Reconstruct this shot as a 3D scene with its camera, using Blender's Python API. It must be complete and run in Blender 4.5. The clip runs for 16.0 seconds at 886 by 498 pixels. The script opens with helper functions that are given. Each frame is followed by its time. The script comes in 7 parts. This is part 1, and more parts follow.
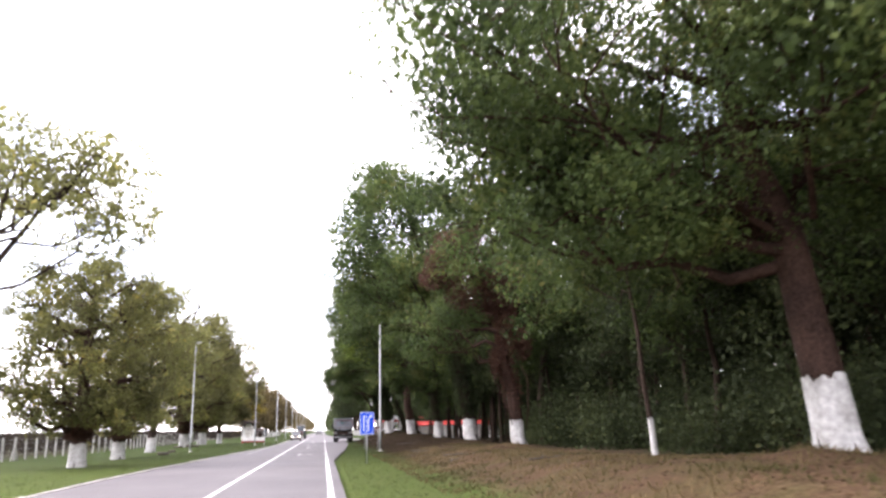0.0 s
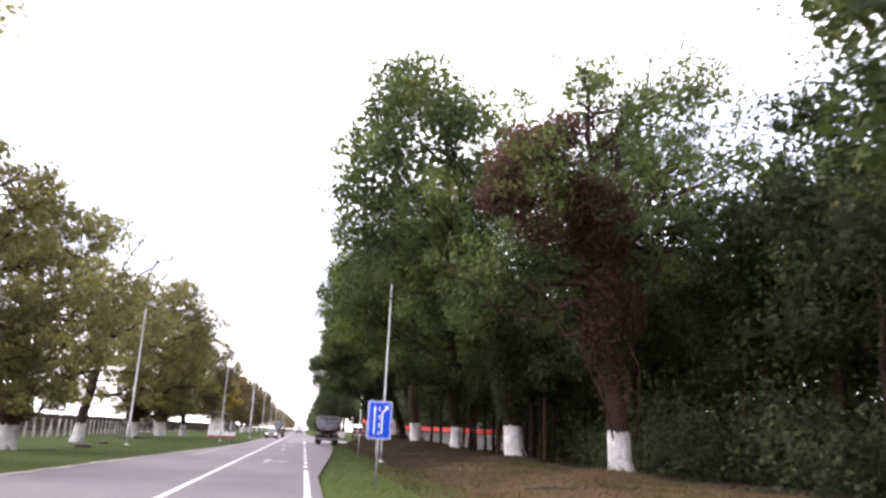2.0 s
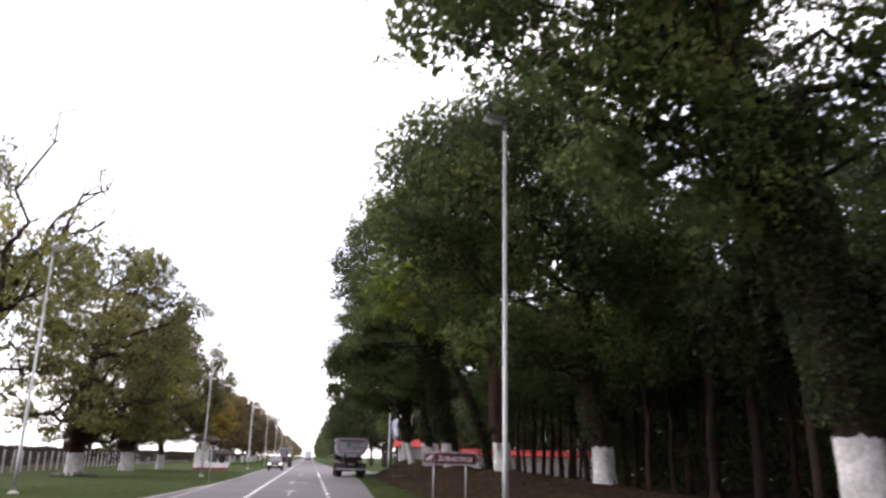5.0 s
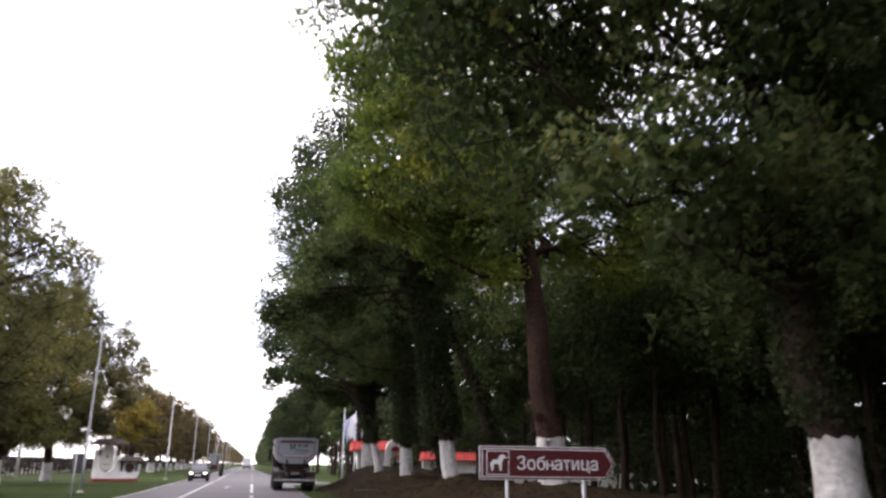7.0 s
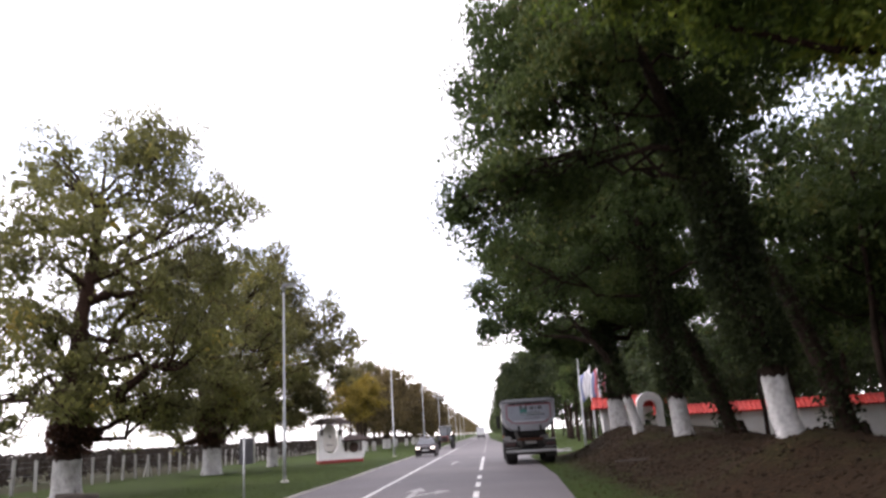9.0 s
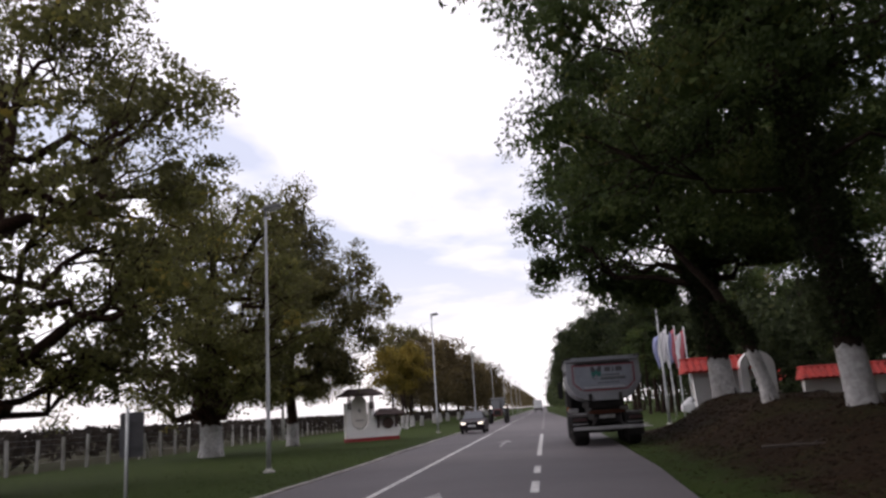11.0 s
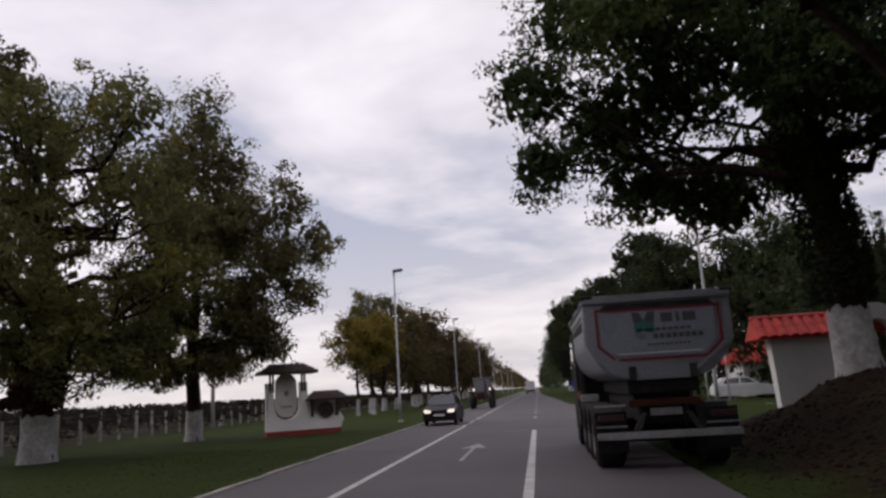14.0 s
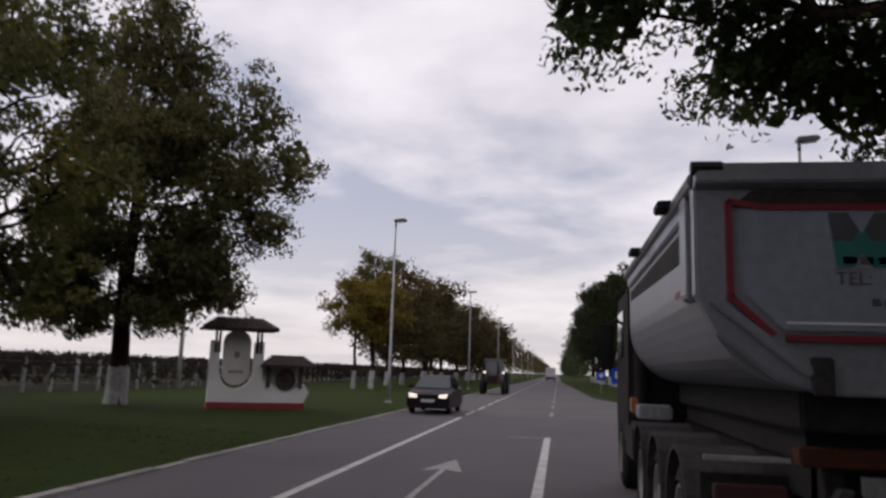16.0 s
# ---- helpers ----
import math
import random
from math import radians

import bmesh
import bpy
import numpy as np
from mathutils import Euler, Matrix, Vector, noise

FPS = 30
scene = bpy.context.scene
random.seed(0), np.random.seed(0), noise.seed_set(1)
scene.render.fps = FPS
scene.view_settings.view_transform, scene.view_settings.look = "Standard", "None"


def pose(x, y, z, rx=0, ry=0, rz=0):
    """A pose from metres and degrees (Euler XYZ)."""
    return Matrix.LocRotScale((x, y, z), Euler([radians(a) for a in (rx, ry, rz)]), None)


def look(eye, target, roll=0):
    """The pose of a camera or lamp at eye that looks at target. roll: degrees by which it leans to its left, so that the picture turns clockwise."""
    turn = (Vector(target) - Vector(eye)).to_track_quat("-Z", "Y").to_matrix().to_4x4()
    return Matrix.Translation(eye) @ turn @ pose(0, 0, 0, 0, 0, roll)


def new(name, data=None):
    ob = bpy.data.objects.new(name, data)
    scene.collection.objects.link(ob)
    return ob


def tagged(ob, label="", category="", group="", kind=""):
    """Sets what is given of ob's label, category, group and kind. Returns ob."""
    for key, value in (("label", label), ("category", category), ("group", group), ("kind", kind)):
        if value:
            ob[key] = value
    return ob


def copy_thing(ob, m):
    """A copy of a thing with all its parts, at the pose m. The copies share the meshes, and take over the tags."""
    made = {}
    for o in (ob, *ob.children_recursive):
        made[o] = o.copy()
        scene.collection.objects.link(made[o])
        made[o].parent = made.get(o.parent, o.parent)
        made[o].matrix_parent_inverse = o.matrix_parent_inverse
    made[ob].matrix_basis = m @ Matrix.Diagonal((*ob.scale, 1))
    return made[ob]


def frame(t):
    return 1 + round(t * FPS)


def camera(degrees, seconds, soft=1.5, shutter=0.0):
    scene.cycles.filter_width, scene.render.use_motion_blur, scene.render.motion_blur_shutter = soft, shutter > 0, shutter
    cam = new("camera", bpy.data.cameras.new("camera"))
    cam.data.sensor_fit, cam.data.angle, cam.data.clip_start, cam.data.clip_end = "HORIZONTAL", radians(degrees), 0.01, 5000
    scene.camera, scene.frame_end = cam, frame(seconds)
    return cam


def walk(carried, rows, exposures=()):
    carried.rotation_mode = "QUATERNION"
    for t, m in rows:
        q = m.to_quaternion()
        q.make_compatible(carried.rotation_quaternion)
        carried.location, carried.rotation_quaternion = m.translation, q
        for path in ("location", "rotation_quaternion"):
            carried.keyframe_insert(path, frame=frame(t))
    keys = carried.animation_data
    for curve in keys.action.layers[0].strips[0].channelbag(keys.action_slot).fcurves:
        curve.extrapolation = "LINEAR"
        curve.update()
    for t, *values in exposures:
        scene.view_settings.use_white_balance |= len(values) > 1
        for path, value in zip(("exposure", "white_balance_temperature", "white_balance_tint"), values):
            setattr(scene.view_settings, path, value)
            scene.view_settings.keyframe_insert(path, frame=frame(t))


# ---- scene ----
cam = camera(61.5, 16.0, soft=2.65, shutter=0.35)
PATH = [
    (0, (0.288, -3.474, 1.666), (0.661, -1.17, 2.224), -1.3),
    (0.5, (0.366, 0.559, 1.586), (0.748, 2.864, 2.136), -0.9),
    (1, (0.342, 4.57, 1.633), (0.696, 6.88, 2.182), -2.4),
    (1.5, (0.347, 8.813, 1.72), (0.656, 11.119, 2.304), -1.3),
    (2, (0.29, 12.958, 1.583), (0.682, 15.253, 2.165), 2.6),
    (2.5, (0.265, 17.029, 1.72), (0.668, 19.302, 2.378), 3.4),
    (3, (0.269, 21.074, 1.636), (0.728, 23.34, 2.282), 0.9),
    (3.5, (0.256, 25.073, 1.588), (0.708, 27.359, 2.164), -3.2),
    (4, (0.116, 28.863, 1.504), (0.411, 30.765, 2.048), -1.8),
    (4.5, (-0.127, 32.377, 1.466), (0.205, 34.25, 2.084), -1.3),
    (5, (-0.285, 36.056, 1.607), (0.029, 37.955, 2.149), 1.2),
    (5.2, (-0.141, 37.304, 1.679), (0.107, 39.215, 2.212), 0.8),
    (7.3, (0.654, 53.75, 1.507), (1.124, 55.608, 2.08), 0.5),
    (7.5, (0.837, 54.955, 1.473), (1.289, 56.81, 2.069), -0.3),
    (8, (1.015, 57.965, 1.512), (1.266, 59.861, 2.096), -1.5),
    (8.5, (1.112, 59.88, 1.56), (1.141, 61.789, 2.157), 0.1),
    (9, (0.965, 61.917, 1.626), (0.878, 63.856, 2.109), -3.4),
    (9.5, (1.134, 64.269, 1.58), (1.051, 66.22, 2.01), 0.9),
    (9.7, (1.145, 65.259, 1.51), (1.042, 67.211, 1.934), 0.1),
    (11.8, (0.721, 75.748, 1.59), (0.421, 78.073, 2.105), -4.2),
    (12, (0.784, 76.658, 1.625), (0.521, 78.988, 2.141), -4.3),
    (12.5, (0.768, 78.902, 1.662), (0.553, 81.242, 2.155), -3.1),
    (13, (0.851, 81.13, 1.6), (0.626, 83.466, 2.095), -4.5),
    (13.5, (0.889, 83.521, 1.632), (0.644, 85.861, 2.108), -3.4),
    (14, (0.787, 85.512, 1.573), (0.52, 87.854, 2.026), -3.5),
    (14.5, (0.833, 87.625, 1.64), (0.534, 89.972, 2.039), -3.9),
    (15, (0.805, 89.689, 1.588), (0.498, 92.039, 1.968), -4.0),
    (15.5, (0.802, 91.781, 1.618), (0.43, 94.12, 2.006), -4.0),
    (16, (0.802, 93.955, 1.663), (0.43, 96.294, 2.048), 1.9),
]
EXPOSURES = [(0, 2.55, 6500, 18), (1.5, 2.38, 6500, 20), (3, 2.04, 6500, 23), (5, 1.74, 6500, 20), (7.5, 1.72, 6500, 19), (8, 2.18, 6500, 19),
             (9, 1.7, 6500, 19), (9.7, 1.28, 6500, 19), (11.8, 0.1, 6550, 19), (12.5, -0.02, 6550, 19), (16, -0.2, 6550, 19)]
walk(cam, [(t, look(eye, target, roll)) for t, eye, target, roll in PATH], EXPOSURES)


# ---- world and sun ----
def build_world():
    world = bpy.data.worlds.new("overcast_sky")
    scene.world = world
    world.use_nodes = True
    nt = world.node_tree
    nt.nodes.clear()
    n, l = nt.nodes.new, nt.links.new
    out, bg = n("ShaderNodeOutputWorld"), n("ShaderNodeBackground")
    coord, sep = n("ShaderNodeTexCoord"), n("ShaderNodeSeparateXYZ")
    l(coord.outputs["Generated"], sep.inputs[0])
    lift = n("ShaderNodeMath"); lift.operation = "MAXIMUM"; lift.inputs[1].default_value = 0.0
    l(sep.outputs[2], lift.inputs[0])
    add = n("ShaderNodeMath"); add.operation = "ADD"; add.inputs[1].default_value = 0.16
    l(lift.outputs[0], add.inputs[0])
    flat = n("ShaderNodeCombineXYZ")
    for k in (0, 1):
        d = n("ShaderNodeMath"); d.operation = "DIVIDE"
        l(sep.outputs[k], d.inputs[0]); l(add.outputs[0], d.inputs[1]); l(d.outputs[0], flat.inputs[k])
    big, small = n("ShaderNodeTexNoise"), n("ShaderNodeTexNoise")
    big.inputs["Scale"].default_value, big.inputs["Detail"].default_value = 0.85, 5
    big.inputs["Roughness"].default_value = 0.5
    big.inputs["Distortion"].default_value = 0.35
    small.inputs["Scale"].default_value, small.inputs["Detail"].default_value = 4.5, 4
    shift = n("ShaderNodeVectorMath"); shift.operation = "ADD"; shift.inputs[1].default_value = (3.7, 1.3, 0)
    l(flat.outputs[0], shift.inputs[0])
    l(shift.outputs[0], big.inputs["Vector"]); l(shift.outputs[0], small.inputs["Vector"])
    mixn = n("ShaderNodeMath"); mixn.operation = "MULTIPLY_ADD"; mixn.inputs[1].default_value = 0.22
    l(small.outputs["Fac"], mixn.inputs[0]); l(big.outputs["Fac"], mixn.inputs[2])
    ramp = n("ShaderNodeValToRGB")
    e = ramp.color_ramp.elements
    e[0].position, e[0].color = 0.50, (0.445, 0.475, 0.545, 1)
    e[1].position, e[1].color = 0.76, (0.96, 0.945, 0.945, 1)
    mid = ramp.color_ramp.elements.new(0.61); mid.color = (0.72, 0.71, 0.73, 1)
    l(mixn.outputs[0], ramp.inputs[0])
    # thin veil of the sky's own light over the cloud deck
    sky = n("ShaderNodeTexSky"); sky.sky_type = "NISHITA"; sky.sun_disc = False
    sky.sun_elevation, sky.sun_rotation = radians(37), radians(-74)
    veil = n("ShaderNodeMix"); veil.data_type = "RGBA"; veil.blend_type = "ADD"; veil.inputs[0].default_value = 0.02
    l(ramp.outputs[0], veil.inputs[6]); l(sky.outputs[0], veil.inputs[7])
    # pale haze towards the horizon
    haze = n("ShaderNodeMapRange"); haze.inputs[1].default_value, haze.inputs[2].default_value = 0.0, 0.22
    haze.inputs[3].default_value, haze.inputs[4].default_value = 0.75, 0.0
    l(lift.outputs[0], haze.inputs[0])
    hm = n("ShaderNodeMix"); hm.data_type = "RGBA"; hm.inputs[7].default_value = (0.83, 0.805, 0.78, 1)
    l(haze.outputs[0], hm.inputs[0]); l(veil.outputs[2], hm.inputs[6])
    l(hm.outputs[2], bg.inputs[0]); bg.inputs[1].default_value = 1.05
    l(bg.outputs[0], out.inputs[0])


build_world()
sun = new("sun", bpy.data.lights.new("sun", "SUN"))
sun.data.energy, sun.data.angle, sun.data.color = 0.8, radians(25), (1.0, 0.96, 0.9)
sun.matrix_world = look((-62, 18, 48), (0, 0, 0))


# ---- materials ----
def material(name, c1, c2, rough=0.8, coarse=0.6, fine=12.0, bump=0.15, metal=0.0, grit=0.25, rand=0.0, spec=0.5, dist=0.02):
    """Two colours mixed by a coarse noise, a fine grain on top, relief from the grain."""
    m = bpy.data.materials.new(name)
    m.use_nodes = True
    nt = m.node_tree
    n, l = nt.nodes.new, nt.links.new
    p = nt.nodes["Principled BSDF"]
    p.inputs["Roughness"].default_value, p.inputs["Metallic"].default_value = rough, metal
    p.inputs["Specular IOR Level"].default_value = spec
    coord = n("ShaderNodeTexCoord")
    info = n("ShaderNodeObjectInfo")
    move = n("ShaderNodeVectorMath"); move.operation = "ADD"
    far = n("ShaderNodeMath"); far.operation = "MULTIPLY"; far.inputs[1].default_value = 37.0
    l(info.outputs["Random"], far.inputs[0])
    l(coord.outputs["Object"], move.inputs[0]); l(far.outputs[0], move.inputs[1])
    a, b = n("ShaderNodeTexNoise"), n("ShaderNodeTexNoise")
    a.inputs["Scale"].default_value, a.inputs["Detail"].default_value = coarse, 5
    b.inputs["Scale"].default_value, b.inputs["Detail"].default_value = fine, 4
    for t in (a, b):
        l(move.outputs[0], t.inputs["Vector"])
    ramp = n("ShaderNodeMapRange"); ramp.inputs[1].default_value, ramp.inputs[2].default_value = 0.32, 0.68
    l(a.outputs["Fac"], ramp.inputs[0])
    mix = n("ShaderNodeMix"); mix.data_type = "RGBA"
    mix.inputs[6].default_value, mix.inputs[7].default_value = (*c1, 1), (*c2, 1)
    l(ramp.outputs[0], mix.inputs[0])
    val = n("ShaderNodeMapRange"); val.inputs[1].default_value, val.inputs[2].default_value = 0.25, 0.75
    val.inputs[3].default_value, val.inputs[4].default_value = 1 - grit, 1 + grit
    l(b.outputs["Fac"], val.inputs[0])
    last = val.outputs[0]
    if rand:
        rr = n("ShaderNodeMapRange"); rr.inputs[3].default_value, rr.inputs[4].default_value = 1 - rand, 1 + rand
        l(info.outputs["Random"], rr.inputs[0])
        mm = n("ShaderNodeMath"); mm.operation = "MULTIPLY"
        l(last, mm.inputs[0]); l(rr.outputs[0], mm.inputs[1])
        last = mm.outputs[0]
    sc = n("ShaderNodeVectorMath"); sc.operation = "SCALE"
    l(mix.outputs[2], sc.inputs[0]); l(last, sc.inputs[3])
    l(sc.outputs[0], p.inputs["Base Color"])
    if bump:
        bp = n("ShaderNodeBump"); bp.inputs["Strength"].default_value, bp.inputs["Distance"].default_value = bump, dist
        l(b.outputs["Fac"], bp.inputs["Height"]); l(bp.outputs[0], p.inputs["Normal"])
    return m


def leaf_material(name, dark, mid, light, odd, gloss=0.16):
    """Leaves that differ one by one, with some light coming through."""
    m = bpy.data.materials.new(name)
    m.use_nodes = True
    nt = m.node_tree
    n, l = nt.nodes.new, nt.links.new
    p, out = nt.nodes["Principled BSDF"], nt.nodes["Material Output"]
    geo, coord, info = n("ShaderNodeNewGeometry"), n("ShaderNodeTexCoord"), n("ShaderNodeObjectInfo")
    patch = n("ShaderNodeTexNoise"); patch.inputs["Scale"].default_value, patch.inputs["Detail"].default_value = 0.35, 2
    l(coord.outputs["Object"], patch.inputs["Vector"])
    s1 = n("ShaderNodeMath"); s1.operation = "MULTIPLY_ADD"; s1.inputs[1].default_value = 0.46
    l(geo.outputs["Random Per Island"], s1.inputs[0])
    s2 = n("ShaderNodeMapRange"); s2.inputs[1].default_value, s2.inputs[2].default_value = 0.36, 0.66
    s2.inputs[3].default_value, s2.inputs[4].default_value = 0.0, 0.56
    l(patch.outputs["Fac"], s2.inputs[0]); l(s2.outputs[0], s1.inputs[2])
    ramp = n("ShaderNodeValToRGB")
    e = ramp.color_ramp.elements
    e[0].position, e[0].color = 0.05, (*dark, 1)
    e[1].position, e[1].color = 0.98, (*odd, 1)
    for pos, c in ((0.45, mid), (0.82, light)):
        ramp.color_ramp.elements.new(pos).color = (*c, 1)
    l(s1.outputs[0], ramp.inputs[0])
    vary = n("ShaderNodeMapRange"); vary.inputs[3].default_value, vary.inputs[4].default_value = 0.8, 1.2
    l(info.outputs["Random"], vary.inputs[0])
    sc = n("ShaderNodeVectorMath"); sc.operation = "SCALE"
    l(ramp.outputs[0], sc.inputs[0]); l(vary.outputs[0], sc.inputs[3])
    l(sc.outputs[0], p.inputs["Base Color"])
    p.inputs["Roughness"].default_value = 0.6
    p.inputs["Specular IOR Level"].default_value = gloss
    tr, mix = n("ShaderNodeBsdfTranslucent"), n("ShaderNodeMixShader")
    l(sc.outputs[0], tr.inputs[0])
    mix.inputs[0].default_value = 0.44
    l(p.outputs[0], mix.inputs[1]); l(tr.outputs[0], mix.inputs[2]); l(mix.outputs[0], out.inputs[0])
    return m


def glass_material(name, tint):
    m = bpy.data.materials.new(name)
    m.use_nodes = True
    p = m.node_tree.nodes["Principled BSDF"]
    p.inputs["Base Color"].default_value = (*tint, 1)
    p.inputs["Roughness"].default_value = 0.05
    p.inputs["IOR"].default_value = 1.5
    p.inputs["Specular IOR Level"].default_value = 0.8
    return m


def ground_material():
    """Mown verge grass, bare leaf-strewn earth on the bank, dull field beyond the fence."""
    m = bpy.data.materials.new("ground_cover")
    m.use_nodes = True
    nt = m.node_tree
    n, l = nt.nodes.new, nt.links.new
    p = nt.nodes["Principled BSDF"]
    p.inputs["Roughness"].default_value = 0.95
    p.inputs["Specular IOR Level"].default_value = 0.05
    coord = n("ShaderNodeTexCoord")
    pos = coord.outputs["Object"]

    def noise_tex(scale, detail=4):
        t = n("ShaderNodeTexNoise")
        t.inputs["Scale"].default_value, t.inputs["Detail"].default_value = scale, detail
        l(pos, t.inputs["Vector"])
        return t.outputs["Fac"]

    def two(c1, c2, fac, lo=0.35, hi=0.65):
        r = n("ShaderNodeMapRange"); r.inputs[1].default_value, r.inputs[2].default_value = lo, hi
        l(fac, r.inputs[0])
        x = n("ShaderNodeMix"); x.data_type = "RGBA"
        x.inputs[6].default_value, x.inputs[7].default_value = (*c1, 1), (*c2, 1)
        l(r.outputs[0], x.inputs[0])
        return x.outputs[2]

    def blend(a, b, fac):
        x = n("ShaderNodeMix"); x.data_type = "RGBA"
        l(a, x.inputs[6]); l(b, x.inputs[7]); l(fac, x.inputs[0])
        return x.outputs[2]
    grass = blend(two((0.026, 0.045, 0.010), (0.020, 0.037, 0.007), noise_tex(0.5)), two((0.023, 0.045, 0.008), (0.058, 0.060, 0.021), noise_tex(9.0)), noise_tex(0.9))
    # soil darker than its own tone: the shade of the trees is in it
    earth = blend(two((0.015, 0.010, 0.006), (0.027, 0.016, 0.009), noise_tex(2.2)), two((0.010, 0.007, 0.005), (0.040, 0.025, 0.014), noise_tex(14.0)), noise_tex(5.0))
    weedy = n("ShaderNodeMapRange"); weedy.inputs[1].default_value, weedy.inputs[2].default_value = 0.5, 0.68
    weedy.inputs[3].default_value, weedy.inputs[4].default_value = 0.0, 0.75
    l(noise_tex(0.7, 6), weedy.inputs[0])
    earth = blend(earth, two((0.018, 0.020, 0.008), (0.034, 0.030, 0.012), noise_tex(7.0)), weedy.outputs[0])
    field = two((0.040, 0.034, 0.022), (0.030, 0.034, 0.016), noise_tex(0.12))
    wood = two((0.030, 0.026, 0.016), (0.055, 0.042, 0.025), noise_tex(1.5))
    sep = n("ShaderNodeSeparateXYZ"); l(pos, sep.inputs[0])
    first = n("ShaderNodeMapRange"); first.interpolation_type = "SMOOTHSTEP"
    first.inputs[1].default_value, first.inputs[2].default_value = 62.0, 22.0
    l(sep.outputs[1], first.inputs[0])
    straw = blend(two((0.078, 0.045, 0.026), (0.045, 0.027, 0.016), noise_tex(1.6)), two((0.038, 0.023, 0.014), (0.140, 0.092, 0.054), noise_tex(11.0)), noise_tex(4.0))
    green = n("ShaderNodeMapRange"); green.inputs[1].default_value, green.inputs[2].default_value = 0.44, 0.66
    green.inputs[3].default_value, green.inputs[4].default_value = 0.0, 0.45
    l(noise_tex(0.55, 7), green.inputs[0])
    straw = blend(straw, two((0.040, 0.046, 0.014), (0.085, 0.080, 0.030), noise_tex(12.0)), green.outputs[0])
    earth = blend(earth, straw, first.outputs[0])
    # same grass in lighter colours near the start, imitating the brighter light there
    bright_grass = blend(two((0.056, 0.078, 0.018), (0.040, 0.066, 0.013), noise_tex(0.6)), two((0.044, 0.070, 0.014), (0.098, 0.100, 0.034), noise_tex(9.0)), noise_tex(0.9))
    grass = blend(grass, bright_grass, first.outputs[0])

    def edge(at, width, wobble, scale):
        w = n("ShaderNodeMath"); w.operation = "MULTIPLY_ADD"; w.inputs[1].default_value = wobble
        l(noise_tex(scale, 3), w.inputs[0]); l(sep.outputs[0], w.inputs[2])
        r = n("ShaderNodeMapRange"); r.interpolation_type = "SMOOTHSTEP"
        r.inputs[1].default_value, r.inputs[2].default_value = at + wobble / 2 - width, at + wobble / 2 + width
        l(w.outputs[0], r.inputs[0])
        return r.outputs[0]
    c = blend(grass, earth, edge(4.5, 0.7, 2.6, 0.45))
    c = blend(c, wood, edge(12.0, 2.0, 3.0, 0.3))
    c = blend(field, c, edge(-23.5, 0.6, 2.0, 0.3))
    # past the park entrance the verge is lawn again
    far = n("ShaderNodeMapRange"); far.interpolation_type = "SMOOTHSTEP"
    far.inputs[1].default_value, far.inputs[2].default_value = 108.5, 111.5
    l(sep.outputs[1], far.inputs[0])
    right = n("ShaderNodeMath"); right.operation = "GREATER_THAN"; right.inputs[1].default_value = 0.0
    l(sep.outputs[0], right.inputs[0])
    both = n("ShaderNodeMath"); both.operation = "MULTIPLY"
    l(far.outputs[0], both.inputs[0]); l(right.outputs[0], both.inputs[1])
    c = blend(c, grass, both.outputs[0])
    l(c, p.inputs["Base Color"])
    bp = n("ShaderNodeBump"); bp.inputs["Strength"].default_value, bp.inputs["Distance"].default_value = 0.9, 0.12
    l(noise_tex(9.0, 6), bp.inputs["Height"]); l(bp.outputs[0], p.inputs["Normal"])
    return m


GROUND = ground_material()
ASPHALT = material("worn_asphalt", (0.073, 0.063, 0.066), (0.096, 0.084, 0.087), 0.8, 0.25, 60.0, 0.25, grit=0.3, dist=0.006)
ROAD_PAINT = material("road_paint", (0.62, 0.61, 0.58), (0.42, 0.41, 0.39), 0.7, 3.0, 40.0, 0.1, grit=0.25)
FAINT_PAINT = material("worn_road_paint", (0.30, 0.29, 0.28), (0.20, 0.19, 0.185), 0.75, 2.0, 40.0, 0.1, grit=0.3)
WORN_ARROW = material("half_worn_road_paint", (0.40, 0.39, 0.375), (0.24, 0.23, 0.225), 0.7, 3.0, 40.0, 0.1, grit=0.35)
KERB = material("kerb_concrete", (0.33, 0.31, 0.29), (0.24, 0.22, 0.20), 0.9, 2.0, 30.0, 0.3, rand=0.15)
CONCRETE = material("pale_concrete", (0.42, 0.41, 0.39), (0.30, 0.29, 0.27), 0.9, 1.5, 25.0, 0.25, rand=0.15)
BARK = material("bark", (0.038, 0.026, 0.020), (0.020, 0.014, 0.011), 0.95, 1.2, 14.0, 0.9, grit=0.5, dist=0.05, spec=0.08)
BARK_RED = material("red_brown_bark", (0.048, 0.028, 0.021), (0.025, 0.015, 0.012), 0.95, 1.2, 14.0, 0.9, grit=0.5, dist=0.05, spec=0.08)
LIME = material("limewash", (0.47, 0.46, 0.45), (0.29, 0.28, 0.265), 0.9, 2.2, 9.0, 0.6, grit=0.3, rand=0.08, dist=0.03)
WHEEL_BROWN = material("reddish_brown_board", (0.11, 0.062, 0.045), (0.07, 0.040, 0.030), 0.8, 3.0, 20.0, 0.2, grit=0.2)
STEEL = material("galvanised_steel", (0.35, 0.36, 0.36), (0.26, 0.27, 0.27), 0.5, 1.0, 30.0, 0.05, metal=0.5, grit=0.1)
LAMP_GREY = material("lamp_housing", (0.20, 0.20, 0.20), (0.14, 0.14, 0.14), 0.5, 2.0, 20.0, 0.05)
LAMP_LENS = material("lamp_lens", (0.62, 0.62, 0.60), (0.5, 0.5, 0.48), 0.25, 2.0, 20.0, 0.0)
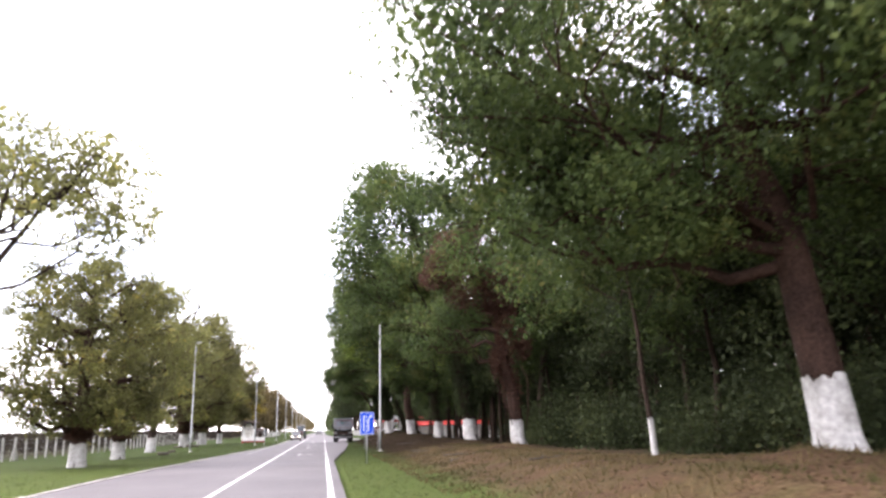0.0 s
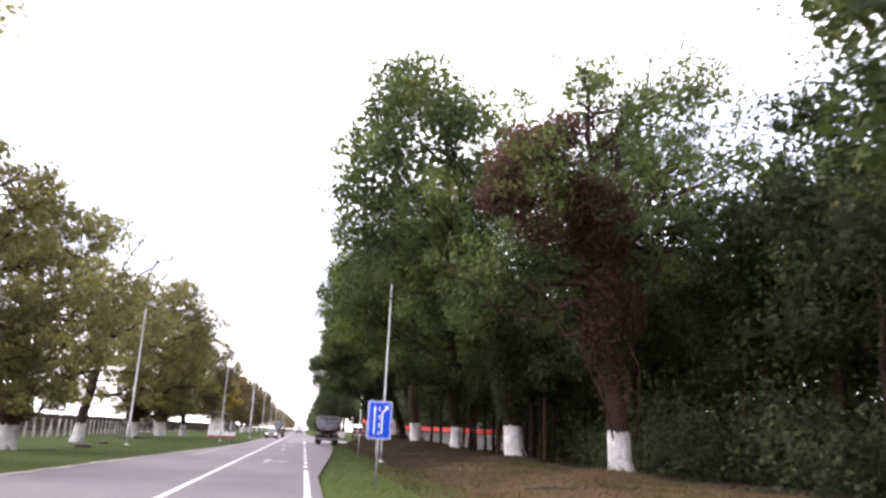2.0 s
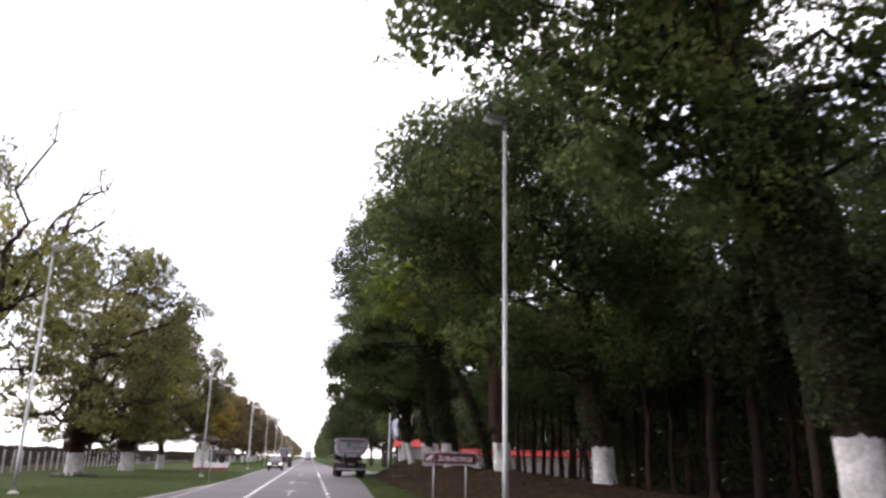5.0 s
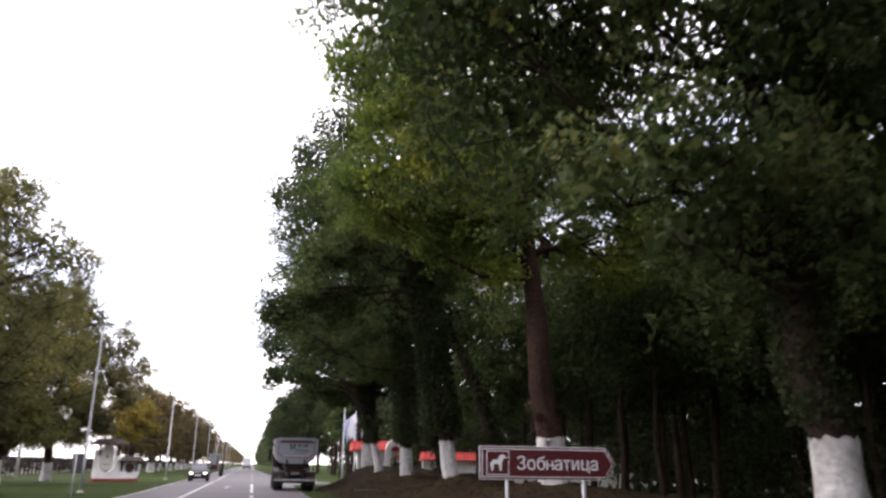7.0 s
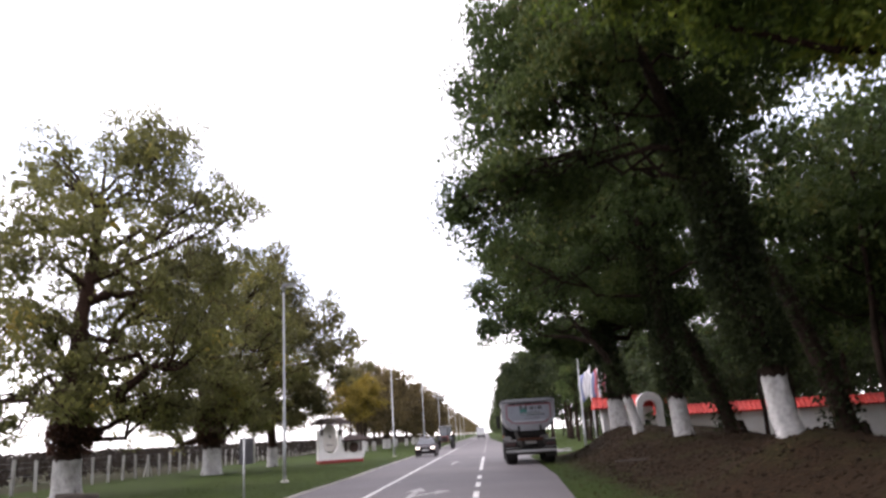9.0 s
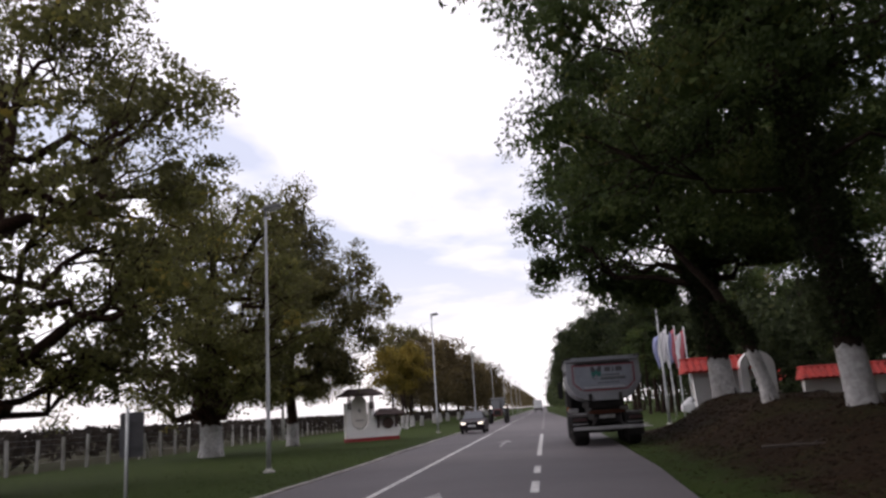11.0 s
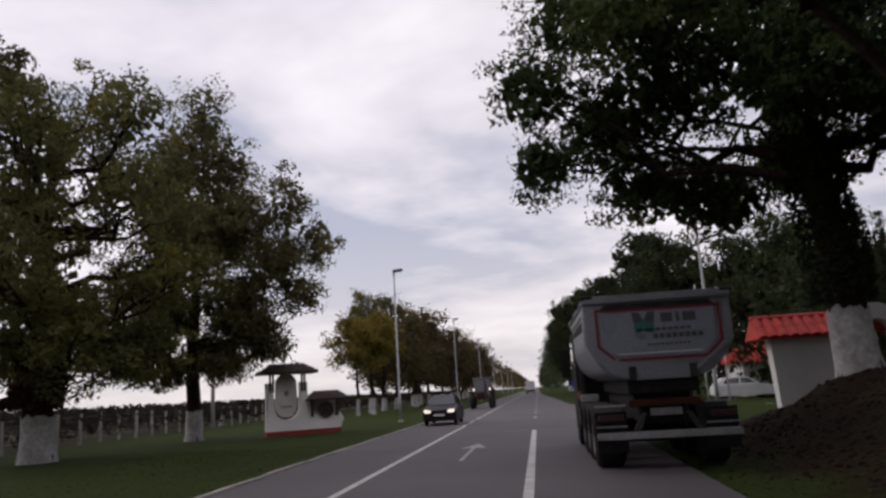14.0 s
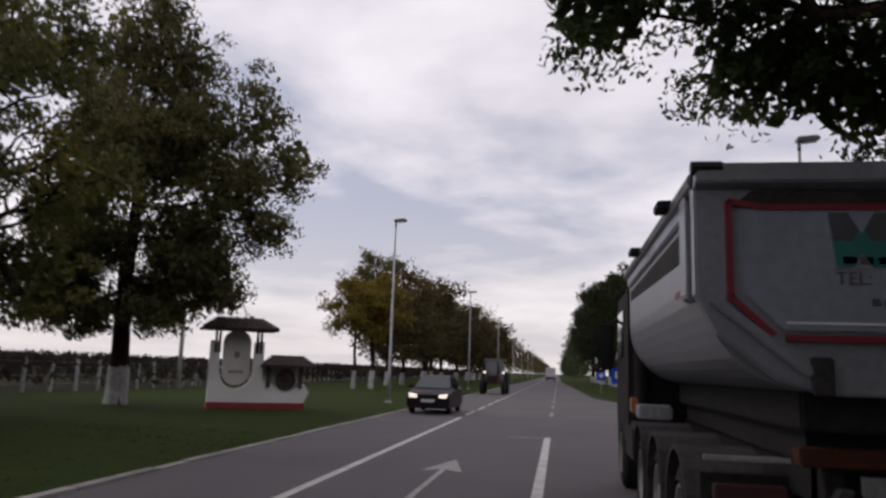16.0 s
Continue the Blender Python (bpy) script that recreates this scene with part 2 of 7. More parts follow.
SIGN_BLUE = material("sign_blue", (0.003, 0.055, 0.47), (0.004, 0.062, 0.52), 0.45, 1.0, 30.0, 0.0, grit=0.06, spec=0.2)
SIGN_WHITE = material("sign_white", (0.68, 0.69, 0.70), (0.60, 0.61, 0.62), 0.4, 1.0, 30.0, 0.0, grit=0.06)
SIGN_BROWN = material("sign_brown", (0.075, 0.013, 0.015), (0.060, 0.011, 0.013), 0.5, 1.0, 30.0, 0.0, grit=0.08, spec=0.15)
SIGN_BACK = material("sign_back_grey", (0.060, 0.060, 0.066), (0.040, 0.040, 0.045), 0.65, 1.5, 20.0, 0.05)
WHITE_WALL = material("white_render", (0.78, 0.77, 0.76), (0.66, 0.65, 0.63), 0.9, 0.8, 18.0, 0.25, grit=0.1)
PLAQUE = material("plaque_stone", (0.60, 0.57, 0.53), (0.50, 0.47, 0.43), 0.8, 1.5, 20.0, 0.1, grit=0.1)
PLINTH_RED = material("red_plinth_paint", (0.30, 0.035, 0.035), (0.22, 0.028, 0.028), 0.8, 2.0, 20.0, 0.15)
SHINGLE = material("dark_brown_shingle", (0.060, 0.036, 0.032), (0.035, 0.022, 0.02), 0.85, 3.0, 20.0, 0.4, grit=0.3, rand=0.2)
TIMBER = material("dark_stained_timber", (0.055, 0.032, 0.027), (0.035, 0.022, 0.018), 0.8, 3.0, 25.0, 0.3, grit=0.25)
RED_TILE = material("red_roof_tile", (0.52, 0.035, 0.022), (0.36, 0.024, 0.018), 0.7, 1.5, 20.0, 0.2, grit=0.2, rand=0.12)
BAR_GREY = material("faded_lettering", (0.22, 0.21, 0.20), (0.16, 0.155, 0.15), 0.8, 3.0, 30.0, 0.0)
BODY_GREY = material("tipper_grey_paint", (0.25, 0.258, 0.285), (0.20, 0.207, 0.228), 0.34, 0.8, 18.0, 0.05, metal=0.25, grit=0.12)
GATE_GREY = material("tipper_gate_panel", (0.225, 0.245, 0.285), (0.18, 0.195, 0.225), 0.5, 0.9, 14.0, 0.06, metal=0.1, grit=0.12)
# dusty running gear; also the painted shade on the tipper body and gate
DIRT_SHADE_GREY = material("dusty_chassis_and_shade", (0.050, 0.046, 0.045), (0.030, 0.028, 0.028), 0.9, 2.0, 18.0, 0.2, grit=0.3, spec=0.2)
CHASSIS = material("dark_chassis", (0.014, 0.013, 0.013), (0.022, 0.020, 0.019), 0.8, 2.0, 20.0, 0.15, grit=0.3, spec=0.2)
RUBBER = material("tyre_rubber", (0.015, 0.014, 0.014), (0.025, 0.023, 0.022), 0.9, 3.0, 30.0, 0.2, spec=0.15)
RIM = material("dusty_rim", (0.24, 0.23, 0.22), (0.15, 0.145, 0.14), 0.6, 3.0, 20.0, 0.1, metal=0.4)
BUMPER = material("worn_aluminium_bumper", (0.33, 0.33, 0.335), (0.24, 0.24, 0.245), 0.5, 2.0, 20.0, 0.05, metal=0.4)
TRUCK_RED = material("truck_red_stripe", (0.20, 0.013, 0.026), (0.15, 0.011, 0.022), 0.5, 2.0, 20.0, 0.0, grit=0.1)
TRUCK_TEAL = material("truck_teal_mark", (0.016, 0.15, 0.13), (0.016, 0.12, 0.11), 0.5, 2.0, 20.0, 0.0, grit=0.1)
TRUCK_BLACK = material("truck_black_lettering", (0.05, 0.052, 0.058), (0.07, 0.07, 0.075), 0.5, 2.0, 20.0, 0.0, grit=0.1)
PLATE = material("dusty_plate", (0.20, 0.20, 0.19), (0.13, 0.13, 0.125), 0.7, 6.0, 30.0, 0.0, grit=0.2)
LIGHT_RED = material("tail_light_red", (0.045, 0.008, 0.008), (0.030, 0.007, 0.007), 0.45, 3.0, 20.0, 0.0)
LIGHT_AMBER = material("lamp_amber", (0.30, 0.11, 0.03), (0.24, 0.09, 0.03), 0.25, 3.0, 20.0, 0.0)
DULL_AMBER = material("dull_amber_board", (0.055, 0.018, 0.008), (0.036, 0.013, 0.007), 0.7, 2.0, 20.0, 0.05, grit=0.2, spec=0.2)
CAR_DARK = material("dark_car_paint", (0.020, 0.011, 0.017), (0.016, 0.009, 0.013), 0.45, 2.0, 20.0, 0.0, grit=0.08, spec=0.18)
CAR_WHITE = material("white_car_paint", (0.70, 0.70, 0.70), (0.62, 0.62, 0.62), 0.3, 2.0, 20.0, 0.0, grit=0.05)
TRACTOR_RED = material("tractor_red_paint", (0.16, 0.02, 0.02), (0.10, 0.016, 0.016), 0.5, 2.0, 20.0, 0.05)
GLASS = glass_material("dark_window_glass", (0.03, 0.035, 0.04))
GLASS_PALE = glass_material("pale_windscreen_glass", (0.07, 0.072, 0.076))
HEADLIGHT = bpy.data.materials.new("lit_headlight")
HEADLIGHT.use_nodes = True
HEADLIGHT.node_tree.nodes["Principled BSDF"].inputs["Emission Color"].default_value = (1.0, 0.9, 0.72, 1)
HEADLIGHT.node_tree.nodes["Principled BSDF"].inputs["Emission Strength"].default_value = 1.1
FLAG_WHITE = material("flag_white", (0.70, 0.68, 0.70), (0.62, 0.60, 0.62), 0.8, 2.0, 20.0, 0.1)
FLAG_RED = material("flag_red", (0.50, 0.13, 0.15), (0.44, 0.11, 0.13), 0.8, 2.0, 20.0, 0.1)
FLAG_BLUE = material("flag_blue", (0.26, 0.28, 0.46), (0.22, 0.24, 0.40), 0.8, 2.0, 20.0, 0.1)
LEAF_DARK = leaf_material("dark_broad_leaf", (0.022, 0.033, 0.012), (0.050, 0.074, 0.023), (0.092, 0.120, 0.036), (0.145, 0.136, 0.040))
# yellow-green raised in the colour to add light shining through the leaves
LEAF_BACKLIT = leaf_material("backlit_yellow_green_leaf", (0.034, 0.056, 0.013), (0.088, 0.126, 0.024), (0.185, 0.215, 0.032), (0.27, 0.24, 0.038))
# colour kept below natural foliage: canopy shade and backlit darkness are mixed in
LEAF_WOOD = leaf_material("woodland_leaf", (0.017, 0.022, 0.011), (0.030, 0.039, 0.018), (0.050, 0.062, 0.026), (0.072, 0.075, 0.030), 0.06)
LEAF_LEFT = leaf_material("autumn_tinged_leaf", (0.066, 0.064, 0.028), (0.126, 0.128, 0.046), (0.205, 0.200, 0.062), (0.35, 0.26, 0.057), 0.12)
LEAF_POPLAR = leaf_material("poplar_leaf", (0.064, 0.060, 0.028), (0.118, 0.110, 0.046), (0.170, 0.156, 0.064), (0.23, 0.19, 0.075))
LEAF_YELLOW = leaf_material("yellowing_leaf", (0.09, 0.075, 0.018), (0.17, 0.13, 0.025), (0.24, 0.18, 0.035), (0.30, 0.20, 0.04))
STRAW = leaf_material("dry_grass_blade", (0.045, 0.048, 0.017), (0.105, 0.084, 0.040), (0.155, 0.112, 0.060), (0.21, 0.155, 0.085), 0.05)
LEAF_BROWN = leaf_material("browning_leaf", (0.060, 0.045, 0.022), (0.085, 0.066, 0.030), (0.11, 0.085, 0.036), (0.14, 0.10, 0.04))
IVY_RED = leaf_material("red_creeper_leaf", (0.040, 0.021, 0.016), (0.066, 0.032, 0.023), (0.088, 0.046, 0.030), (0.085, 0.065, 0.03))
CROP = leaf_material("dry_crop_leaf", (0.024, 0.020, 0.018), (0.034, 0.028, 0.024), (0.046, 0.037, 0.029), (0.045, 0.042, 0.026), 0.05)
GRASS_BLADE = leaf_material("grass_blade", (0.031, 0.042, 0.013), (0.040, 0.052, 0.017), (0.052, 0.061, 0.022), (0.080, 0.072, 0.036), 0.06)
LITTER = leaf_material("fallen_leaf", (0.022, 0.013, 0.008), (0.040, 0.024, 0.013), (0.070, 0.044, 0.022), (0.12, 0.08, 0.04), 0.05)
CLOD = material("earth_clod", (0.034, 0.022, 0.014), (0.014, 0.010, 0.007), 0.95, 1.3, 20.0, 0.4, grit=0.4, spec=0.05)
DEAD_WOOD = material("dead_wood", (0.10, 0.085, 0.07), (0.055, 0.045, 0.038), 0.95, 2.0, 20.0, 0.5, grit=0.4)


# ---- mesh helpers ----
class Geo:
    """Collects boxes, tubes and prisms into one mesh."""

    def __init__(self):
        self.v, self.f = [], []

    def add(self, verts, faces):
        k = len(self.v)
        self.v += [tuple(p) for p in verts]
        self.f += [tuple(i + k for i in f) for f in faces]
        return self

    def box(self, x0, x1, y0, y1, z0, z1):
        return self.add([(x, y, z) for z in (z0, z1) for x, y in ((x0, y0), (x1, y0), (x1, y1), (x0, y1))],
                        [(3, 2, 1, 0), (4, 5, 6, 7), (0, 1, 5, 4), (1, 2, 6, 5), (2, 3, 7, 6), (3, 0, 4, 7)])

    def prism(self, poly, d0, d1, axis="y"):
        """A polygon of two coordinates, drawn out along the third."""
        def at(a, b, d):
            return {"y": (a, d, b), "x": (d, a, b), "z": (a, b, d)}[axis]
        k = len(poly)
        vs = [at(a, b, d0) for a, b in poly] + [at(a, b, d1) for a, b in poly]
        fs = [tuple(range(k))[::-1], tuple(range(k, 2 * k))] + [(i, (i + 1) % k, k + (i + 1) % k, k + i) for i in range(k)]
        return self.add(vs, fs)

    def tube(self, points, radii, n=8, cap=True):
        pts = [Vector(p) for p in points]
        side = None
        vs, fs = [], []
        for i, p in enumerate(pts):
            d = (pts[min(i + 1, len(pts) - 1)] - pts[max(i - 1, 0)]).normalized()
            if side is None:
                side = d.orthogonal().normalized()
            side = (side - d * side.dot(d)).normalized()
            up = d.cross(side)
            for k in range(n):
                a = 2 * math.pi * k / n
                vs.append(p + (side * math.cos(a) + up * math.sin(a)) * radii[i])
        for i in range(len(pts) - 1):
            for k in range(n):
                fs.append((i * n + k, i * n + (k + 1) % n, (i + 1) * n + (k + 1) % n, (i + 1) * n + k))
        if cap:
            fs += [tuple(range(n))[::-1], tuple(range((len(pts) - 1) * n, len(pts) * n))]
        return self.add(vs, fs)

    def lathe(self, profile, centre, axis="x", n=20):
        """Turns (along, radius) pairs round an axis through centre."""
        vs, fs = [], []
        for along, r in profile:
            for k in range(n):
                a = 2 * math.pi * k / n
                p = {"x": (along, r * math.cos(a), r * math.sin(a)), "z": (r * math.cos(a), r * math.sin(a), along)}[axis]
                vs.append(Vector(centre) + Vector(p))
        m = len(profile)
        for i in range(m - 1):
            for k in range(n):
                fs.append((i * n + k, i * n + (k + 1) % n, (i + 1) * n + (k + 1) % n, (i + 1) * n + k))
        fs += [tuple(range(n))[::-1], tuple(range((m - 1) * n, m * n))]
        return self.add(vs, fs)

    def mesh(self, name, mat, bevel=0.0, smooth=False):
        me = bpy.data.meshes.new(name)
        me.from_pydata(self.v, [], self.f)
        bm = bmesh.new()
        bm.from_mesh(me)
        bmesh.ops.recalc_face_normals(bm, faces=bm.faces)
        if bevel:
            sharp = [e for e in bm.edges if len(e.link_faces) == 2 and e.calc_face_angle(0) > 0.5]
            bmesh.ops.bevel(bm, geom=sharp, offset=bevel, segments=2, affect="EDGES", clamp_overlap=True)
        bm.to_mesh(me)
        bm.free()
        if smooth:
            me.polygons.foreach_set("use_smooth", [True] * len(me.polygons))
        me.materials.append(mat)
        return me


def part(name, geo, mat, parent=None, label="", bevel=0.0, smooth=False):
    ob = new(name, geo.mesh(name, mat, bevel, smooth))
    ob.parent = parent
    return tagged(ob, label)


def thing(name, label, category, at, turn=0.0, group="", kind=""):
    ob = new(name)
    ob.empty_display_size = 0.2
    ob.matrix_basis = pose(*at, 0, 0, turn)
    return tagged(ob, label, category, group, kind)


def raw_mesh(name, verts, faces, mat, smooth=False):
    """A mesh from numpy arrays of vertices and of equal-sided faces."""
    me = bpy.data.meshes.new(name)
    nv, nf, side = len(verts), len(faces), faces.shape[1]
    me.vertices.add(nv); me.loops.add(nf * side); me.polygons.add(nf)
    me.vertices.foreach_set("co", np.asarray(verts, dtype=np.float32).ravel())
    me.loops.foreach_set("vertex_index", np.asarray(faces, dtype=np.int32).ravel())
    me.polygons.foreach_set("loop_start", np.arange(0, nf * side, side, dtype=np.int32))
    if smooth:
        me.polygons.foreach_set("use_smooth", np.ones(nf, dtype=bool))
    me.update(calc_edges=True)
    me.materials.append(mat)
    return me


def smooth01(x):
    x = min(1.0, max(0.0, x))
    return x * x * (3 - 2 * x)


# ---- plan of road and ground ----
Y0, Y1 = -70.0, 1500.0
LINE_C, LINE_R = -2.66, 0.52
BIG_TREES = [(9.6, 10.0), (10.5, 37.4), (10.4, 49.8), (10.4, 63.2), (8.9, 73.0), (7.35, 78.5), (8.1, 90.4), (7.9, 103.6), (7.4, 95.2)]


def road_left(y):
    return float(np.interp(y, [-70, 30, 50, 69, 80, 95, 110, 1500], [-7.9, -7.8, -6.9, -5.8, -5.3, -5.15, -5.3, -5.3]))


def road_right(y):
    return float(np.interp(y, [-70, 40, 66, 90, 112, 150, 260, 1500], [0.85, 0.9, 2.3, 3.3, 3.5, 3.3, 1.3, 1.1]))


def ground_height(x, y):
    z = -0.02
    if x > 0:
        toe = float(np.interp(y, [-70, 14, 49, 75, 95, 112], [3.0, 3.2, 4.2, 4.3, 4.0, 4.6]))
        top = float(np.interp(y, [-70, 10, 22, 37, 62, 74, 79, 84, 92, 99, 103, 107, 111], [0.8, 0.9, 0.55, 0.5, 0.6, 0.95, 0.95, 0.85, 0.95, 1.3, 1.35, 0.9, 0.05]))
        rise = smooth01((x - toe) / 4.2)
        fall = 1 - 0.75 * smooth01((x - 11.2) / 4) * smooth01((y - 40) / 15) - 0.2 * smooth01((x - 14) / 8)
        z += top * rise * fall
        z += rise * top * 0.14 * noise.noise((x * 0.6, y * 0.45, 3.0)) + 0.05 * rise * noise.noise((x * 1.7, y * 1.7, 8.0))
        for tx, ty in BIG_TREES:
            d2 = (x - tx) ** 2 + (y - ty) ** 2
            if d2 < 9:
                z += (0.5 if ty == 78.5 else 0.26) * math.exp(-d2 / 2.0)
    else:
        z += 0.05 * noise.noise((x * 0.15, y * 0.1, 0.0)) * smooth01((-x - 9) / 4)
    if road_left(y) - 0.25 < x < road_right(y) + 0.25:
        z = -0.10
    return z


def build_ground():
    xs = [-1500, -900, -500, -300, -180, -110, -70, -50, -38, -30, -26, -23, -20, -18, -16, -14, -12, -10, -9, -8.4]
    xs += list(np.arange(-8, -5, 0.2)) + list(np.arange(-5, 0.4, 0.9)) + list(np.arange(0.5, 16, 0.25)) + list(np.arange(16, 30, 1.0)) + [32, 36, 44, 60, 90, 140, 220, 400, 800, 1500]
    ys = [-400, -150, -70] + list(np.arange(-40, 115, 0.5)) + list(np.arange(115, 190, 2.0)) + list(np.arange(190, 420, 10.0)) + [500, 700, 1000, 1500, 2500]
    nx, ny = len(xs), len(ys)
    v = np.array([(x, y, ground_height(x, y)) for y in ys for x in xs])
    i, j = np.meshgrid(np.arange(nx - 1), np.arange(ny - 1))
    k = (j * nx + i).ravel()
    f = np.stack([k, k + 1, k + nx + 1, k + nx], axis=1)
    tagged(new("ground", raw_mesh("ground", v, f, GROUND, True)), "mown grass verges, leaf-strewn earth bank and flat field", "ground", kind="structure")


def build_road():
    ys = list(np.arange(Y0, 160, 2.0)) + list(np.arange(160, 300, 10.0)) + [300, 400, 600, 900, 1500]
    g = Geo()
    rows = [(road_left(y), road_right(y), y) for y in ys]
    vs, fs = [], []
    for a, b, y in rows:
        vs += [(a, y, -0.3), (a, y, 0.0), (-1.2, y, 0.02), (b, y, 0.0), (b, y, -0.3)]
    for i in range(len(rows) - 1):
        for k in range(4):
            fs.append((i * 5 + k, i * 5 + k + 1, i * 5 + 6 + k, i * 5 + 5 + k))
    g.add(vs, fs)
    road = part("road", g, ASPHALT)
    tagged(road, "worn grey asphalt road with a right-turn lane", "road", kind="structure")
    mouth = Geo().prism([(3.3, 112), (4.2, 114.5), (6.5, 116.6), (11, 118.2), (45, 119.5), (45, 127), (14, 130), (7.5, 134), (4.6, 141), (3.3, 150)], -0.3, 0.004, "z")
    tagged(part("side_road", mouth, ASPHALT), "grey asphalt mouth of the park entrance road", "road", kind="structure")


def strip(x0, x1, y0, y1, z=0.022):
    """A painted strip that follows the crown of the road."""
    def h(x):
        return 0.02 - 0.02 * abs(x + 1.2) / 4.2 if x < -1.2 else 0.02 - 0.02 * (x + 1.2) / max(0.5, road_right((y0 + y1) / 2) + 1.2)
    g = Geo()
    top = max(h(x0), h(x1)) + 0.004
    return g.box(x0, x1, y0, y1, top - 0.012, top)


def build_markings():
    def mark(name, geo, label, mat=ROAD_PAINT):
        tagged(part(name, geo, mat), label, "road marking", kind="structure")
    y = Y0
    while y < 116:
        mark("centre_line", strip(LINE_C - 0.07, LINE_C + 0.07, y, y + 9.97), "worn white centre line on the road")
        y += 10
    y = 118
    while y < 420:
        mark("centre_dash", strip(LINE_C - 0.06, LINE_C + 0.06, y, y + 3.0), "worn white centre dash on the road")
        y += 4.5 if y < 150 else 7.0
    for y in np.arange(Y0, 44, 10.0):
        mark("edge_line", strip(LINE_R - 0.08, LINE_R + 0.08, y, min(44.0, y + 9.97)), "white edge line beside the verge")
    y = 46.0
    while y < 94:
        mark("lane_dash", strip(LINE_R - 0.08, LINE_R + 0.08, y, y + 2.0), "short white dash along the turn lane")
        y += 4.0
    mark("lane_line", strip(LINE_R - 0.08, LINE_R + 0.08, 96.3, 114.0), "solid white line beside the turn lane")
    mark("stop_tick", strip(LINE_R - 1.0, LINE_R - 0.1, 113.7, 113.85), "thin worn cross mark on the road", FAINT_PAINT)
    for y in np.arange(124, 420, 7.0):
        mark("lane_dash", strip(LINE_R - 0.07, LINE_R + 0.07, y, y + 3.0), "white dash past the junction", FAINT_PAINT)
    for y in np.arange(Y0, 74, 10.0):
        mark("edge_line", strip(-5.35, -5.22, y, y + 9.97), "faint white line along the far lane", FAINT_PAINT)
    for y, turn in ((51, True), (72, False), (84.5, True), (106.2, False)):
        g = Geo()
        z0, z1 = 0.010, 0.026
        x = -1.1
        if turn:
            g.prism([(x - 0.3, y - 2.2), (x - 0.12, y - 2.2), (x - 0.12, y + 0.6), (x + 0.1, y + 0.6), (x - 0.21, y + 2.2), (x - 0.52, y + 0.6), (x - 0.3, y + 0.6)], z0, z1, "z")
            g.prism([(x - 0.12, y - 1.3), (x + 0.42, y - 0.3), (x + 0.42, y - 0.75), (x + 0.85, y + 0.15), (x + 0.42, y + 0.65), (x + 0.42, y + 0.15), (x - 0.12, y - 0.85)], z0, z1 + 0.001, "z")
        else:
            g.prism([(x - 0.045, y - 3.2), (x + 0.045, y - 3.2), (x + 0.045, y + 0.5), (x + 0.34, y + 0.3), (x + 0.02, y + 2.0), (x - 0.34, y + 0.3), (x - 0.045, y + 0.5)], z0, z1, "z")
        mark("lane_arrow", g, "worn white direction arrow painted on the lane", WORN_ARROW if y > 100 else FAINT_PAINT)


build_ground()
build_road()
build_markings()


# ---- trees ----
def leaf_quads(centres, normals_seed, length, width):
    """Pointed four-cornered leaves, folded a little, turned every way round the given centres."""
    rng = np.random.default_rng(normals_seed)
    k = len(centres)
    d = rng.normal(size=(k, 3)); d[:, 2] -= 0.35
    d /= np.linalg.norm(d, axis=1)[:, None]
    o = rng.normal(size=(k, 3))
    s = np.cross(d, o); s /= np.linalg.norm(s, axis=1)[:, None] + 1e-9
    up = np.cross(s, d)
    ln = (length * rng.uniform(0.6, 1.35, k))[:, None]
    wd = (width * rng.uniform(0.6, 1.35, k))[:, None]
    v = np.empty((k, 4, 3))
    v[:, 0] = centres - d * ln * 0.5
    v[:, 1] = centres + s * wd * 0.5 + up * wd * 0.18
    v[:, 2] = centres + d * ln * 0.5
    v[:, 3] = centres - s * wd * 0.5 + up * wd * 0.18
    return v.reshape(-1, 3), np.arange(4 * k).reshape(k, 4)


def wander(rng, a, b, steps, amount, sag=0.0):
    a, b = np.array(a, float), np.array(b, float)
    t = np.linspace(0, 1, steps)[:, None]
    p = a + (b - a) * t
    p[1:-1] += rng.normal(size=(steps - 2, 3)) * amount
    p[:, 2] += sag * np.sin(np.pi * t[:, 0])
    return p


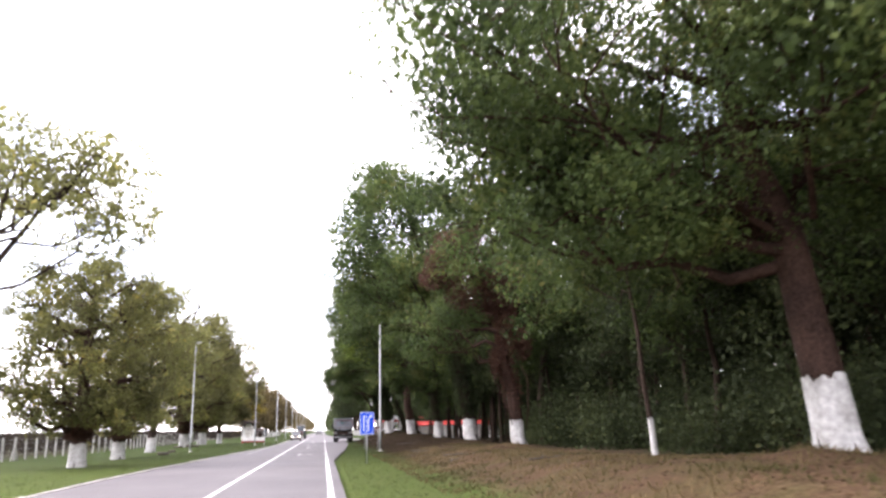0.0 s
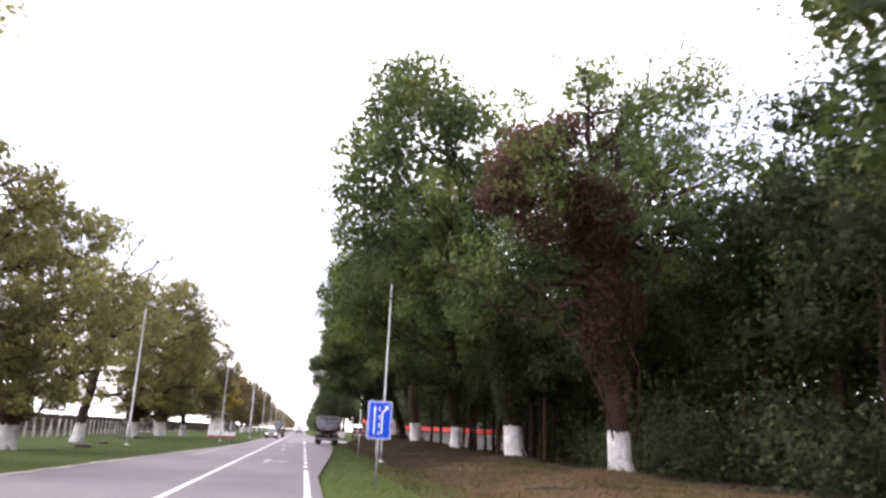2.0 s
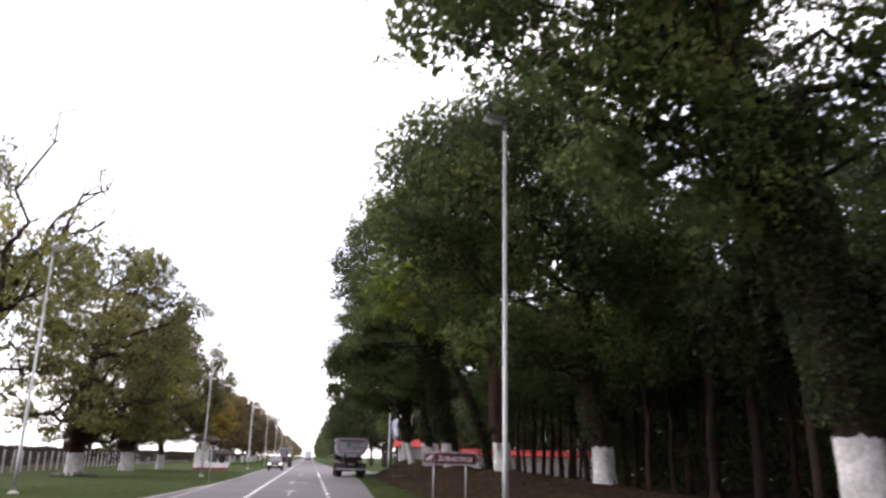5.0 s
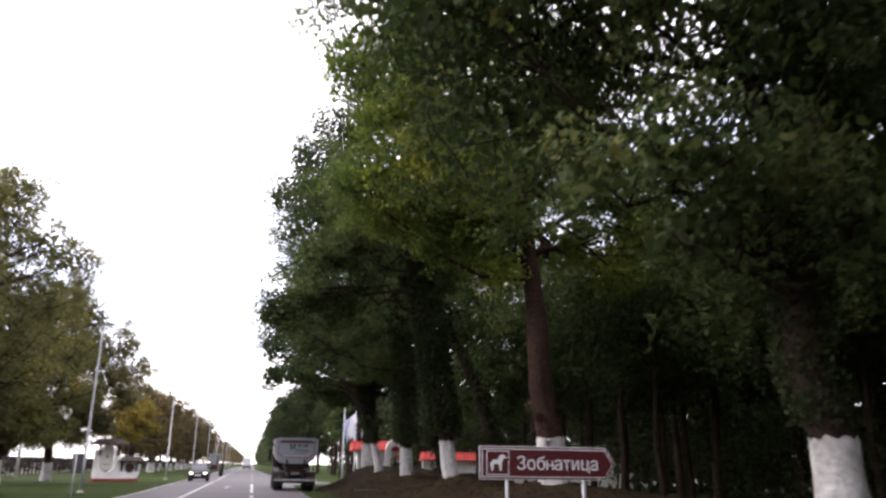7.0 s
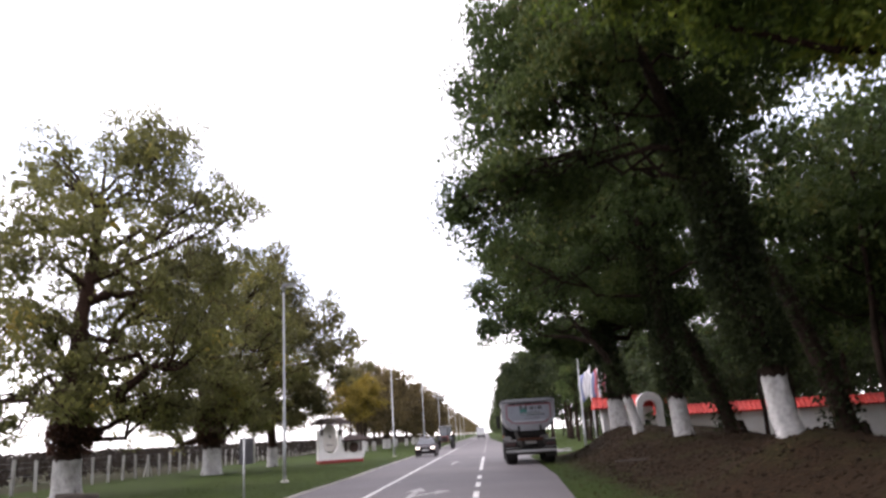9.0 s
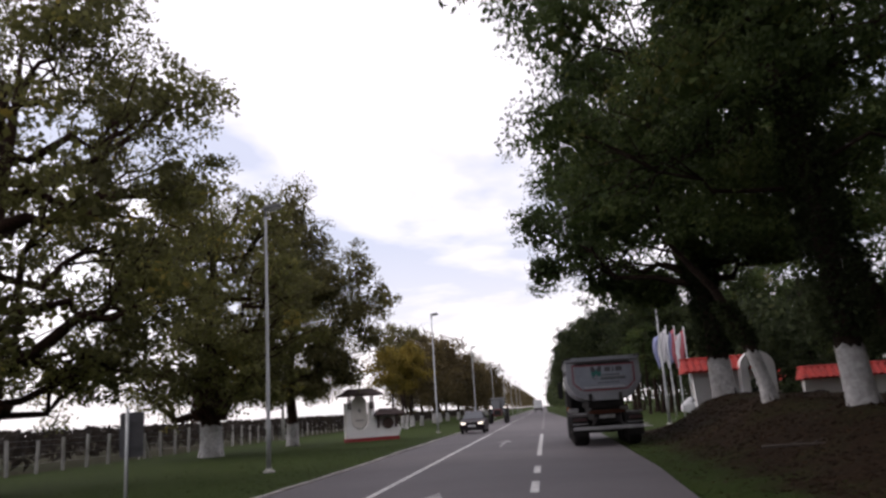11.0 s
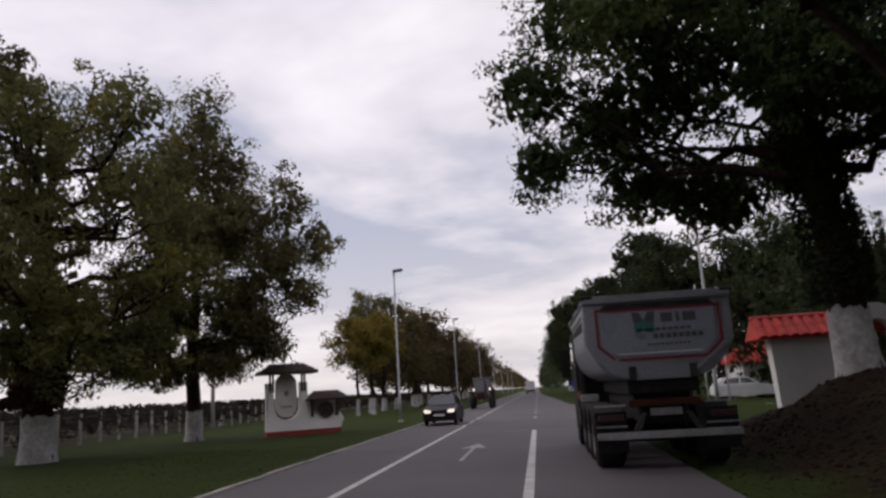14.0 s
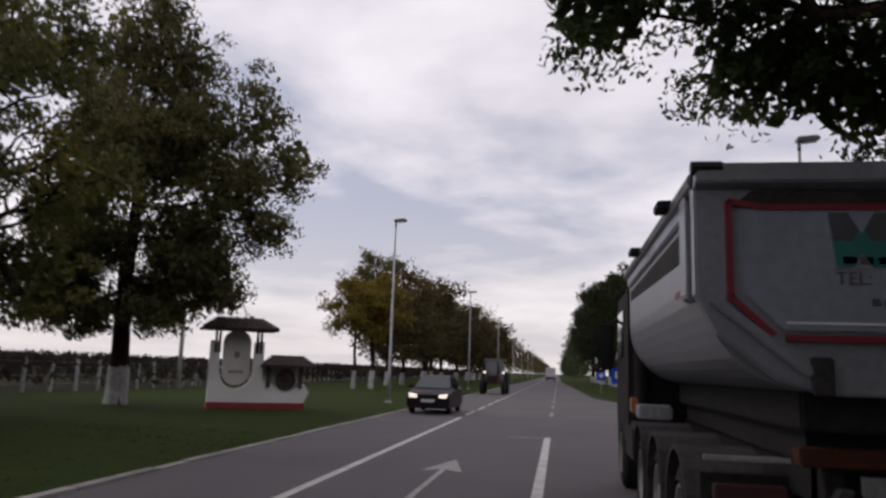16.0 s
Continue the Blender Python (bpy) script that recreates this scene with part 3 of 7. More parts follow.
def tree_template(name, seed, height, trunk_r, fork, crown, limbs, clumps, leaves, leaf_len, clump_r, leaf_mat, bark=BARK,
                  lean=(0.0, 0.0), painted=1.35, ivy=0, ivy_mat=None, dead=0, label="", category="tree", lobes=None, lobe=0.42, skirt=0.55, subs=6, ivy_top=1.6, more=(), droop=False, deep_share=0.11, deep_size=1.8, tight=0.4, bulk=0.0, red=(), stout=1.0):
    """A tree under one Empty: trunk with limbs, limewashed base, crown. crown: centre x, y, z and radii x, y, z.
    The crown is a set of lobes at the ends of the limbs, each a shell of leaf clumps."""
    rng = np.random.default_rng(seed)
    root = thing(name, label, category, (0, 0, -500))
    cx, cy, cz, rx, ry, rz = crown
    g = Geo()
    top = np.array([0, 0, min(cz + rz * 0.55, height * 0.85)])
    tp = [np.array([0, 0, -0.5]), np.array([0, 0, 0.0]), np.array([lean[0] * 0.06, lean[1] * 0.06, 0.4])]
    for t in (0.09, 0.2, 0.34, 0.5, 0.68, 0.85, 1.0):
        p = top * t
        p[:2] = np.array(lean) * t + np.array([cx, cy]) * 0.6 * t * t
        p = p + rng.normal(size=3) * (0.10 if t > 0.12 else 0.02) * height / 15
        tp.append(p)
    tr = [trunk_r * 1.38, trunk_r * 1.2, trunk_r * 1.06] + [trunk_r * w for w in (1.0, 0.92, 0.82, 0.62, 0.42, 0.24, 0.1)]
    g.tube(tp, tr, 12)
    spine = np.array(tp[3:])

    def along(h):
        z = spine[:, 2]
        return np.array([np.interp(h, z, spine[:, k]) for k in range(3)]), float(np.interp(h, z, tr[3:]))
    if ivy_top > 2:
        # two thin climbing stems beside the trunk
        for s in (-1, 1):
            g.tube([(s * 0.36, -0.2, 0.9), (s * 0.62 - 0.1, -0.3, 2.2), (s * 0.95 - 0.4, -0.2, 3.6), (s * 0.7 - 0.9, 0.0, 5.2)], [0.04, 0.034, 0.028, 0.02], 6)
    if not painted:
        for k in range(5):
            a = 2 * math.pi * (k + rng.uniform(-0.3, 0.3)) / 5
            d = np.array([math.cos(a), math.sin(a), 0])
            g.tube([np.array([0, 0, 0.55]) + d * trunk_r * 0.75, d * trunk_r * 1.35 + [0, 0, 0.12], d * trunk_r * 2.1 + [0, 0, -0.15]],
                   [trunk_r * 0.34, trunk_r * 0.28, trunk_r * 0.1], 6)
    if lobes is None:
        lobes = [(cx, cy, cz + rz * 0.1, 0.55 * rx, 0.6 * rz)]
        for k in range(limbs):
            e = -skirt + (0.95 + skirt) * (k + 0.5) / limbs
            e = min(e, 0.93)
            a = k * 2.4 + rng.uniform(-0.3, 0.3)
            q = math.sqrt(max(0.0, 1 - e * e)) * rng.uniform(0.55, 0.72)
            lr = lobe * rx * rng.uniform(0.75, 1.2)
            lobes.append((cx + math.cos(a) * rx * q, cy + math.sin(a) * ry * q, cz + e * rz * 0.68, lr, lr * rng.uniform(0.65, 0.95)))
    lobes = np.array([*lobes, *more])
    knots = [spine[spine[:, 2] > fork * 0.9]]
    on_limbs = []
    for k, (lx, ly, lz, lr, lh) in enumerate(lobes[1:]):
        h = min(max(fork, lz - 0.45 * math.hypot(lx, ly) - 0.5) + rng.uniform(0.0, 0.1) * height, top[2] * 0.9)
        if droop and lz < fork + 1.6 and lz + 0.9 < top[2] * 0.9:
            h = min(max(h, lz + 0.9 + 2.6 * (k * 0.618 % 1)), top[2] * 0.8)
        p0, r0 = along(h)
        path = wander(rng, p0, (lx, ly, lz), 7, 0.015 * height, ((0.03 if lz < h + 1.0 else -0.025) + 0.03 * (k * 0.382 % 1 - 0.5)) * height)
        rr = np.linspace(min((0.5 * r0 + 0.02) * stout, trunk_r * stout * (0.38 if k % 4 == 1 else 0.22)), 0.025, 7)
        g.tube(path, rr, 7)
        knots.append(path[2:])
        on_limbs.append(path[3:6] + rng.normal(size=(3, 3)) * 0.25)
        for m in range(subs):
            b0 = path[3 + m % 4]
            out = rng.normal(size=3); out[2] = out[2] * 0.6 + 0.25
            b1 = np.array([lx, ly, lz]) + out / np.linalg.norm(out) * lr * rng.uniform(0.6, 0.95)
            sub = wander(rng, b0, b1, 5, 0.12)
            g.tube(sub, np.linspace(rr[3 + m % 4] * 0.5 + 0.008, 0.012, 5), 5)
            knots.append(sub[1:])
    knots = np.concatenate(knots)
    # clumps of leaves on the shells of the lobes
    area = lobes[:, 3] ** 2
    area[0] *= 0.5
    count = np.maximum(3, clumps * area / area.sum()).astype(int)
    cc = []
    for (lx, ly, lz, lr, lh), k in zip(lobes, count):
        u = rng.normal(size=(k, 3)); u /= np.linalg.norm(u, axis=1)[:, None]
        lump = np.array([1 + 0.28 * noise.noise(Vector(q) * 2.3 + Vector((seed + lx, lz, 0))) for q in u.tolist()])
        rad = rng.uniform(0.35, 1.0, k) ** 0.45 * lump
        cc.append(np.stack([lx + u[:, 0] * lr * rad, ly + u[:, 1] * lr * rad, lz + u[:, 2] * lh * rad], axis=1))
    cc = np.concatenate(cc + on_limbs)
    cc = cc[cc[:, 2] > fork * 0.6]
    for c in cc[::4 if subs > 3 else 12]:
        near = knots[np.argmin(((knots - c) ** 2).sum(axis=1))]
        g.tube([near, (near + c) / 2 + rng.normal(size=3) * 0.1, c], [0.022, 0.016, 0.007], 4, False)
    for k in range(dead):
        p0, r0 = along(top[2] * (0.62 + 0.1 * k % 0.3))
        a = rng.uniform(-1.2, 1.2)
        end = np.array([p0[0] + math.cos(a) * rx * rng.uniform(0.6, 1.1), p0[1] + math.sin(a) * ry * 0.8, height * rng.uniform(0.86, 1.02)])
        path = wander(rng, p0, end, 7, 0.35)
        g.tube(path, np.linspace(0.13, 0.03, 7), 6)
        for m in range(9):
            b0 = path[2 + m % 5]
            b1 = b0 + np.array([rng.uniform(-0.4, 1.6), rng.uniform(-1, 1), rng.uniform(0.2, 2.0)])
            g.tube(wander(rng, b0, b1, 5, 0.15), np.linspace(0.045, 0.012, 5), 4)
    part("trunk", g, bark, root, smooth=True)
    if painted:
        w = Geo()
        hs = [-0.4, 0.0, 0.2, 0.4, 0.75, painted - 0.05, painted]
        vs, fs, n = [], [], 24
        cols = [np.interp(h, [q[2] for q in tp], [q[0] for q in tp]) for h in hs]
        rows_y = [np.interp(h, [q[2] for q in tp], [q[1] for q in tp]) for h in hs]
        rads = [np.interp(h, [q[2] for q in tp], tr) for h in hs]
        for i, h in enumerate(hs):
            for k in range(n):
                a = 2 * math.pi * k / n
                flute = 1 + (0.10 * max(0.0, 0.45 - h) + 0.028) * (math.cos(5 * a + 0.7) + 0.5 * math.cos(8 * a + seed)) + 0.015 * rng.normal()
                jag = 0.04 * rng.normal() if i == len(hs) - 1 else 0.0
                r = rads[i] * 1.02 * flute + 0.012
                vs.append((cols[i] + math.cos(a) * r, rows_y[i] + math.sin(a) * r, h + jag))
        for i in range(len(hs) - 1):
            for k in range(n):
                fs.append((i * n + k, i * n + (k + 1) % n, (i + 1) * n + (k + 1) % n, (i + 1) * n + k))
        w.add(vs, fs)
        part("limewashed_base", w, LIME, root, "chalky white limewash band", smooth=True)
    per = max(4, int(leaves * (1 - deep_share)) // len(cc))
    off = rng.normal(size=(len(cc), per, 3))
    off /= np.linalg.norm(off, axis=2)[:, :, None]
    off *= rng.uniform(0, 1, (len(cc), per, 1)) ** tight * clump_r * rng.uniform(0.65, 1.35, (len(cc), 1, 1))
    off[:, :, 2] *= 0.72
    off[:, :, 2] -= 0.25 * (off[:, :, 0] ** 2 + off[:, :, 1] ** 2) / clump_r
    pts = (cc[:, None, :] + off).reshape(-1, 3)
    v, f = leaf_quads(pts, seed + 1, leaf_len, leaf_len * 0.48)
    # larger leaves deep inside keep the lobes from being see-through
    k = int(leaves * deep_share)
    inner = lobes[rng.choice(len(lobes), k, p=area / area.sum())]
    ball = rng.normal(size=(k, 3)); ball /= np.linalg.norm(ball, axis=1)[:, None]
    ball *= rng.uniform(0, 1, (k, 1)) ** 0.5 * (0.62 if deep_share < 0.12 else 0.74)
    deep = inner[:, :3] + ball * inner[:, [3, 3, 4]]
    v2, f2 = leaf_quads(deep, seed + 3, leaf_len * deep_size, leaf_len * deep_size * 0.72)
    v, f = np.concatenate([v, v2]), np.concatenate([f, f2 + len(v)])
    crown_ob = new("crown", raw_mesh("crown", v, f, leaf_mat))
    crown_ob.parent = root
    if ivy:
        hh = painted + 0.2 + (fork * ivy_top - painted - 0.2) * rng.uniform(0, 1, ivy) ** (0.42 if ivy_top > 2 else 1.0)
        a = rng.uniform(0, 2 * math.pi, ivy)
        base = [along(h) for h in hh]
        wob = np.array([1.05 + 0.85 * max(0.0, noise.noise((math.cos(q) * 1.2, math.sin(q) * 1.2, h * 0.6 + seed))) for q, h in zip(a, hh)])
        r = np.array([b[1] for b in base]) * wob + rng.uniform(0.0, 0.2, ivy)
        r += bulk * np.clip(0.45 + (hh - painted) / 2.2, 0.45, 1.0) * np.clip(2.2 - hh / fork, 0.3, 1) * rng.uniform(0.3, 1.0, ivy)
        if ivy_top > 2:
            r += rng.uniform(0.0, 1.0, ivy) ** 0.7 * 1.25 * np.clip((hh / hh.max() - 0.55) / 0.4, 0, 1) ** 1.5
        pts = np.stack([[b[0][0] for b in base] + np.cos(a) * r, [b[0][1] for b in base] + np.sin(a) * r, hh], axis=1)
        for lx, ly, lz, lr, lh in red:
            ball = rng.normal(size=(1500, 3)); ball /= np.linalg.norm(ball, axis=1)[:, None]
            pts = np.concatenate([pts, np.array([lx, ly, lz]) + ball * rng.uniform(0, 1, (1500, 1)) ** 0.6 * [lr, lr, lh]])
        v, f = leaf_quads(pts, seed + 2, 0.13, 0.10)
        iv = new("creeper", raw_mesh("creeper", v, f, ivy_mat or leaf_mat))
        iv.parent = root
    return root


def plant(template, x, y, turn, size=1.0, sink=0.0, label="", group=""):
    z = ground_height(x, y) - sink
    ob = copy_thing(template, pose(x, y, z, 0, 0, turn) @ Matrix.Scale(size, 4))
    return tagged(ob, label, "", group)


def drop(template):
    for o in [*template.children_recursive, template]:
        bpy.data.objects.remove(o)


ROW = "limewashed trees along the bank"
big_a = tree_template("roadside_tree", 11, 17, 0.40, 3.4, (-1.8, 0.0, 9.2, 8.2, 7.8, 7.0), 17, 1800, 210000, 0.105, 0.62, LEAF_DARK, bark=BARK_RED, lean=(-1.8, 0.2), painted=1.5, skirt=0.8, deep_share=0.17, deep_size=1.9, more=[(-5.0, 3.0, 6.5, 2.2, 1.7), (-3.0, 5.0, 7.0, 2.2, 1.7), (-1.0, 4.0, 5.5, 2.0, 1.5), (-4.8, 4.5, 8.4, 1.9, 1.5), (2.0, 4.5, 6.5, 2.2, 1.7), (0.0, 6.0, 9.0, 2.2, 1.8), (4.0, 3.0, 8.0, 2.2, 1.8), (-1.5, -1.0, 8.4, 2.2, 1.8), (0.8, 1.0, 8.8, 2.2, 1.8), (-3.5, -0.2, 4.4, 1.3, 1.0), (-4.4, -0.4, 5.0, 1.3, 1.0), (-2.7, 0.8, 4.6, 1.2, 0.9), (-6.0, 5.0, 6.2, 1.2, 0.9), (-5.3, 4.2, 7.8, 1.6, 1.2), (-6.3, 3.4, 8.4, 1.4, 1.1), (-4.6, 5.2, 6.6, 1.4, 1.0)])
big_c = tree_template("roadside_tree", 37, 17, 0.36, 4.6, (0.7, 0.0, 10.6, 5.6, 5.4, 6.2), 15, 580, 42000, 0.135, 0.52, LEAF_DARK, bark=BARK_RED, lean=(-1.7, 0.0), ivy=9000, ivy_mat=IVY_RED, ivy_top=2.2, deep_share=0.08, deep_size=1.9, dead=3, red=[(-3.4, 0, 9.4, 1.2, 1.0), (-2.6, 0.2, 10.8, 1.3, 1.1), (-4.2, 0, 10.4, 1.0, 0.8), (-1.6, 0, 9.2, 1.1, 1.0), (-2.2, 0, 12.0, 1.0, 0.8), (-1.4, 0.2, 7.6, 0.8, 0.9), (-3.0, 0.0, 8.2, 1.1, 1.0), (-4.6, 0.0, 9.3, 0.9, 0.8), (-3.6, 0.2, 11.4, 1.0, 0.8), (0.4, 0.0, 5.6, 0.6, 1.1), (-1.0, 0.0, 4.6, 0.6, 1.1)], more=[(-5.2, 0.3, 5.9, 1.6, 1.2), (-3.8, 0.6, 6.5, 2.0, 1.5), (-3.0, 1.5, 8.2, 1.8, 1.4), (-3.8, -0.3, 9.8, 1.7, 1.4), (-4.5, 0.5, 7.4, 1.7, 1.3), (-5.6, 0.0, 6.8, 1.3, 1.0), (-4.8, 1.0, 5.4, 1.5, 1.1), (-2.6, 0.8, 6.8, 1.5, 1.2), (1.6, 0.5, 7.4, 1.8, 1.4), (3.2, 0.0, 8.4, 1.8, 1.4)])
big_e = tree_template("roadside_tree", 29, 20.5, 0.40, 5.0, (-4.8, 0.3, 13.0, 5.2, 6.2, 7.4), 18, 900, 76000, 0.145, 0.56, LEAF_DARK, lean=(-1.8, 0.2), ivy=7000, ivy_mat=LEAF_WOOD, bulk=0.16, skirt=0.7, lobe=0.42, more=[(1.5, 0.0, 9.3, 2.2, 1.8), (2.8, -0.5, 12.0, 2.2, 2.0), (0.3, 1.0, 7.8, 1.8, 1.5), (-2.4, 0.3, 9.4, 1.8, 1.4), (2.6, 0.0, 6.4, 1.8, 1.3), (0.8, 0.2, 15.0, 2.1, 1.9), (-0.9, -0.4, 11.6, 2.0, 1.7), (-4.0, 0.0, 9.6, 1.7, 1.3), (-1.5, 0.4, 7.6, 1.8, 1.4), (-3.0, -0.6, 7.4, 1.3, 1.0), (-4.3, 0.5, 6.7, 1.6, 1.3), (-2.2, 0.3, 5.9, 1.4, 1.2), (-5.7, 0.0, 8.2, 1.2, 0.9), (-4.8, -0.5, 7.9, 1.3, 1.0), (-3.6, -0.6, 7.9, 1.4, 1.1), (3.4, 0.3, 8.4, 1.9, 1.5), (4.6, 0.0, 10.6, 1.9, 1.6)], deep_share=0.2, deep_size=2.0)
big_b = tree_template("roadside_tree", 23, 17.5, 0.38, 3.6, (-3.0, -0.6, 10.6, 7.0, 5.0, 6.8), 20, 1150, 92000, 0.14, 0.58, LEAF_DARK, lean=(-0.6, -0.3), ivy=2200, ivy_mat=LEAF_WOOD, skirt=0.58, deep_share=0.24, deep_size=1.9, more=[
    (-5.1, -4.0, 4.7, 1.0, 0.8), (-4.0, -3.5, 5.4, 1.3, 1.0), (-2.6, -3.0, 5.2, 1.4, 1.1), (-1.3, -2.5, 5.6, 1.5, 1.2), (-3.5, -2.8, 4.2, 1.0, 0.7), (-0.2, -2.8, 4.6, 1.2, 0.9), (2.4, 0.6, 9.6, 1.8, 1.5), (3.6, 0.2, 7.8, 1.7, 1.3), (1.2, 0.4, 8.0, 1.6, 1.3)])
big_d = tree_template("roadside_tree", 41, 18, 0.43, 4.2, (-1.6, 0.6, 8.9, 6.3, 6.3, 7.4), 16, 1350, 112000, 0.145, 0.53, LEAF_DARK, lean=(-0.6, 0.0), painted=1.5, ivy=5000, ivy_mat=LEAF_WOOD, bulk=0.1, droop=True, tight=0.7, deep_share=0.22, deep_size=2.2, lobes=[
    (-1.4, 0, 8.5, 2.8, 2.8), (-6.6, 1.5, 6.0, 1.2, 1.0), (-6.7, 1, 8.0, 1.4, 1.3), (-5.4, 1.5, 10.3, 1.7, 1.5), (-4.6, 1, 12.8, 1.5, 1.5), (-4.4, 1, 15.0, 1.5, 1.4), (-5.0, 2.0, 7.0, 1.5, 1.2), (-3.9, 2.5, 5.4, 1.6, 1.3),
    (-2.0, 2.5, 5.0, 1.8, 1.3), (-3.3, 1.5, 7.8, 2.2, 1.7), (0.5, 2.5, 5.9, 1.9, 1.4), (-0.5, -1, 7.1, 2.2, 1.7), (2.3, 0.5, 7.3, 2.2, 1.6), (4.1, 0, 9.0, 2.2, 1.8), (1.6, 1, 10.0, 2.5, 2), (-1.4, 2, 10.7, 2.5, 2),
    (-2.9, -1, 10.8, 2.3, 1.9)], more=[
    (-0.4, 0, 13.1, 2.4, 1.9), (-2.9, 1, 14.8, 2.2, 1.8), (0.7, 0, 15.0, 2.2, 1.7), (3.6, 2, 11.3, 2, 1.7), (-4.5, -0.5, 8.9, 1.9, 1.5), (2.6, -0.5, 13.5, 2.4, 2.0), (5.1, 0.0, 12.5, 2.4, 2.0), (4.6, 1.0, 15.5, 2.2, 1.8),
    (6.6, 0.5, 9.6, 2.2, 1.8), (2.0, -1.0, 10.2, 2.4, 2.0), (2.6, -0.5, 6.0, 1.6, 1.1), (4.4, 0.3, 6.6, 1.8, 1.3), (1.2, -1.0, 6.4, 1.5, 1.1), (6.3, 0.4, 7.0, 1.8, 1.3), (8.2, 0.2, 8.0, 1.9, 1.5), (8.0, 0.0, 11.2, 2.1, 1.8)])
big_f = tree_template("roadside_tree", 31, 17.5, 0.25, 5.6, (-3.2, 0.3, 11.5, 6.4, 6.6, 7.0), 20, 940, 72000, 0.145, 0.53, LEAF_DARK, lean=(-1.9, 0.2), painted=1.25, ivy=9000, ivy_mat=LEAF_WOOD, bulk=0.34, ivy_top=1.3, deep_share=0.11, deep_size=1.9, lobes=[
    (-1.2, 0, 11.5, 2.6, 2.6), (-4.4, 0, 10.6, 1.8, 1.6), (-3.7, 1, 13.5, 1.9, 1.6), (-3.8, -1, 8.6, 1.5, 1.2), (-1.9, 0, 15.0, 2.2, 1.8), (1.0, 1, 13.5, 2.4, 2.0), (3.0, 0, 11.0, 2.2, 1.8), (1.0, -1, 9.0, 2.0, 1.5),
    (-1.0, 1.5, 8.0, 1.8, 1.3), (0.5, 2.5, 11.5, 2.2, 1.8), (-2.2, 2, 10.6, 1.9, 1.6), (0.0, -2, 12.0, 2.0, 1.7),
    (-6.5, 0.3, 5.6, 1.0, 0.8), (-5.6, 0.4, 6.3, 1.3, 1.0), (-4.9, 0.2, 7.8, 1.4, 1.1), (-4.2, 1.2, 6.2, 1.3, 1.0), (-4.7, 0.4, 9.2, 1.4, 1.2)])
big_g = tree_template("roadside_tree", 47, 17.0, 0.39, 6.0, (-0.6, 0.3, 13.0, 5.2, 5.4, 4.6), 14, 900, 72000, 0.15, 0.52, LEAF_BACKLIT, bark=BARK_RED, lean=(-0.9, 0.2), ivy=40, ivy_mat=IVY_RED, ivy_top=0.4, deep_share=0.13, deep_size=1.8,
                      red=[(-0.42, -0.15, 1.95, 0.19, 0.24)], lobes=[
    (-1.2, 0, 10.6, 2.2, 1.8), (-6.1, 0, 8.9, 1.2, 0.9), (-5.2, 0.3, 8.0, 1.2, 0.8), (-4.6, 0, 9.6, 1.5, 1.1), (-3.4, 0.4, 7.5, 1.3, 0.9), (-3.0, -0.2, 9.0, 1.6, 1.1), (-1.8, 0.3, 6.5, 1.1, 0.8), (-1.6, 0.2, 8.0, 1.4, 1.0),
    (-5.0, 0.2, 11.6, 1.6, 1.2), (-3.0, 0.5, 12.0, 2.0, 1.5), (-4.0, -0.5, 13.8, 2.0, 1.6)], more=[
    (-6.2, 0.5, 13.2, 1.5, 1.2), (-1.5, 0.5, 15.2, 2.2, 1.7), (1.0, 0, 13.4, 2.2, 1.8), (0.6, 0.3, 11.0, 2.0, 1.5), (2.2, 0.6, 9.4, 1.6, 1.2), (3.8, 0.4, 8.4, 1.5, 1.1), (4.4, 0.2, 10.4, 1.4, 1.1), (1.4, 1.6, 7.8, 1.3, 1.0),
    (3.2, 1.0, 6.8, 1.2, 0.9), (5.6, 1.2, 7.8, 1.4, 1.1)])
big_h = tree_template("roadside_tree", 73, 18.0, 0.30, 5.0, (-1.0, 0.3, 10.5, 6.6, 6.6, 7.0), 20, 1080, 84000, 0.145, 0.55, LEAF_DARK, lean=(-0.9, 0.2), painted=1.4, ivy=6000, ivy_mat=LEAF_WOOD, bulk=0.22, droop=True, deep_share=0.1, deep_size=2.0, lobes=[
    (-1.0, 0, 9.0, 2.8, 2.6), (-6.1, 0.5, 7.6, 1.6, 1.3), (-5.9, -0.5, 10.2, 1.9, 1.6), (-6.2, 0.5, 12.6, 1.8, 1.6), (-5.4, 0.3, 5.0, 1.5, 1.1), (-5.5, 1, 15.1, 2.0, 1.7), (-4.0, 0, 17.0, 1.8, 1.5), (-3.0, -1, 7.6, 2.0, 1.5),
    (-2.5, 0.5, 10.8, 2.3, 1.9), (-0.5, -0.5, 13.2, 2.4, 2.0), (0.5, 0.5, 15.5, 2.2, 1.8)], more=[
    (1.5, 0, 8.8, 2.2, 1.7), (-1.6, 1.5, 5.9, 1.9, 1.2), (2.8, 0.5, 11.0, 2.3, 1.9), (3.3, -0.5, 13.8, 2.2, 1.8), (0.6, 2, 6.6, 1.9, 1.3), (4.5, 0, 8.0, 2.0, 1.5), (5.3, 0.5, 10.6, 2.1, 1.7), (-1.0, 2.5, 11.0, 2.3, 1.9),
    (1.5, 2.2, 13.0, 2.2, 1.8), (-6.9, 0.2, 14.4, 1.6, 1.3), (-6.0, -0.4, 16.6, 1.6, 1.3)])
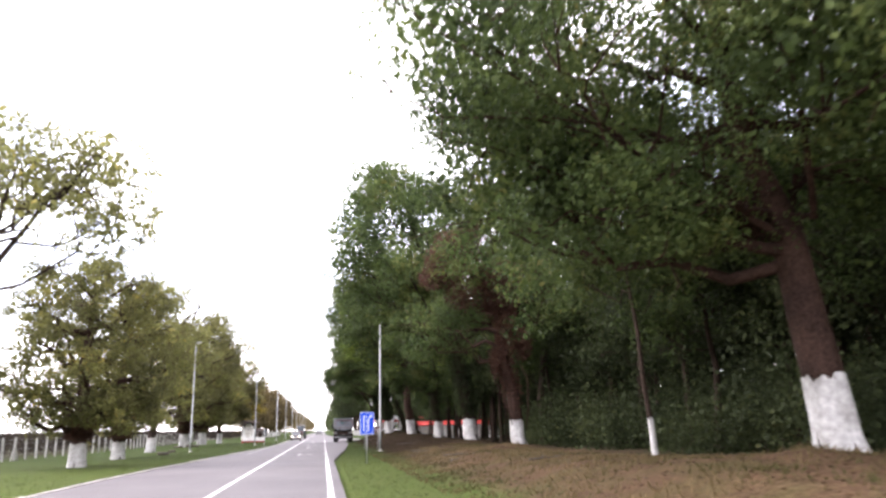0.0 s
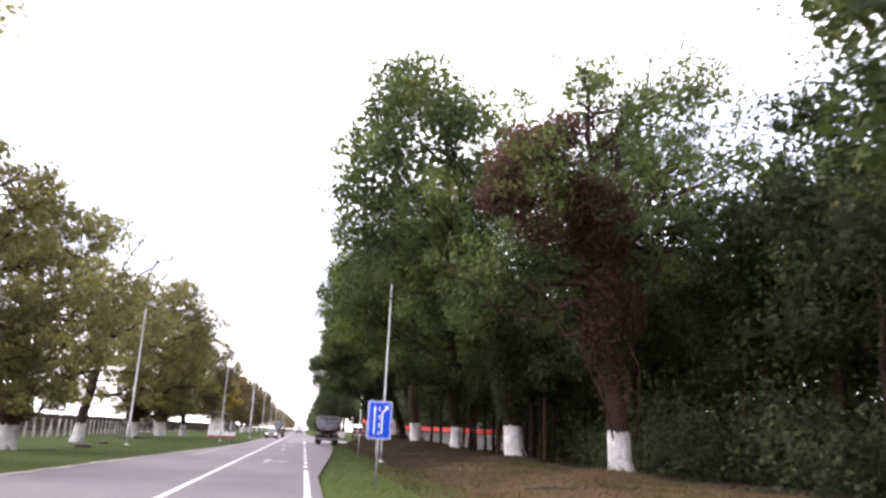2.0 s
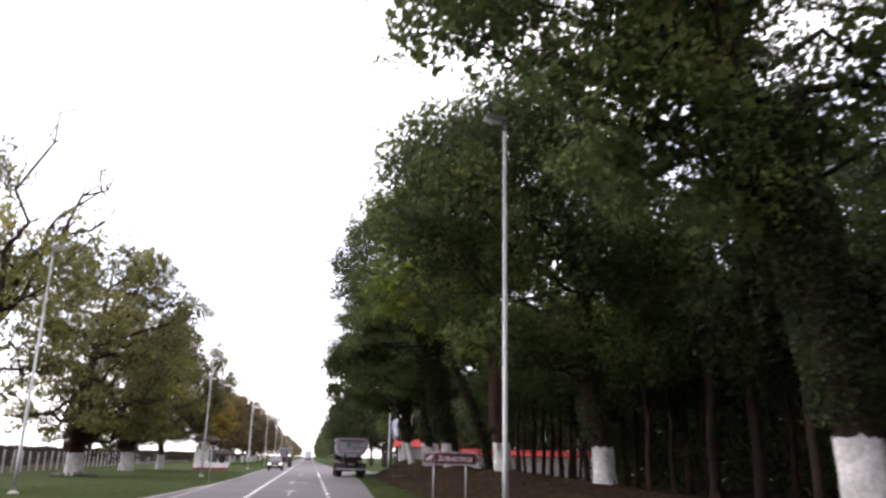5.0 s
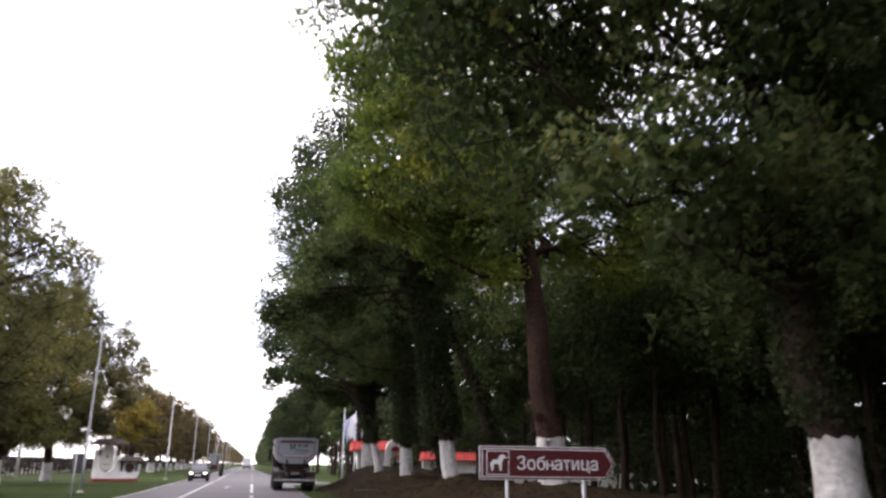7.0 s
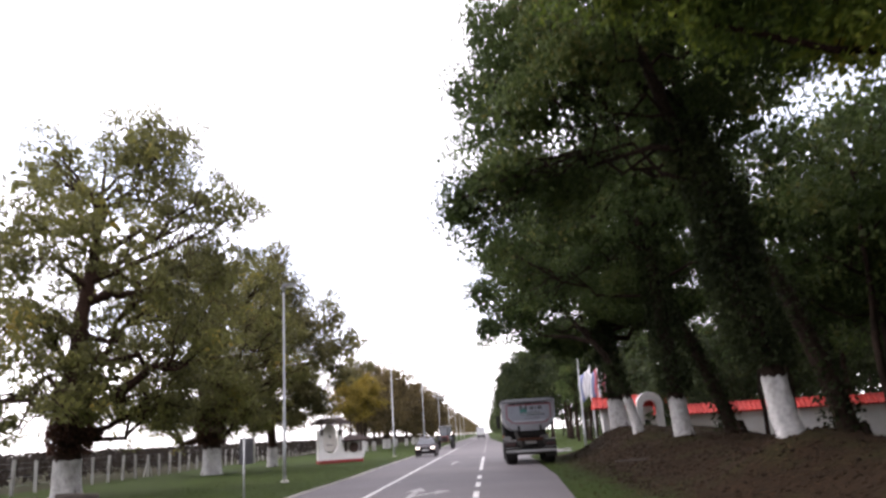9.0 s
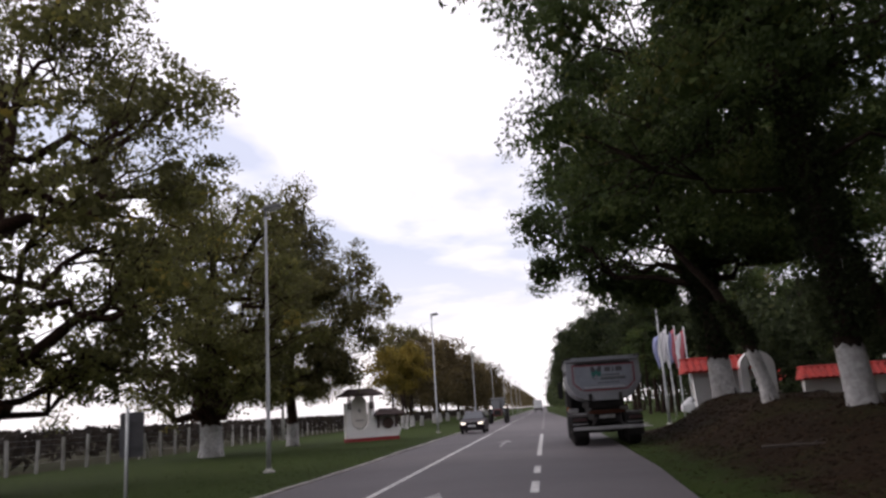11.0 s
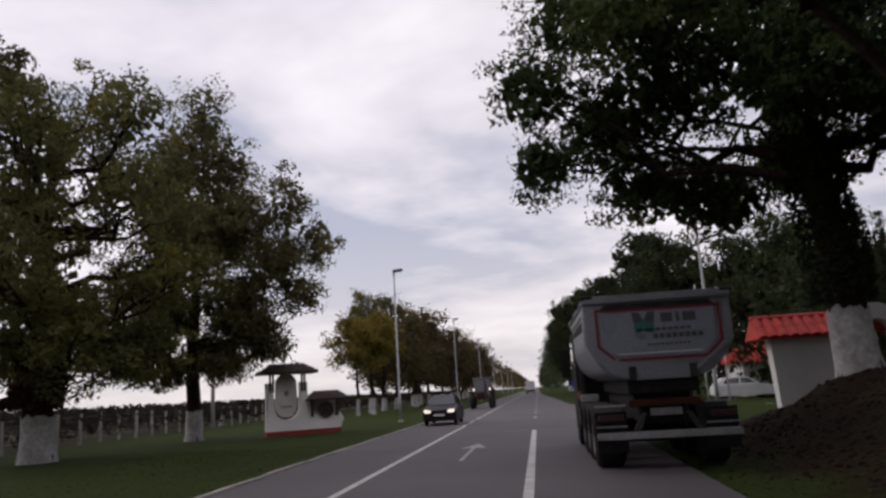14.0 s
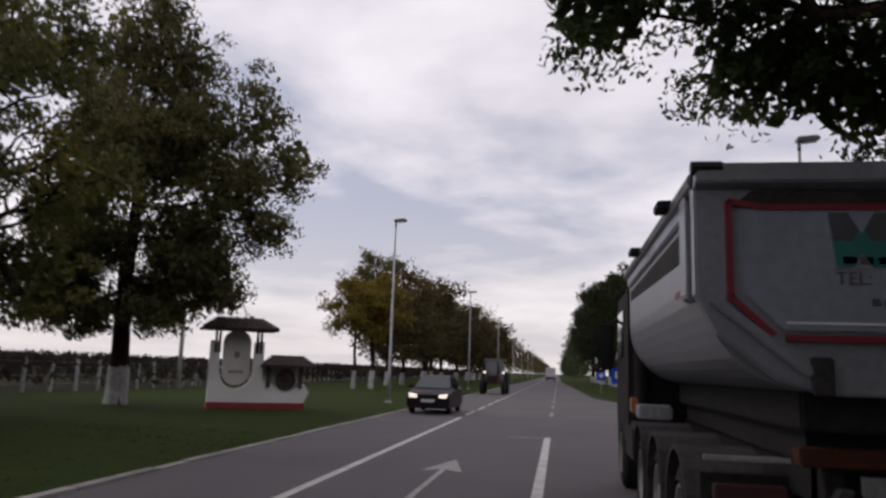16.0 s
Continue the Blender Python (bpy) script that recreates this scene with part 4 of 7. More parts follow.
leaner = tree_template("roadside_tree", 43, 8.2, 0.2, 4.4, (-5.4, 0.3, 7.8, 3.0, 3.2, 2.6), 10, 260, 17000, 0.16, 0.55, LEAF_DARK, lean=(-0.7, 0.3), painted=1.5, ivy=900, ivy_mat=LEAF_WOOD, ivy_top=0.7, bulk=0.05, deep_share=0.16, lobes=[
    (-3.4, 0.3, 8.0, 1.6, 1.4), (-4.6, 0.6, 7.4, 1.3, 1.0), (-3.0, -0.8, 6.8, 1.3, 1.0), (-2.2, 1.0, 7.4, 1.4, 1.1), (-1.0, 0.2, 8.2, 1.5, 1.2), (-3.6, 1.4, 9.2, 1.4, 1.1), (-2.0, -0.6, 9.4, 1.5, 1.2), (0.4, 0.4, 7.2, 1.2, 0.9)])
dark_leaner = tree_template("roadside_tree", 59, 13, 0.27, 6.0, (-3.6, 0.2, 10.4, 3.4, 3.4, 3.2), 9, 180, 11000, 0.18, 0.55, LEAF_DARK, lean=(-3.2, 0.2), painted=0, ivy=2500, ivy_mat=LEAF_WOOD)
slim = tree_template("slim_tree", 53, 14, 0.09, 3.0, (0.2, 1.6, 9.0, 3.5, 3.6, 5.2), 11, 260, 17000, 0.165, 0.55, LEAF_DARK, lean=(-0.7, 0.6), painted=1.3, skirt=0.85, deep_share=0.14, deep_size=2.0)
D = "tall broad-leaved tree with limewashed trunk base on the earth bank"
plant(big_a, 10.22, 10.0, 10, 1.0, 0.1, D, ROW)
plant(big_c, 10.9, 37.4, 0, 1.0, 0.1, "tall tree clad in red-brown creeper with limewashed base", ROW)
plant(big_e, 10.7, 49.8, 0, 1.1, 0.1, D, ROW)
plant(big_b, 10.4, 63.2, -12, 0.98, 0.1, D, ROW)
plant(big_g, 9.05, 73.0, 0, 1.0, 0.1, D, ROW)
plant(big_f, 7.35, 78.5, 0, 1.0, 0.1, D, ROW)
plant(big_d, 8.05, 103.6, 0, 1.0, 0.1, "old spreading tree with limewashed base on an earth mound", ROW)
plant(leaner, 7.4, 95.2, 0, 1.0, 0.1, "leaning tree with limewashed base beside the park wall", ROW)
plant(big_h, 8.1, 90.4, 0, 1.0, 0.1, D, ROW)
plant(dark_leaner, 10.8, 93.0, 0, 1.0, 0.1, "dark leaning tree with an unpainted trunk on the mound", "dark leaning trees")
plant(dark_leaner, 11.0, 83.5, 14, 1.05, 0.1, "dark leaning tree with an unpainted trunk on the mound", "dark leaning trees")
plant(slim, 11.25, 20.8, 0, 1.0, 0.05, "slim young tree with limewashed stem on the bank", ROW)

def wood(seed, height, r, fork, crown, leaves, leaf, mat):
    return tree_template("woodland_tree", seed, height, r, fork, crown, 9, 130 if leaves < 5000 else 190, leaves, leaf, 0.88, mat, painted=0, subs=2, skirt=0.7)


near_d = wood(79, 14, 0.17, 4.6, (0.2, 0.0, 8.6, 4.0, 4.0, 5.6), 6000, 0.26, LEAF_DARK)
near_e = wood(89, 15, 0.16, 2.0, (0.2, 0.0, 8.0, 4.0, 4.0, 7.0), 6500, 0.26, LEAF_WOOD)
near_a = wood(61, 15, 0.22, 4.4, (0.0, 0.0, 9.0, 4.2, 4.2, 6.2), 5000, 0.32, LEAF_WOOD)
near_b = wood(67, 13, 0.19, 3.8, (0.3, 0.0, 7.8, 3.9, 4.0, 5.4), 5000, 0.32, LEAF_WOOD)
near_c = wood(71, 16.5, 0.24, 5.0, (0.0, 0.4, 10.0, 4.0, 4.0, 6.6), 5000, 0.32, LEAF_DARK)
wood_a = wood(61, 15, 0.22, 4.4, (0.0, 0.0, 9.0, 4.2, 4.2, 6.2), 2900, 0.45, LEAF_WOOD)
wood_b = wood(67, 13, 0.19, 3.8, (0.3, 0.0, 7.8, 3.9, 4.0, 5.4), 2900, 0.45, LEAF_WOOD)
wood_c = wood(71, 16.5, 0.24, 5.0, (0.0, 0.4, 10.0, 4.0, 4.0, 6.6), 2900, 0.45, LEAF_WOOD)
pick = random.Random(5)
WD = "dark woodland tree with a bare lower trunk"
for i in range(30):
    y = -4 + i * 4.0 + pick.uniform(-0.9, 0.9)
    x = (15.5, 19.5, 24.5)[i % 3] + pick.uniform(-1.3, 1.3)
    s = pick.uniform(0.8, 1.1)
    if y > 98 and x < 22:
        x += 7
    if 22 < y < 34:
        s *= 0.85
    if 62 < y < 98:
        s *= 0.9
    kind = near_d if 62 < y < 98 else pick.choice((near_a, near_b, near_c))
    plant(kind, x, y, pick.uniform(0, 360), s, 0.1, WD, "woodland behind the bank")
for i in range(11):
    y = 6 + i * 8.4 + pick.uniform(-1.2, 1.2)
    plant(pick.choice((wood_a, wood_b)), 21.0 + pick.uniform(-1.5, 3.0), y, pick.uniform(0, 360), pick.uniform(0.85, 1.05), 0.1, WD, "woodland behind the bank")
for i in range(14):
    y = 12 + i * 3.7 + pick.uniform(-0.8, 0.8)
    plant(near_e if i % 3 else near_d, pick.uniform(14.8, 18.5), y, pick.uniform(0, 360), pick.uniform(0.78, 0.94), 0.1, WD, "woodland behind the bank")
for x, y, turn, s in ((13.4, 86.0, 20, 0.86), (15.6, 90.0, 130, 1.05), (13.9, 95.0, 250, 0.66), (17.2, 98.0, 60, 0.76), (15.2, 102.0, 310, 0.7), (19.5, 93.0, 0, 0.86)):
    plant(near_d, x, y, turn, s, 0.1, WD, "woodland behind the bank")
for x, y, turn, s in ((15.5, 64.5, 30, 0.92), (18.0, 69.0, 190, 0.95), (14.6, 60.0, 280, 0.84)):
    plant(near_c, x, y, turn, s, 0.1, WD, "woodland behind the bank")
for x, y, turn, s in ((14.8, 77.0, 40, 0.84), (18.5, 83.5, 200, 0.92), (17.2, 71.5, 110, 0.9), (21.0, 77.5, 300, 0.95), (16.5, 86.5, 75, 1.08), (19.0, 80.0, 150, 1.1)):
    plant(near_d, x, y, turn, s, 0.1, WD, "woodland behind the bank")
for i in range(18):
    y = 138 + i * 6.2 + pick.uniform(-1.5, 1.5)
    x = pick.choice((16.5, 21, 26, 32)) + pick.uniform(-2, 2)
    plant(pick.choice((wood_a, wood_b, wood_c)), x, y, pick.uniform(0, 360), pick.uniform(0.55, 0.75), 0.1, WD, "woodland past the entrance")
for x, y, s in ((17.2, 115.6, 0.54), (21.5, 114.2, 0.6), (25.5, 115.0, 0.62), (29.5, 113.5, 0.66), (34.5, 114.5, 0.7), (15.0, 120.5, 0.42), (19.2, 118.6, 0.58), (23.4, 119.0, 0.52), (27.6, 118.4, 0.56), (13.6, 141.0, 0.6), (12.8, 152.0, 1.05), (13.5, 161.0, 1.1), (12.6, 170.0, 1.15), (13.2, 180.0, 1.15), (11.5, 189.0, 1.1)):
    plant(pick.choice((wood_a, wood_c)), x, y, pick.uniform(0, 360), s, 0.1, WD, "woodland past the entrance")
for x, y, s in ((11.2, 150.0, 0.6), (13.4, 151.0, 0.78), (16.0, 150.5, 0.84), (18.6, 151.0, 0.9), (20.6, 150.0, 0.96), (23.0, 151.0, 1.03), (26.0, 150.0, 1.03), (29.5, 151.0, 0.9), (15.0, 156.0, 0.8), (19.5, 157.0, 0.95), (24.5, 156.0, 1.05)):
    plant(pick.choice((near_a, near_c)), x, y, pick.uniform(0, 360), s, 0.1, WD, "woodland past the entrance")
for i in range(9):
    plant(pick.choice((wood_a, wood_b)), 26 + i * 4.6 + pick.uniform(-1, 1), 130 + pick.uniform(0, 6) + i * 0.4, pick.uniform(0, 360), pick.uniform(0.7, 0.95), 0.1, WD, "woodland past the entrance")

spruce = tree_template("spruce_tree", 137, 9.6, 0.12, 0.9, (0.0, 0.0, 4.0, 2.0, 2.0, 4.6), 9, 260, 9000, 0.22, 0.34, LEAF_WOOD, painted=0, subs=5, lobes=[
    (0.0, 0.0, 4.0, 0.9, 2.6), (0.9, 0.3, 1.5, 1.1, 0.5), (-0.8, 0.5, 1.6, 1.1, 0.5), (0.0, -1.0, 1.7, 1.1, 0.5), (0.5, 0.8, 2.9, 0.95, 0.5), (-0.8, -0.3, 3.0, 0.95, 0.5), (0.6, -0.6, 3.2, 0.9, 0.5),
    (0.0, 0.6, 4.4, 0.8, 0.5), (-0.5, -0.4, 4.6, 0.8, 0.5), (0.5, -0.2, 4.8, 0.75, 0.45), (0.2, 0.3, 5.9, 0.6, 0.45), (-0.3, -0.1, 6.1, 0.6, 0.45), (0.0, 0.0, 7.2, 0.45, 0.5), (0.0, 0.0, 8.2, 0.28, 0.5), (0.0, 0.0, 9.0, 0.14, 0.45)])
SD = "dark pointed spruce behind the park wall"
plant(spruce, 18.7, 125.0, 0, 1.0, 0.05, SD, "spruces in the park")
plant(spruce, 20.9, 127.5, 70, 0.8, 0.05, SD, "spruces in the park")
plant(spruce, 22.6, 126.0, 160, 0.9, 0.05, SD, "spruces in the park")
for x, y, s in ((17.0, 79.5, 0.8), (18.8, 73.0, 1.0)):
    plant(near_b, x, y, pick.uniform(0, 360), s, 0.1, WD, "woodland behind the bank")
LROW = "limewashed trees along the far verge"
left_a = tree_template("verge_tree", 83, 16.0, 0.44, 1.9, (1.3, 0.5, 8.3, 6.4, 6.2, 8.0), 27, 720, 54000, 0.16, 0.46, LEAF_LEFT, bark=BARK_RED, stout=1.5, painted=1.35, skirt=0.92, lobe=0.285, ivy=2600, ivy_mat=IVY_RED, ivy_top=1.6, bulk=0.12, deep_share=0.09, deep_size=1.9, more=[(-3.2, -1.0, 3.3, 1.3, 1.0), (3.4, 0.2, 3.1, 1.3, 0.9), (0.2, -3.0, 3.2, 1.3, 1.0), (-4.3, 0.6, 4.8, 1.3, 1.1), (1.4, 2.6, 3.0, 1.2, 0.9), (-1.6, -2.2, 2.6, 1.0, 0.7)])
left_b = tree_template("verge_tree", 89, 14, 0.42, 1.8, (0.2, 0.0, 6.9, 5.5, 5.4, 7.0), 25, 640, 46000, 0.16, 0.46, LEAF_LEFT, bark=BARK_RED, stout=1.5, painted=1.3, skirt=0.92, lobe=0.29, ivy=2600, ivy_mat=IVY_RED, ivy_top=1.6, bulk=0.12, deep_share=0.09, deep_size=1.9, more=[(-3.2, -1.0, 3.3, 1.3, 1.0), (3.4, 0.2, 3.1, 1.3, 0.9), (0.2, -3.0, 3.2, 1.3, 1.0), (-4.3, 0.6, 4.8, 1.3, 1.1), (1.4, 2.6, 3.0, 1.2, 0.9), (-1.6, -2.2, 2.6, 1.0, 0.7)])
left_c = tree_template("verge_tree", 97, 14, 0.34, 3.0, (1.0, 0.0, 7.2, 4.8, 4.8, 5.0), 10, 270, 12000, 0.20, 0.55, LEAF_LEFT, lean=(1.2, 0.0), painted=1.2, dead=4, skirt=0.8)
left_h = tree_template("verge_tree", 101, 15, 0.34, 7.0, (2.0, 0.0, 11.2, 6.2, 5.0, 3.8), 10, 250, 10000, 0.19, 0.5, LEAF_LEFT, painted=1.2, dead=1)
poplar = tree_template("poplar_tree", 103, 17.5, 0.31, 2.6, (0.4, 0.0, 9.6, 4.0, 4.0, 7.6), 12, 860, 64000, 0.165, 0.50, LEAF_POPLAR, deep_share=0.18, bark=BARK_RED, painted=1.3, lobes=[
    (0.2, 0.0, 9.5, 2.0, 3.6), (0.3, 0.2, 14.6, 1.1, 2.4), (-0.6, -0.3, 12.6, 1.5, 2.2), (1.2, 0.2, 12.0, 1.6, 2.2), (-1.6, 0.3, 9.8, 1.9, 2.2), (2.2, -0.4, 9.4, 1.9, 2.0), (0.2, 1.6, 9.0, 1.9, 2.2), (0.2, -1.7, 8.6, 1.9, 2.2),
    (4.4, 0.2, 10.0, 1.2, 2.3), (3.9, -0.5, 7.4, 1.6, 1.4), (-2.4, -0.4, 6.6, 1.9, 1.7)], more=[
    (1.6, 0.8, 6.0, 2.0, 1.5), (-0.8, -1.0, 5.4, 1.6, 1.2), (5.6, 0.2, 8.2, 0.9, 1.3), (-1.7, -0.8, 4.3, 1.5, 1.0), (2.7, -0.6, 4.6, 1.5, 1.0), (0.6, 0.9, 3.9, 1.3, 0.9), (4.9, 0.0, 6.0, 1.0, 0.9), (-2.6, -0.6, 3.4, 1.3, 0.9),
    (-0.6, -1.2, 3.0, 1.2, 0.8), (1.7, -0.8, 3.2, 1.3, 0.8), (3.6, -0.3, 3.8, 1.1, 0.8)])
LD = "broad-leaved verge tree with limewashed base on mown grass"
plant(left_h, -13.2, 27.5, 0, 1.0, 0.05, "tall sparse verge tree with limewashed base", LROW)
plant(left_b, -12.9, 41.1, 30, 1.0, 0.05, LD, LROW)
plant(left_a, -14.0, 54.0, 60, 0.92, 0.05, LD, LROW)
plant(left_c, -15.7, 72.0, 10, 1.14, 0.05, "leaning verge tree with bare dead upper branches", LROW)
plant(left_a, -16.2, 92.5, 20, 1.15, 0.05, LD, LROW)
plant(left_b, -16.8, 110.5, 120, 1.27, 0.05, LD, LROW)
plant(poplar, -15.7, 120.4, 0, 1.12, 0.05, "tall slender poplar with limewashed base near the monument", LROW)
yellow = tree_template("verge_tree", 107, 8.5, 0.12, 2.4, (0.0, 0.0, 5.2, 2.6, 2.6, 3.0), 8, 100, 4600, 0.22, 0.5, LEAF_YELLOW, painted=1.2, subs=2, skirt=0.75)
young_poplar = tree_template("poplar_tree", 127, 11.5, 0.15, 2.2, (0.0, 0.0, 6.6, 2.3, 2.3, 5.0), 9, 110, 4600, 0.2, 0.5, LEAF_POPLAR, painted=1.2, subs=2, skirt=0.8)
brown = tree_template("verge_tree", 109, 12.0, 0.22, 1.9, (0.0, 0.0, 6.2, 4.8, 4.8, 5.6), 12, 170, 4400, 0.36, 0.8, LEAF_BROWN, painted=1.2, subs=2, skirt=0.92, lobe=0.36)
brown_b = tree_template("verge_tree", 131, 11.0, 0.2, 1.8, (0.4, 0.0, 5.8, 4.4, 4.6, 4.8), 10, 150, 4200, 0.36, 0.8, LEAF_BROWN, painted=1.2, subs=2, skirt=0.92, lobe=0.44, dead=2)
plant(yellow, -15.4, 152.5, 0, 1.2, 0.05, "small yellowing tree with limewashed stem", LROW)
plant(yellow, -14.3, 154.0, 80, 1.25, 0.05, "small yellowing tree with limewashed stem", LROW)
plant(young_poplar, -15.9, 160.0, 140, 1.25, 0.05, "small poplar with limewashed base", LROW)
for i in range(17):
    plant(brown_b if i % 3 == 1 else brown, -15.6 + pick.uniform(-1.0, 1.0), 166 + i * 7.4 + pick.uniform(-1.4, 1.4), pick.uniform(0, 360), pick.uniform(1.08, 1.36), 0.05, "browning verge tree with limewashed base", LROW)
far_big = tree_template("avenue_tree", 113, 19, 0.42, 4.5, (-0.8, 0.0, 11.0, 6.0, 6.0, 8.0), 12, 220, 6000, 0.48, 1.0, LEAF_WOOD, painted=1.4, subs=2, skirt=0.75)
for i in range(10):
    plant(far_big, 9.2 + pick.uniform(-0.6, 0.6), 196 + i * 10.0 + pick.uniform(-1.5, 1.5), pick.uniform(0, 360), pick.uniform(0.9, 1.05), 0.05, "tall dark avenue tree with limewashed base", "avenue trees past the junction")
for t in (big_a, big_b, big_c, big_d, big_e, big_f, big_g, big_h, leaner, dark_leaner, slim, spruce, near_d, near_e, near_a, near_b, near_c, wood_a, wood_b, wood_c, left_a, left_b, left_c, left_h, poplar, young_poplar, yellow, brown, brown_b, far_big):
    drop(t)


def leaf_mass(name, label, category, mat, centres, per, spread, size, seed):
    """Many leaves round many centres, as one mass."""
    rng = np.random.default_rng(seed)
    cc = np.array(centres)
    pts = (cc[:, None, :3] + rng.normal(size=(len(cc), per, 3)) * spread).reshape(-1, 3)
    v, f = leaf_quads(pts, seed + 1, size, size * 0.6)
    return tagged(new(name, raw_mesh(name, v, f, mat)), label, category, kind="stuff")


def build_masses():
    rng = np.random.default_rng(77)
    cc = []
    for i in range(680):
        x, y = rng.uniform(13.5, 27), rng.uniform(-20, 105)
        if x < 13 + 0.14 * max(0.0, y - 35):
            continue
        cc.append((x, y, ground_height(x, y) + rng.uniform(0.3, 1.0) * (1.2 + 3.0 * smooth01((x - 14) / 8))))
    # taller bushes edge the first stretch
    for i in range(150):
        x, y = rng.uniform(12.8, 15.5), rng.uniform(6, 46)
        cc.append((x, y, ground_height(x, y) + rng.uniform(0.2, 2.2 + 1.4 * math.sin(y * 0.8))))
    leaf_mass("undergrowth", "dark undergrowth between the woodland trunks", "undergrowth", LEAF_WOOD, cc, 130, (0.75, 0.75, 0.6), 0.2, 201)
    cc = []
    for i in range(900):
        x, y = rng.uniform(28, 36), rng.uniform(-30, 106)
        cc.append((x, y, ground_height(x, y) + rng.uniform(0.2, 1.0) ** 0.8 * 8.5))
    for i in range(500):
        x, y = rng.uniform(26, 34), rng.uniform(-10, 106)
        cc.append((x, y, ground_height(x, y) + rng.uniform(0.1, 3.2)))
    for i in range(900):
        x, y = rng.uniform(27, 38), rng.uniform(10, 108)
        cc.append((x, y, ground_height(x, y) + rng.uniform(7.0, 14.5 - 2.5 * abs(math.sin(y * 0.21)))))
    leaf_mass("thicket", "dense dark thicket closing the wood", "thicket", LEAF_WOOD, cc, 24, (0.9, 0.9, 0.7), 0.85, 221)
    cc = []
    for i in range(330):
        x, y = rng.uniform(17, 60), rng.uniform(140, 240)
        cc.append((x, y, rng.uniform(0.5, 6.0)))
    leaf_mass("undergrowth", "dark thicket past the entrance lawn", "undergrowth", LEAF_WOOD, cc, 45, (1.3, 1.3, 1.0), 0.6, 203)
    cc = [(rng.uniform(15, 62), rng.uniform(131, 141), rng.uniform(0.3, 8.0)) for i in range(380)]
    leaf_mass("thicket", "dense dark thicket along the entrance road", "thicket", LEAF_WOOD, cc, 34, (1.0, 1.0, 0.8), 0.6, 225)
    # distant rows of the avenue, both sides
    cc = []
    for i in range(90):
        y = 296 + i * 9.5
        for k in range(16):
            u = rng.normal(size=3); u /= np.linalg.norm(u)
            cc.append((-15.5 + u[0] * 3.6, y + u[1] * 3.6, 7.4 + u[2] * 4.8))
    leaf_mass("distant_trees", "distant browning avenue trees", "far trees", LEAF_BROWN, cc, 10, (0.9, 0.9, 0.9), 0.9, 207)
    cc = []
    for i in range(90):
        y = 298 + i * 9.5
        for k in range(20):
            u = rng.normal(size=3); u /= np.linalg.norm(u)
            cc.append((9.0 + u[0] * 5.0, y + u[1] * 4.0, 10.0 + u[2] * 8.0))
    leaf_mass("distant_trees", "distant dark avenue trees", "far trees", LEAF_WOOD, cc, 10, (1.2, 1.2, 1.2), 1.0, 209)
    # dry crop beyond the fence: close rows of one height
    pts = []
    for i in range(40):
        x = -23.4 - i * 0.8 - (i / 40) ** 2 * 110
        k = 2400 if i < 10 else 700
        yy = rng.uniform(0, 330, k)
        pts.append(np.stack([x + rng.normal(0, 0.2, k), yy, rng.uniform(0.05, 1.0, k) ** 0.6 * (1.92 + 0.05 * np.sin(yy * 0.3))], axis=1))
    pts = np.concatenate(pts)
    v, f = leaf_quads(pts, 211, 0.75, 0.2)
    v[:, 2] = np.clip(v[:, 2], 0.0, 2.06 + 0.05 * np.sin(v[:, 1] * 0.9))
    tagged(new("dry_crop", raw_mesh("dry_crop", v, f, CROP)), "dull brown dry crop in the field behind the fence", "crop", kind="stuff")
    # a far hedge closes the field
    cc = [(rng.uniform(-420, -190), y, rng.uniform(0.3, 3.4)) for y in np.arange(-150, 1100, 2.4)]
    leaf_mass("far_hedge", "far dark hedge line across the field", "far trees", LEAF_WOOD, cc, 26, (2.0, 2.0, 1.0), 1.4, 213)
    # grass blades on the verges
    k = 26000
    xs = np.concatenate([rng.uniform(-13, -5.3, k // 2), rng.uniform(0.9, 5.2, k // 2)])
    ys = rng.uniform(10, 112, k)
    keep = [(x, y) for x, y in zip(xs, ys) if not road_left(y) - 0.15 < x < road_right(y) + 0.08]
    pts = np.array([(x, y, ground_height(x, y) + 0.04) for x, y in keep])
    v, f = leaf_quads(pts, 215, 0.13, 0.035)
    v = v.reshape(-1, 4, 3); v[:, :, 2] = pts[:, None, 2] - 0.02 + (v[:, :, 2] - pts[:, None, 2]) * 0.35; v = v.reshape(-1, 3)
    tagged(new("grass", raw_mesh("grass", v, f, GRASS_BLADE)), "short green verge grass", "grass", kind="stuff")
    k = 11000
    pts = np.array([(x, y, ground_height(x, y) + 0.012) for x, y in zip(rng.uniform(3.4, 13, k), rng.uniform(2, 108, k))])
    v, f = leaf_quads(pts, 217, 0.11, 0.07)
    v = v.reshape(-1, 4, 3); v[:, :, 2] = pts[:, None, 2] + (v[:, :, 2] - pts[:, None, 2]) * 0.3; v = v.reshape(-1, 3)
    tagged(new("leaf_litter", raw_mesh("leaf_litter", v, f, LITTER)), "brown fallen leaves strewn over the bank", "leaf litter", kind="stuff")


